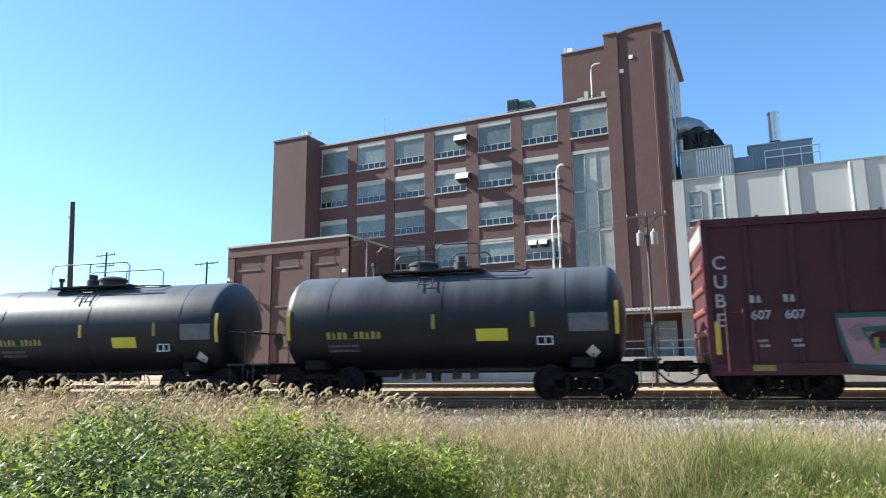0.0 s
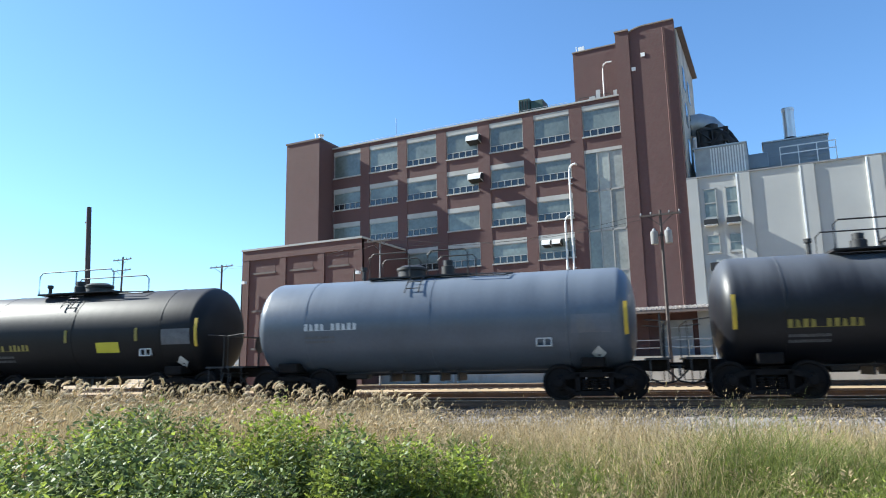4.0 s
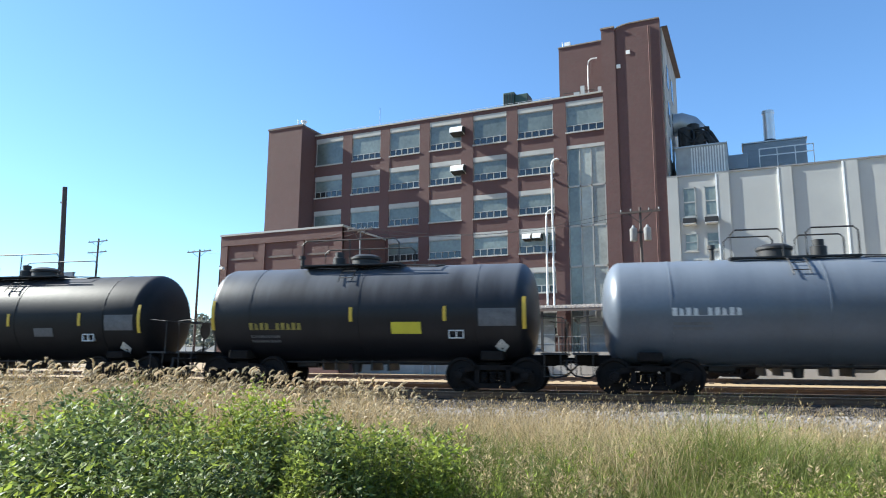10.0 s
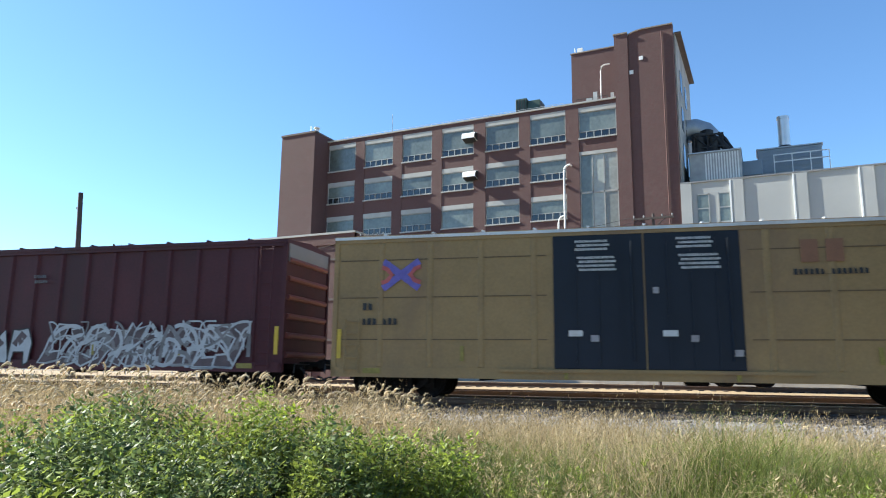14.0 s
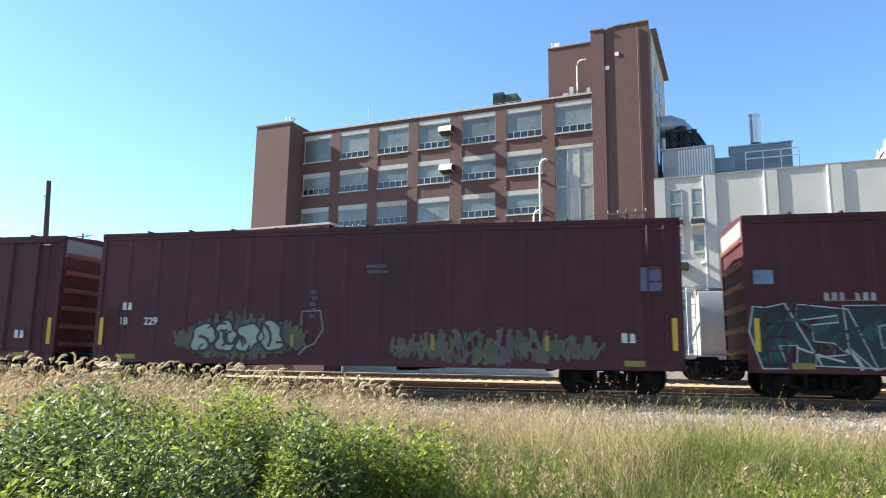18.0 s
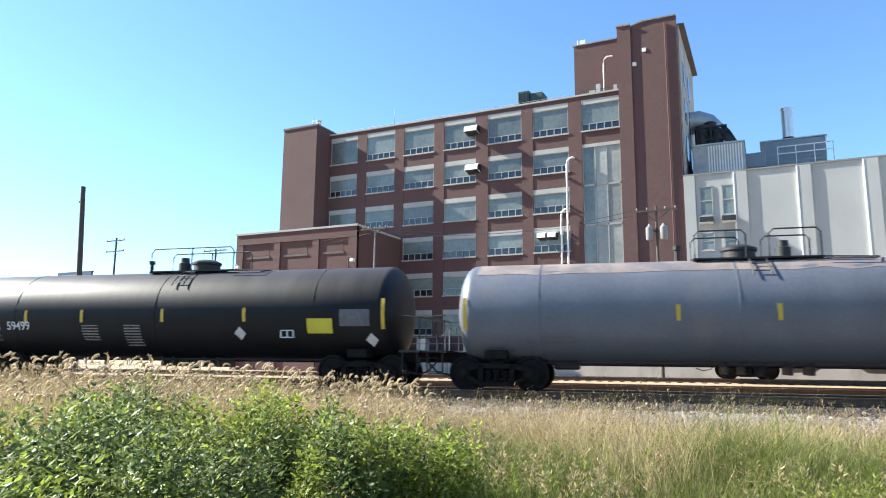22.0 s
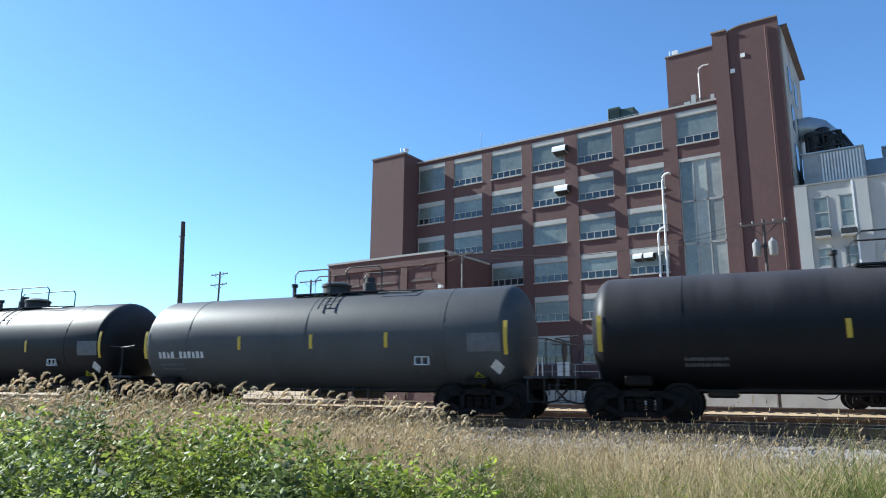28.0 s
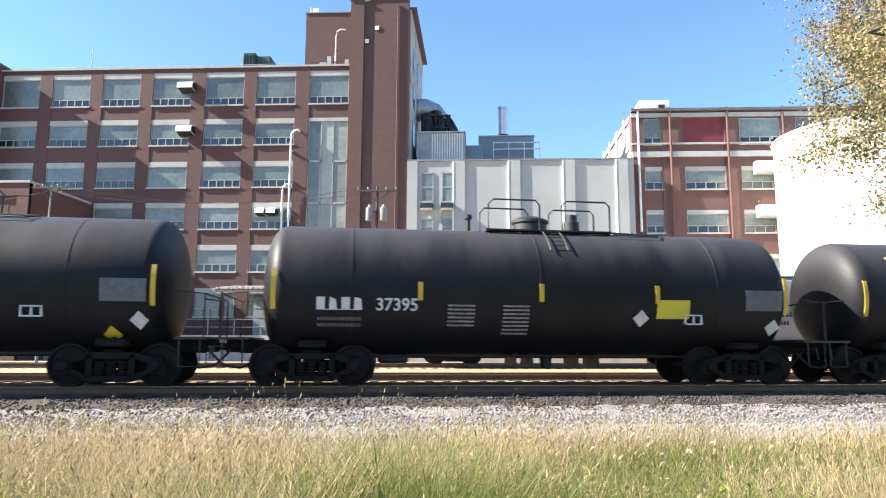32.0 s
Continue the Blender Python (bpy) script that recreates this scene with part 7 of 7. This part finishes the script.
def build_weeds():
    """Bushy weeds: clumps of leafy stems, uneven in height, with dark gaps between them."""
    rng = np.random.default_rng(11)
    n = 1050
    beta = np.radians(rng.uniform(2, 86, n))
    d = np.sqrt(rng.uniform(3.1 ** 2, 7.2 ** 2, n))
    x, y = -d * np.sin(beta), d * np.cos(beta)
    edge = 6.7 - 2.2 * np.clip((np.radians(34) - beta) / np.radians(24), 0, 1) + 0.4 * patchy(x, y, 0.8, 5.0)
    gap = patchy(x, y, 1.7, 8.0)
    keep = (d < edge) & away(x, y, 2.7) & (rng.uniform(0, 1, n) < np.clip((np.degrees(beta) - 17) / 14, 0.06, 1)) & (gap > -0.2)
    x, y, d, beta, gap = x[keep], y[keep], d[keep], beta[keep], gap[keep]
    g, _ = soil_height(x, y)
    h = np.clip(0.9 + 0.055 * d + 0.3 * gap + rng.normal(0, 0.06, len(x)), 0.45, 1.5) * np.interp(np.degrees(beta), [4, 20, 38], [0.55, 0.72, 1.0])
    tone = patchy(x, y, 0.9, 31.0) + rng.normal(0, 0.16, len(x)) + np.interp(np.degrees(beta), [18, 34], [0.3, 0.0])
    P, D, N, S, W, K = [], [], [], [], [], []
    stems_p, stems_h, stems_l = [], [], []
    for i in range(len(x)):
        wide = rng.uniform(0.12, 0.24)
        lance = rng.uniform() < 0.65
        leaf = rng.uniform(0.042, 0.072) if lance else rng.uniform(0.034, 0.056)
        for _ in range(int(rng.integers(6, 10))):
            az0 = rng.uniform(0, 2 * np.pi)
            out = wide * np.sqrt(rng.uniform())
            hh = h[i] * rng.uniform(0.8, 1.03) * (1 - 0.3 * (out / 0.26) ** 2)
            lean = np.array([np.cos(az0), np.sin(az0)]) * out + rng.normal(0, 0.03, 2)
            stems_p.append((x[i], y[i], g[i]))
            stems_h.append(hh)
            stems_l.append(lean)
            k = 44
            q = rng.uniform(0.12, 1.0, k) ** 0.6
            az = rng.uniform(0, 2 * np.pi, k)
            sp = rng.uniform(0.005, 0.06, k)
            base = np.stack([x[i] + lean[0] * q + np.cos(az) * sp, y[i] + lean[1] * q + np.sin(az) * sp, g[i] + q * hh + rng.normal(0, 0.015, k)], 1)
            dirs = np.stack([np.cos(az), np.sin(az), rng.uniform(-0.3, 1.2, k)], 1)
            dirs /= np.linalg.norm(dirs, axis=1, keepdims=True)
            nor = np.stack([rng.normal(0, 0.6, k), rng.normal(0, 0.6, k), np.ones(k)], 1)
            nor -= dirs * (nor * dirs).sum(1, keepdims=True)
            nor /= np.linalg.norm(nor, axis=1, keepdims=True) + 1e-9
            P.append(base)
            D.append(dirs)
            N.append(nor)
            S.append(leaf * rng.uniform(0.7, 1.35, k) * (1.25 - 0.5 * q))
            W.append(np.full(k, 0.2 if lance else 0.33))
            K.append(np.full(k, tone[i]))
    P, D, N, S, W, K = map(np.concatenate, (P, D, N, S, W, K))
    K = K + rng.normal(0, 0.07, len(K))
    for m, name, material, label in ((K < -0.12, "dark_weeds", DEEP_LEAF, "clumps of dark green weeds"), ((K >= -0.12) & (K < 0.4), "green_weeds", GREEN_LEAF, "dense leafy green weeds in front of the railway"), (K >= 0.4, "lime_weeds", LIME_LEAF, "patches of bright yellow-green weeds")):
        ob = new(name, leaves_mesh(name, P[m], D[m], N[m], S[m], W[m][:, None], material))
        tagged(ob, label, "weeds", kind="stuff")
    me, _ = blades_mesh("weed_stems", np.array(stems_p), np.array(stems_h), np.array(stems_l), np.full(len(stems_p), 0.004), STEM)
    tagged(new("weed_stems", me), "thin stems of the green weeds", "weeds", kind="stuff")


def build_grass():
    rng = np.random.default_rng(12)
    n = 430000
    x = rng.uniform(-17, 10, n)
    y = rng.uniform(-4.5, 13.8, n)
    g, v = soil_height(x, y)
    beta = np.degrees(np.arctan2(-x, y))
    d = np.hypot(x, y)
    far = -6.75 + 0.9 * patchy(x, y, 0.5, 1.0) + np.clip((x + 3) / -8, 0, 1) * 1.5
    keep = away(x, y, 2.5) & ((y > 2.2) | (rng.uniform(0, 1, n) < 0.5)) & (v < far) & (d > 3.0) & (d < 17)
    leafy = (beta > 25) & (d < 6.5)
    keep &= ~leafy | (rng.uniform(0, 1, n) < 0.12)
    thin = np.clip((far - v) / 1.5, 0.25, 1)
    keep &= rng.uniform(0, 1, n) < thin
    x, y, g, v, beta, d, far = (q[keep] for q in (x, y, g, v, beta, d, far))
    pt = patchy(x, y, 0.6, 3.0)
    h = np.clip(np.interp(y, [3, 5, 6.2, 7.3, 8.4, 10, 13], [0.6, 0.72, 0.92, 0.95, 0.82, 0.66, 0.55]) + 0.2 * pt + rng.normal(0, 0.1, len(x)), 0.18, 1.12)
    h *= np.where(beta > 30, 1.15, 1.0) * np.clip((far - v) / 2.0 + 0.45, 0.4, 1)
    clump = np.exp(-(((x + 0.35) / 0.75) ** 2 + ((y - 7.6) / 0.8) ** 2))
    h *= 1 + 0.5 * clump
    lean = rng.normal(0, 0.27, (len(x), 2)) + np.array([0.03, 0.02])
    green = (0.16 * rng.normal(0, 1, len(x)) + patchy(x, y, 0.45, 9.0) * 0.9 + 0.55 * clump + np.clip((7.6 - d) / 4, -0.35, 0.6) + np.where(x > 1.2, 0.3, 0.14) - np.where((beta > 27) & (d > 6.2), 0.9, 0)) > 0.0
    p = np.stack([x, y, g], 1)
    for m, name, material, label, w in ((green, "green_grass", GRASS_GREEN, "tall green grass beside the gravel", 0.0034), (~green, "dry_grass", GRASS_DRY, "tall dry straw-coloured grass beside the gravel", 0.0026)):
        me, tip = blades_mesh(name, p[m], h[m] * np.where(material is GRASS_GREEN, 0.85, 1.05), lean[m] * h[m][:, None] * 2, np.full(m.sum(), w), material)
        tagged(new(name, me), label, "grass", kind="stuff")
        if material is GRASS_DRY:
            pick = rng.uniform(0, 1, len(tip)) < 0.3
            t = tip[pick]
            k = len(t)
            q = np.repeat(t, 3, 0) + rng.normal(0, 0.012, (3 * k, 3)) - np.array([0, 0, 1]) * np.tile([0.0, 0.03, 0.06], k)[:, None]
            dd = np.stack([rng.normal(0.2, 0.4, 3 * k), rng.normal(0, 0.4, 3 * k), np.ones(3 * k)], 1)
            dd /= np.linalg.norm(dd, axis=1, keepdims=True)
            nn = rng.normal(0, 1, (3 * k, 3))
            nn -= dd * (nn * dd).sum(1, keepdims=True)
            nn /= np.linalg.norm(nn, axis=1, keepdims=True)
            ob = new("grass_seed_heads", leaves_mesh("grass_seed_heads", q, dd, nn, rng.uniform(0.025, 0.05, 3 * k), 0.12, GRASS_SEED))
            tagged(ob, "pale seed heads of the dry grass", "grass", kind="stuff")


def build_herbs():
    """Fine-leaved herbs and feathery stems that stand among the grass."""
    rng = np.random.default_rng(17)
    n = 3000
    beta = np.radians(rng.uniform(-34, 48, n))
    d = np.sqrt(rng.uniform(3.2 ** 2, 8.8 ** 2, n))
    x, y = -d * np.sin(beta), d * np.cos(beta)
    h = rng.uniform(0.4, 0.72, n) * np.interp(d, [3, 6, 9], [0.85, 1.0, 0.95]) * np.interp(np.degrees(beta), [16, 27, 48], [1.0, 1.3, 1.45])
    extra = [(25.5, 6.0, 0.98), (24.6, 6.15, 0.9), (26.6, 5.8, 0.85), (23.8, 5.6, 0.72), (-1.5, 8.2, 0.95), (-3.0, 8.0, 0.85), (0.5, 8.3, 0.85), (15.0, 5.0, 0.6)]
    x = np.concatenate([x, [-b * math.sin(radians(a)) for a, b, c in extra]])
    y = np.concatenate([y, [b * math.cos(radians(a)) for a, b, c in extra]])
    h = np.concatenate([h, [c for a, b, c in extra]])
    g, v = soil_height(x, y)
    keep = away(x, y, 2.6) & (v < -7.0) & ((np.arange(len(x)) >= n) | (patchy(x, y, 0.8, 41.0) > -0.2))
    x, y, h, g = x[keep], y[keep], h[keep], g[keep]
    tone = patchy(x, y, 0.55, 44.0) + rng.normal(0, 0.22, len(x)) + np.clip((6.5 - np.hypot(x, y)) * 0.1, -0.15, 0.25)
    tone[-len(extra):] = (-1, -1, -1, 0.3, 0.3, 0.3, 0.3, 0.5)
    sets = {0: [], 1: [], 2: []}
    for i in range(len(x)):
        k = 70 if tone[i] > -0.9 else 260
        q = rng.uniform(0.2, 1.0, k) ** 0.8
        az = rng.uniform(0, 2 * np.pi, k)
        sp = rng.uniform(0.0, 0.16, k) * (1.15 - q)
        lean = rng.normal(0, 0.1, 2)
        p = np.stack([x[i] + lean[0] * q + np.cos(az) * sp, y[i] + lean[1] * q + np.sin(az) * sp, g[i] + q * h[i]], 1)
        dr = np.stack([np.cos(az), np.sin(az), rng.uniform(0.2, 1.6, k)], 1)
        sets[0 if tone[i] < -0.5 else 1 if tone[i] > 0.02 else 2].append((p, dr))
    for key, name, material, label in ((0, "feathery_weeds", DEEP_LEAF, "dark feathery weeds"), (1, "green_herbs", GREEN_LEAF, "fine-leaved green herbs among the grass"), (2, "straw_herbs", GRASS_DRY, "dry brown herb stalks among the grass")):
        p = np.concatenate([a for a, b in sets[key]])
        dr = np.concatenate([b for a, b in sets[key]])
        dr /= np.linalg.norm(dr, axis=1, keepdims=True)
        nn = rng.normal(0, 1, p.shape)
        nn -= dr * (nn * dr).sum(1, keepdims=True)
        nn /= np.linalg.norm(nn, axis=1, keepdims=True)
        tagged(new(name, leaves_mesh(name, p, dr, nn, rng.uniform(0.025, 0.055, len(p)), 0.13, material)), label, "weeds", kind="stuff")


def build_foxtails():
    rng = np.random.default_rng(13)
    n = 1350
    beta = np.radians(np.concatenate([rng.uniform(27, 72, n), rng.uniform(-16, 27, 130)]))
    d = np.concatenate([rng.uniform(6.9, 10.2, n), rng.uniform(8.4, 11.6, 130)])
    x, y = -d * np.sin(beta), d * np.cos(beta)
    g, v = soil_height(x, y)
    b = np.degrees(beta)
    top = 0.88 - d * np.interp(b, [-14, 20, 27, 34, 48, 60, 72], [0.068, 0.064, 0.047, 0.031, 0.015, 0.007, 0.007]) - rng.uniform(0, 1, len(d)) ** 0.8 * 0.055 * d * np.where(b > 27, 1, 0.7)
    keep = (v < -4.2)
    x, y, g, top, b = x[keep], y[keep], g[keep], top[keep], b[keep]
    n = len(x)
    az = rng.normal(0.15, 0.9, n)
    lean = np.stack([np.cos(az), np.sin(az)], 1) * 0.08
    h = np.clip(top - g, 0.4, 1.6)
    p = np.stack([x, y, g], 1)
    me, _ = blades_mesh("foxtail_stalks", p, h, lean, np.full(n, 0.0035), GRASS_DRY)
    tagged(new("foxtail_stalks", me), "thin dry stalks of foxtail grass", "grass", kind="stuff")
    tip = p + np.concatenate([lean, h[:, None]], 1)
    # drooping bristly heads
    k, seg = 7, 5
    L = rng.uniform(0.06, 0.115, n) * np.where(b > 27, 1, 0.6)
    curl = rng.uniform(1.2, 2.6, n)
    q = np.linspace(0, 1, k)
    ang = np.pi / 2 - curl[:, None] * q[None]
    step = (L / (k - 1))[:, None]
    along = np.cumsum(np.cos(ang) * step, 1)
    high = np.cumsum(np.sin(ang) * step, 1)
    dirx = np.stack([np.cos(az), np.sin(az)], 1)
    c = np.stack([tip[:, None, 0] + dirx[:, 0:1] * along, tip[:, None, 1] + dirx[:, 1:2] * along, tip[:, None, 2] + high], 2)
    rad = (0.003 + 0.0065 * np.sin(np.pi * np.clip(q * 0.9 + 0.1, 0, 1)))[None] * rng.uniform(0.8, 1.25, n)[:, None]
    sidev = np.stack([-dirx[:, 1], dirx[:, 0], np.zeros(n)], 1)
    nrm = np.stack([-np.sin(ang) * dirx[:, 0:1], -np.sin(ang) * dirx[:, 1:2], np.cos(ang)], 2)
    rings = []
    for s in range(seg):
        t = 2 * np.pi * s / seg
        rings.append(c + rad[..., None] * (np.cos(t) * sidev[:, None] + np.sin(t) * nrm))
    v = np.stack(rings, 2).reshape(-1, 3)
    f = []
    for i in range(k - 1):
        for s in range(seg):
            f.append((i * seg + s, i * seg + (s + 1) % seg, (i + 1) * seg + (s + 1) % seg, (i + 1) * seg + s))
    f = (np.array(f)[None] + (np.arange(n) * k * seg)[:, None, None]).reshape(-1, 4)
    tagged(new("foxtail_heads", raw_mesh("foxtail_heads", v, f, SEED, smooth=True)), "drooping tan foxtail seed heads", "grass", kind="stuff")
    # bristles
    m = 26
    idx = rng.integers(1, k, (n, m))
    base = np.take_along_axis(c, idx[..., None].repeat(3, 2), 1).reshape(-1, 3)
    dd = rng.normal(0, 1, (n * m, 3)) + np.array([0, 0, 0.4])
    dd /= np.linalg.norm(dd, axis=1, keepdims=True)
    nn = rng.normal(0, 1, (n * m, 3))
    nn -= dd * (nn * dd).sum(1, keepdims=True)
    nn /= np.linalg.norm(nn, axis=1, keepdims=True)
    tagged(new("foxtail_bristles", leaves_mesh("foxtail_bristles", base, dd, nn, rng.uniform(0.016, 0.03, n * m), 0.06, SEED)), "fine pale bristles of the foxtail heads", "grass", kind="stuff")


def build_tree():
    rng = np.random.default_rng(21)
    t = empty("roadside_tree", "tree with thinning yellow and green autumn leaves", "tree", m=pose(8.3, 11.9, -0.75))
    bm = bmesh.new()
    tube(bm, [(0, 0, -0.2), (0.05, 0.05, 1.2), (-0.05, 0.1, 2.6), (0.05, 0.0, 4.6), (0.0, 0.1, 7.5)], 0.24, 12, 0.06)
    part("trunk", bm, BARK, t, smooth=True)
    tips = []
    for i in range(66):
        z0 = rng.uniform(3.2, 7.6) if i < 54 else rng.uniform(1.7, 3.2)
        az = rng.uniform(0, 2 * np.pi) if i % 2 else rng.normal(np.pi, 0.55)
        ln = rng.uniform(2.2, 3.5) * np.interp(z0, [1.7, 2.9, 4.2, 5.5, 7.6], [0.45, 0.55, 0.85, 1.08, 1.0])
        rise = rng.uniform(-0.1, 0.55)
        pts = [Vector((0, 0, z0))]
        for k in range(1, 6):
            q = k / 5
            pts.append(Vector((math.cos(az) * ln * q + rng.normal(0, 0.08), math.sin(az) * ln * q * 0.8 + rng.normal(0, 0.08), z0 + ln * (rise * q - 0.22 * q * q) + rng.normal(0, 0.06))))
        bm = bmesh.new()
        tube(bm, pts, 0.06, 7, 0.012)
        part("limb", bm, BARK, t, smooth=True)
        for k in range(2, 6):
            for _ in range(3):
                e = pts[k] + Vector(rng.normal(0, 0.36, 3))
                tips.append((pts[k], e))
    bm = bmesh.new()
    for a, b in tips:
        tube(bm, [a, a.lerp(b, 0.5) + Vector((0, 0, 0.06)), b], 0.012, 4, 0.004)
    tagged(part("twig", bm, BARK, t), "thin dark twigs", kind="stuff")
    ends = np.array([tuple(b) for a, b in tips] + [tuple(a.lerp(b, 0.6)) for a, b in tips])
    n = 300000
    p = ends[rng.integers(0, len(ends), n)] + rng.normal(0, 1, (n, 3)) * rng.choice([0.1, 0.2], (n, 1))
    d = rng.normal(0, 1, (n, 3)) + np.array([0, 0, -0.5])
    d /= np.linalg.norm(d, axis=1, keepdims=True)
    nn = rng.normal(0, 1, (n, 3))
    nn -= d * (nn * d).sum(1, keepdims=True)
    nn /= np.linalg.norm(nn, axis=1, keepdims=True)
    warm = rng.uniform(0, 1, n) < np.clip(0.1 + 0.1 * p[:, 2], 0.25, 0.75)
    for m, name, material in ((warm, "yellow_crown", AUTUMN), (~warm, "green_crown", AUTUMN_GREEN)):
        part(name, leaves_mesh(name, p[m], d[m], nn[m], rng.uniform(0.035, 0.065, m.sum()), 0.32, material), material, t, "thin crown of small leaves")


build_weeds()
build_grass()
build_herbs()
build_foxtails()
build_tree()


def motions():
    """Every car of the train rolls along the line at the train's speed."""
    for car, c in CARS:
        walk(car, [(t, on_track(c + run(t), 0)) for t in range(33)])
    # the wheels turn while their car rolls past the camera
    middle = dict(CARS)
    for wheel, car, x, y in WHEELS:
        if car not in middle:
            continue
        near = [t for t in CLOCK[::100] if -42 < middle[car] + run(t) < 30]
        times = sorted({0.0, 32.0, *(round(q, 2) for q in np.arange(min(near), max(near) + 0.02, 0.05))}) if near else [0.0, 32.0]
        side = math.pi if y > 0 else 0.0
        rows = []
        for t in times:
            turn = run(t) / 0.457 * (-1 if y > 0 else 1)
            rows.append((t, Matrix.Translation((x, y, 0.457)) @ Matrix.Rotation(side, 4, "Z") @ Matrix.Rotation(turn, 4, "Y")))
        walk(wheel, rows)


motions()
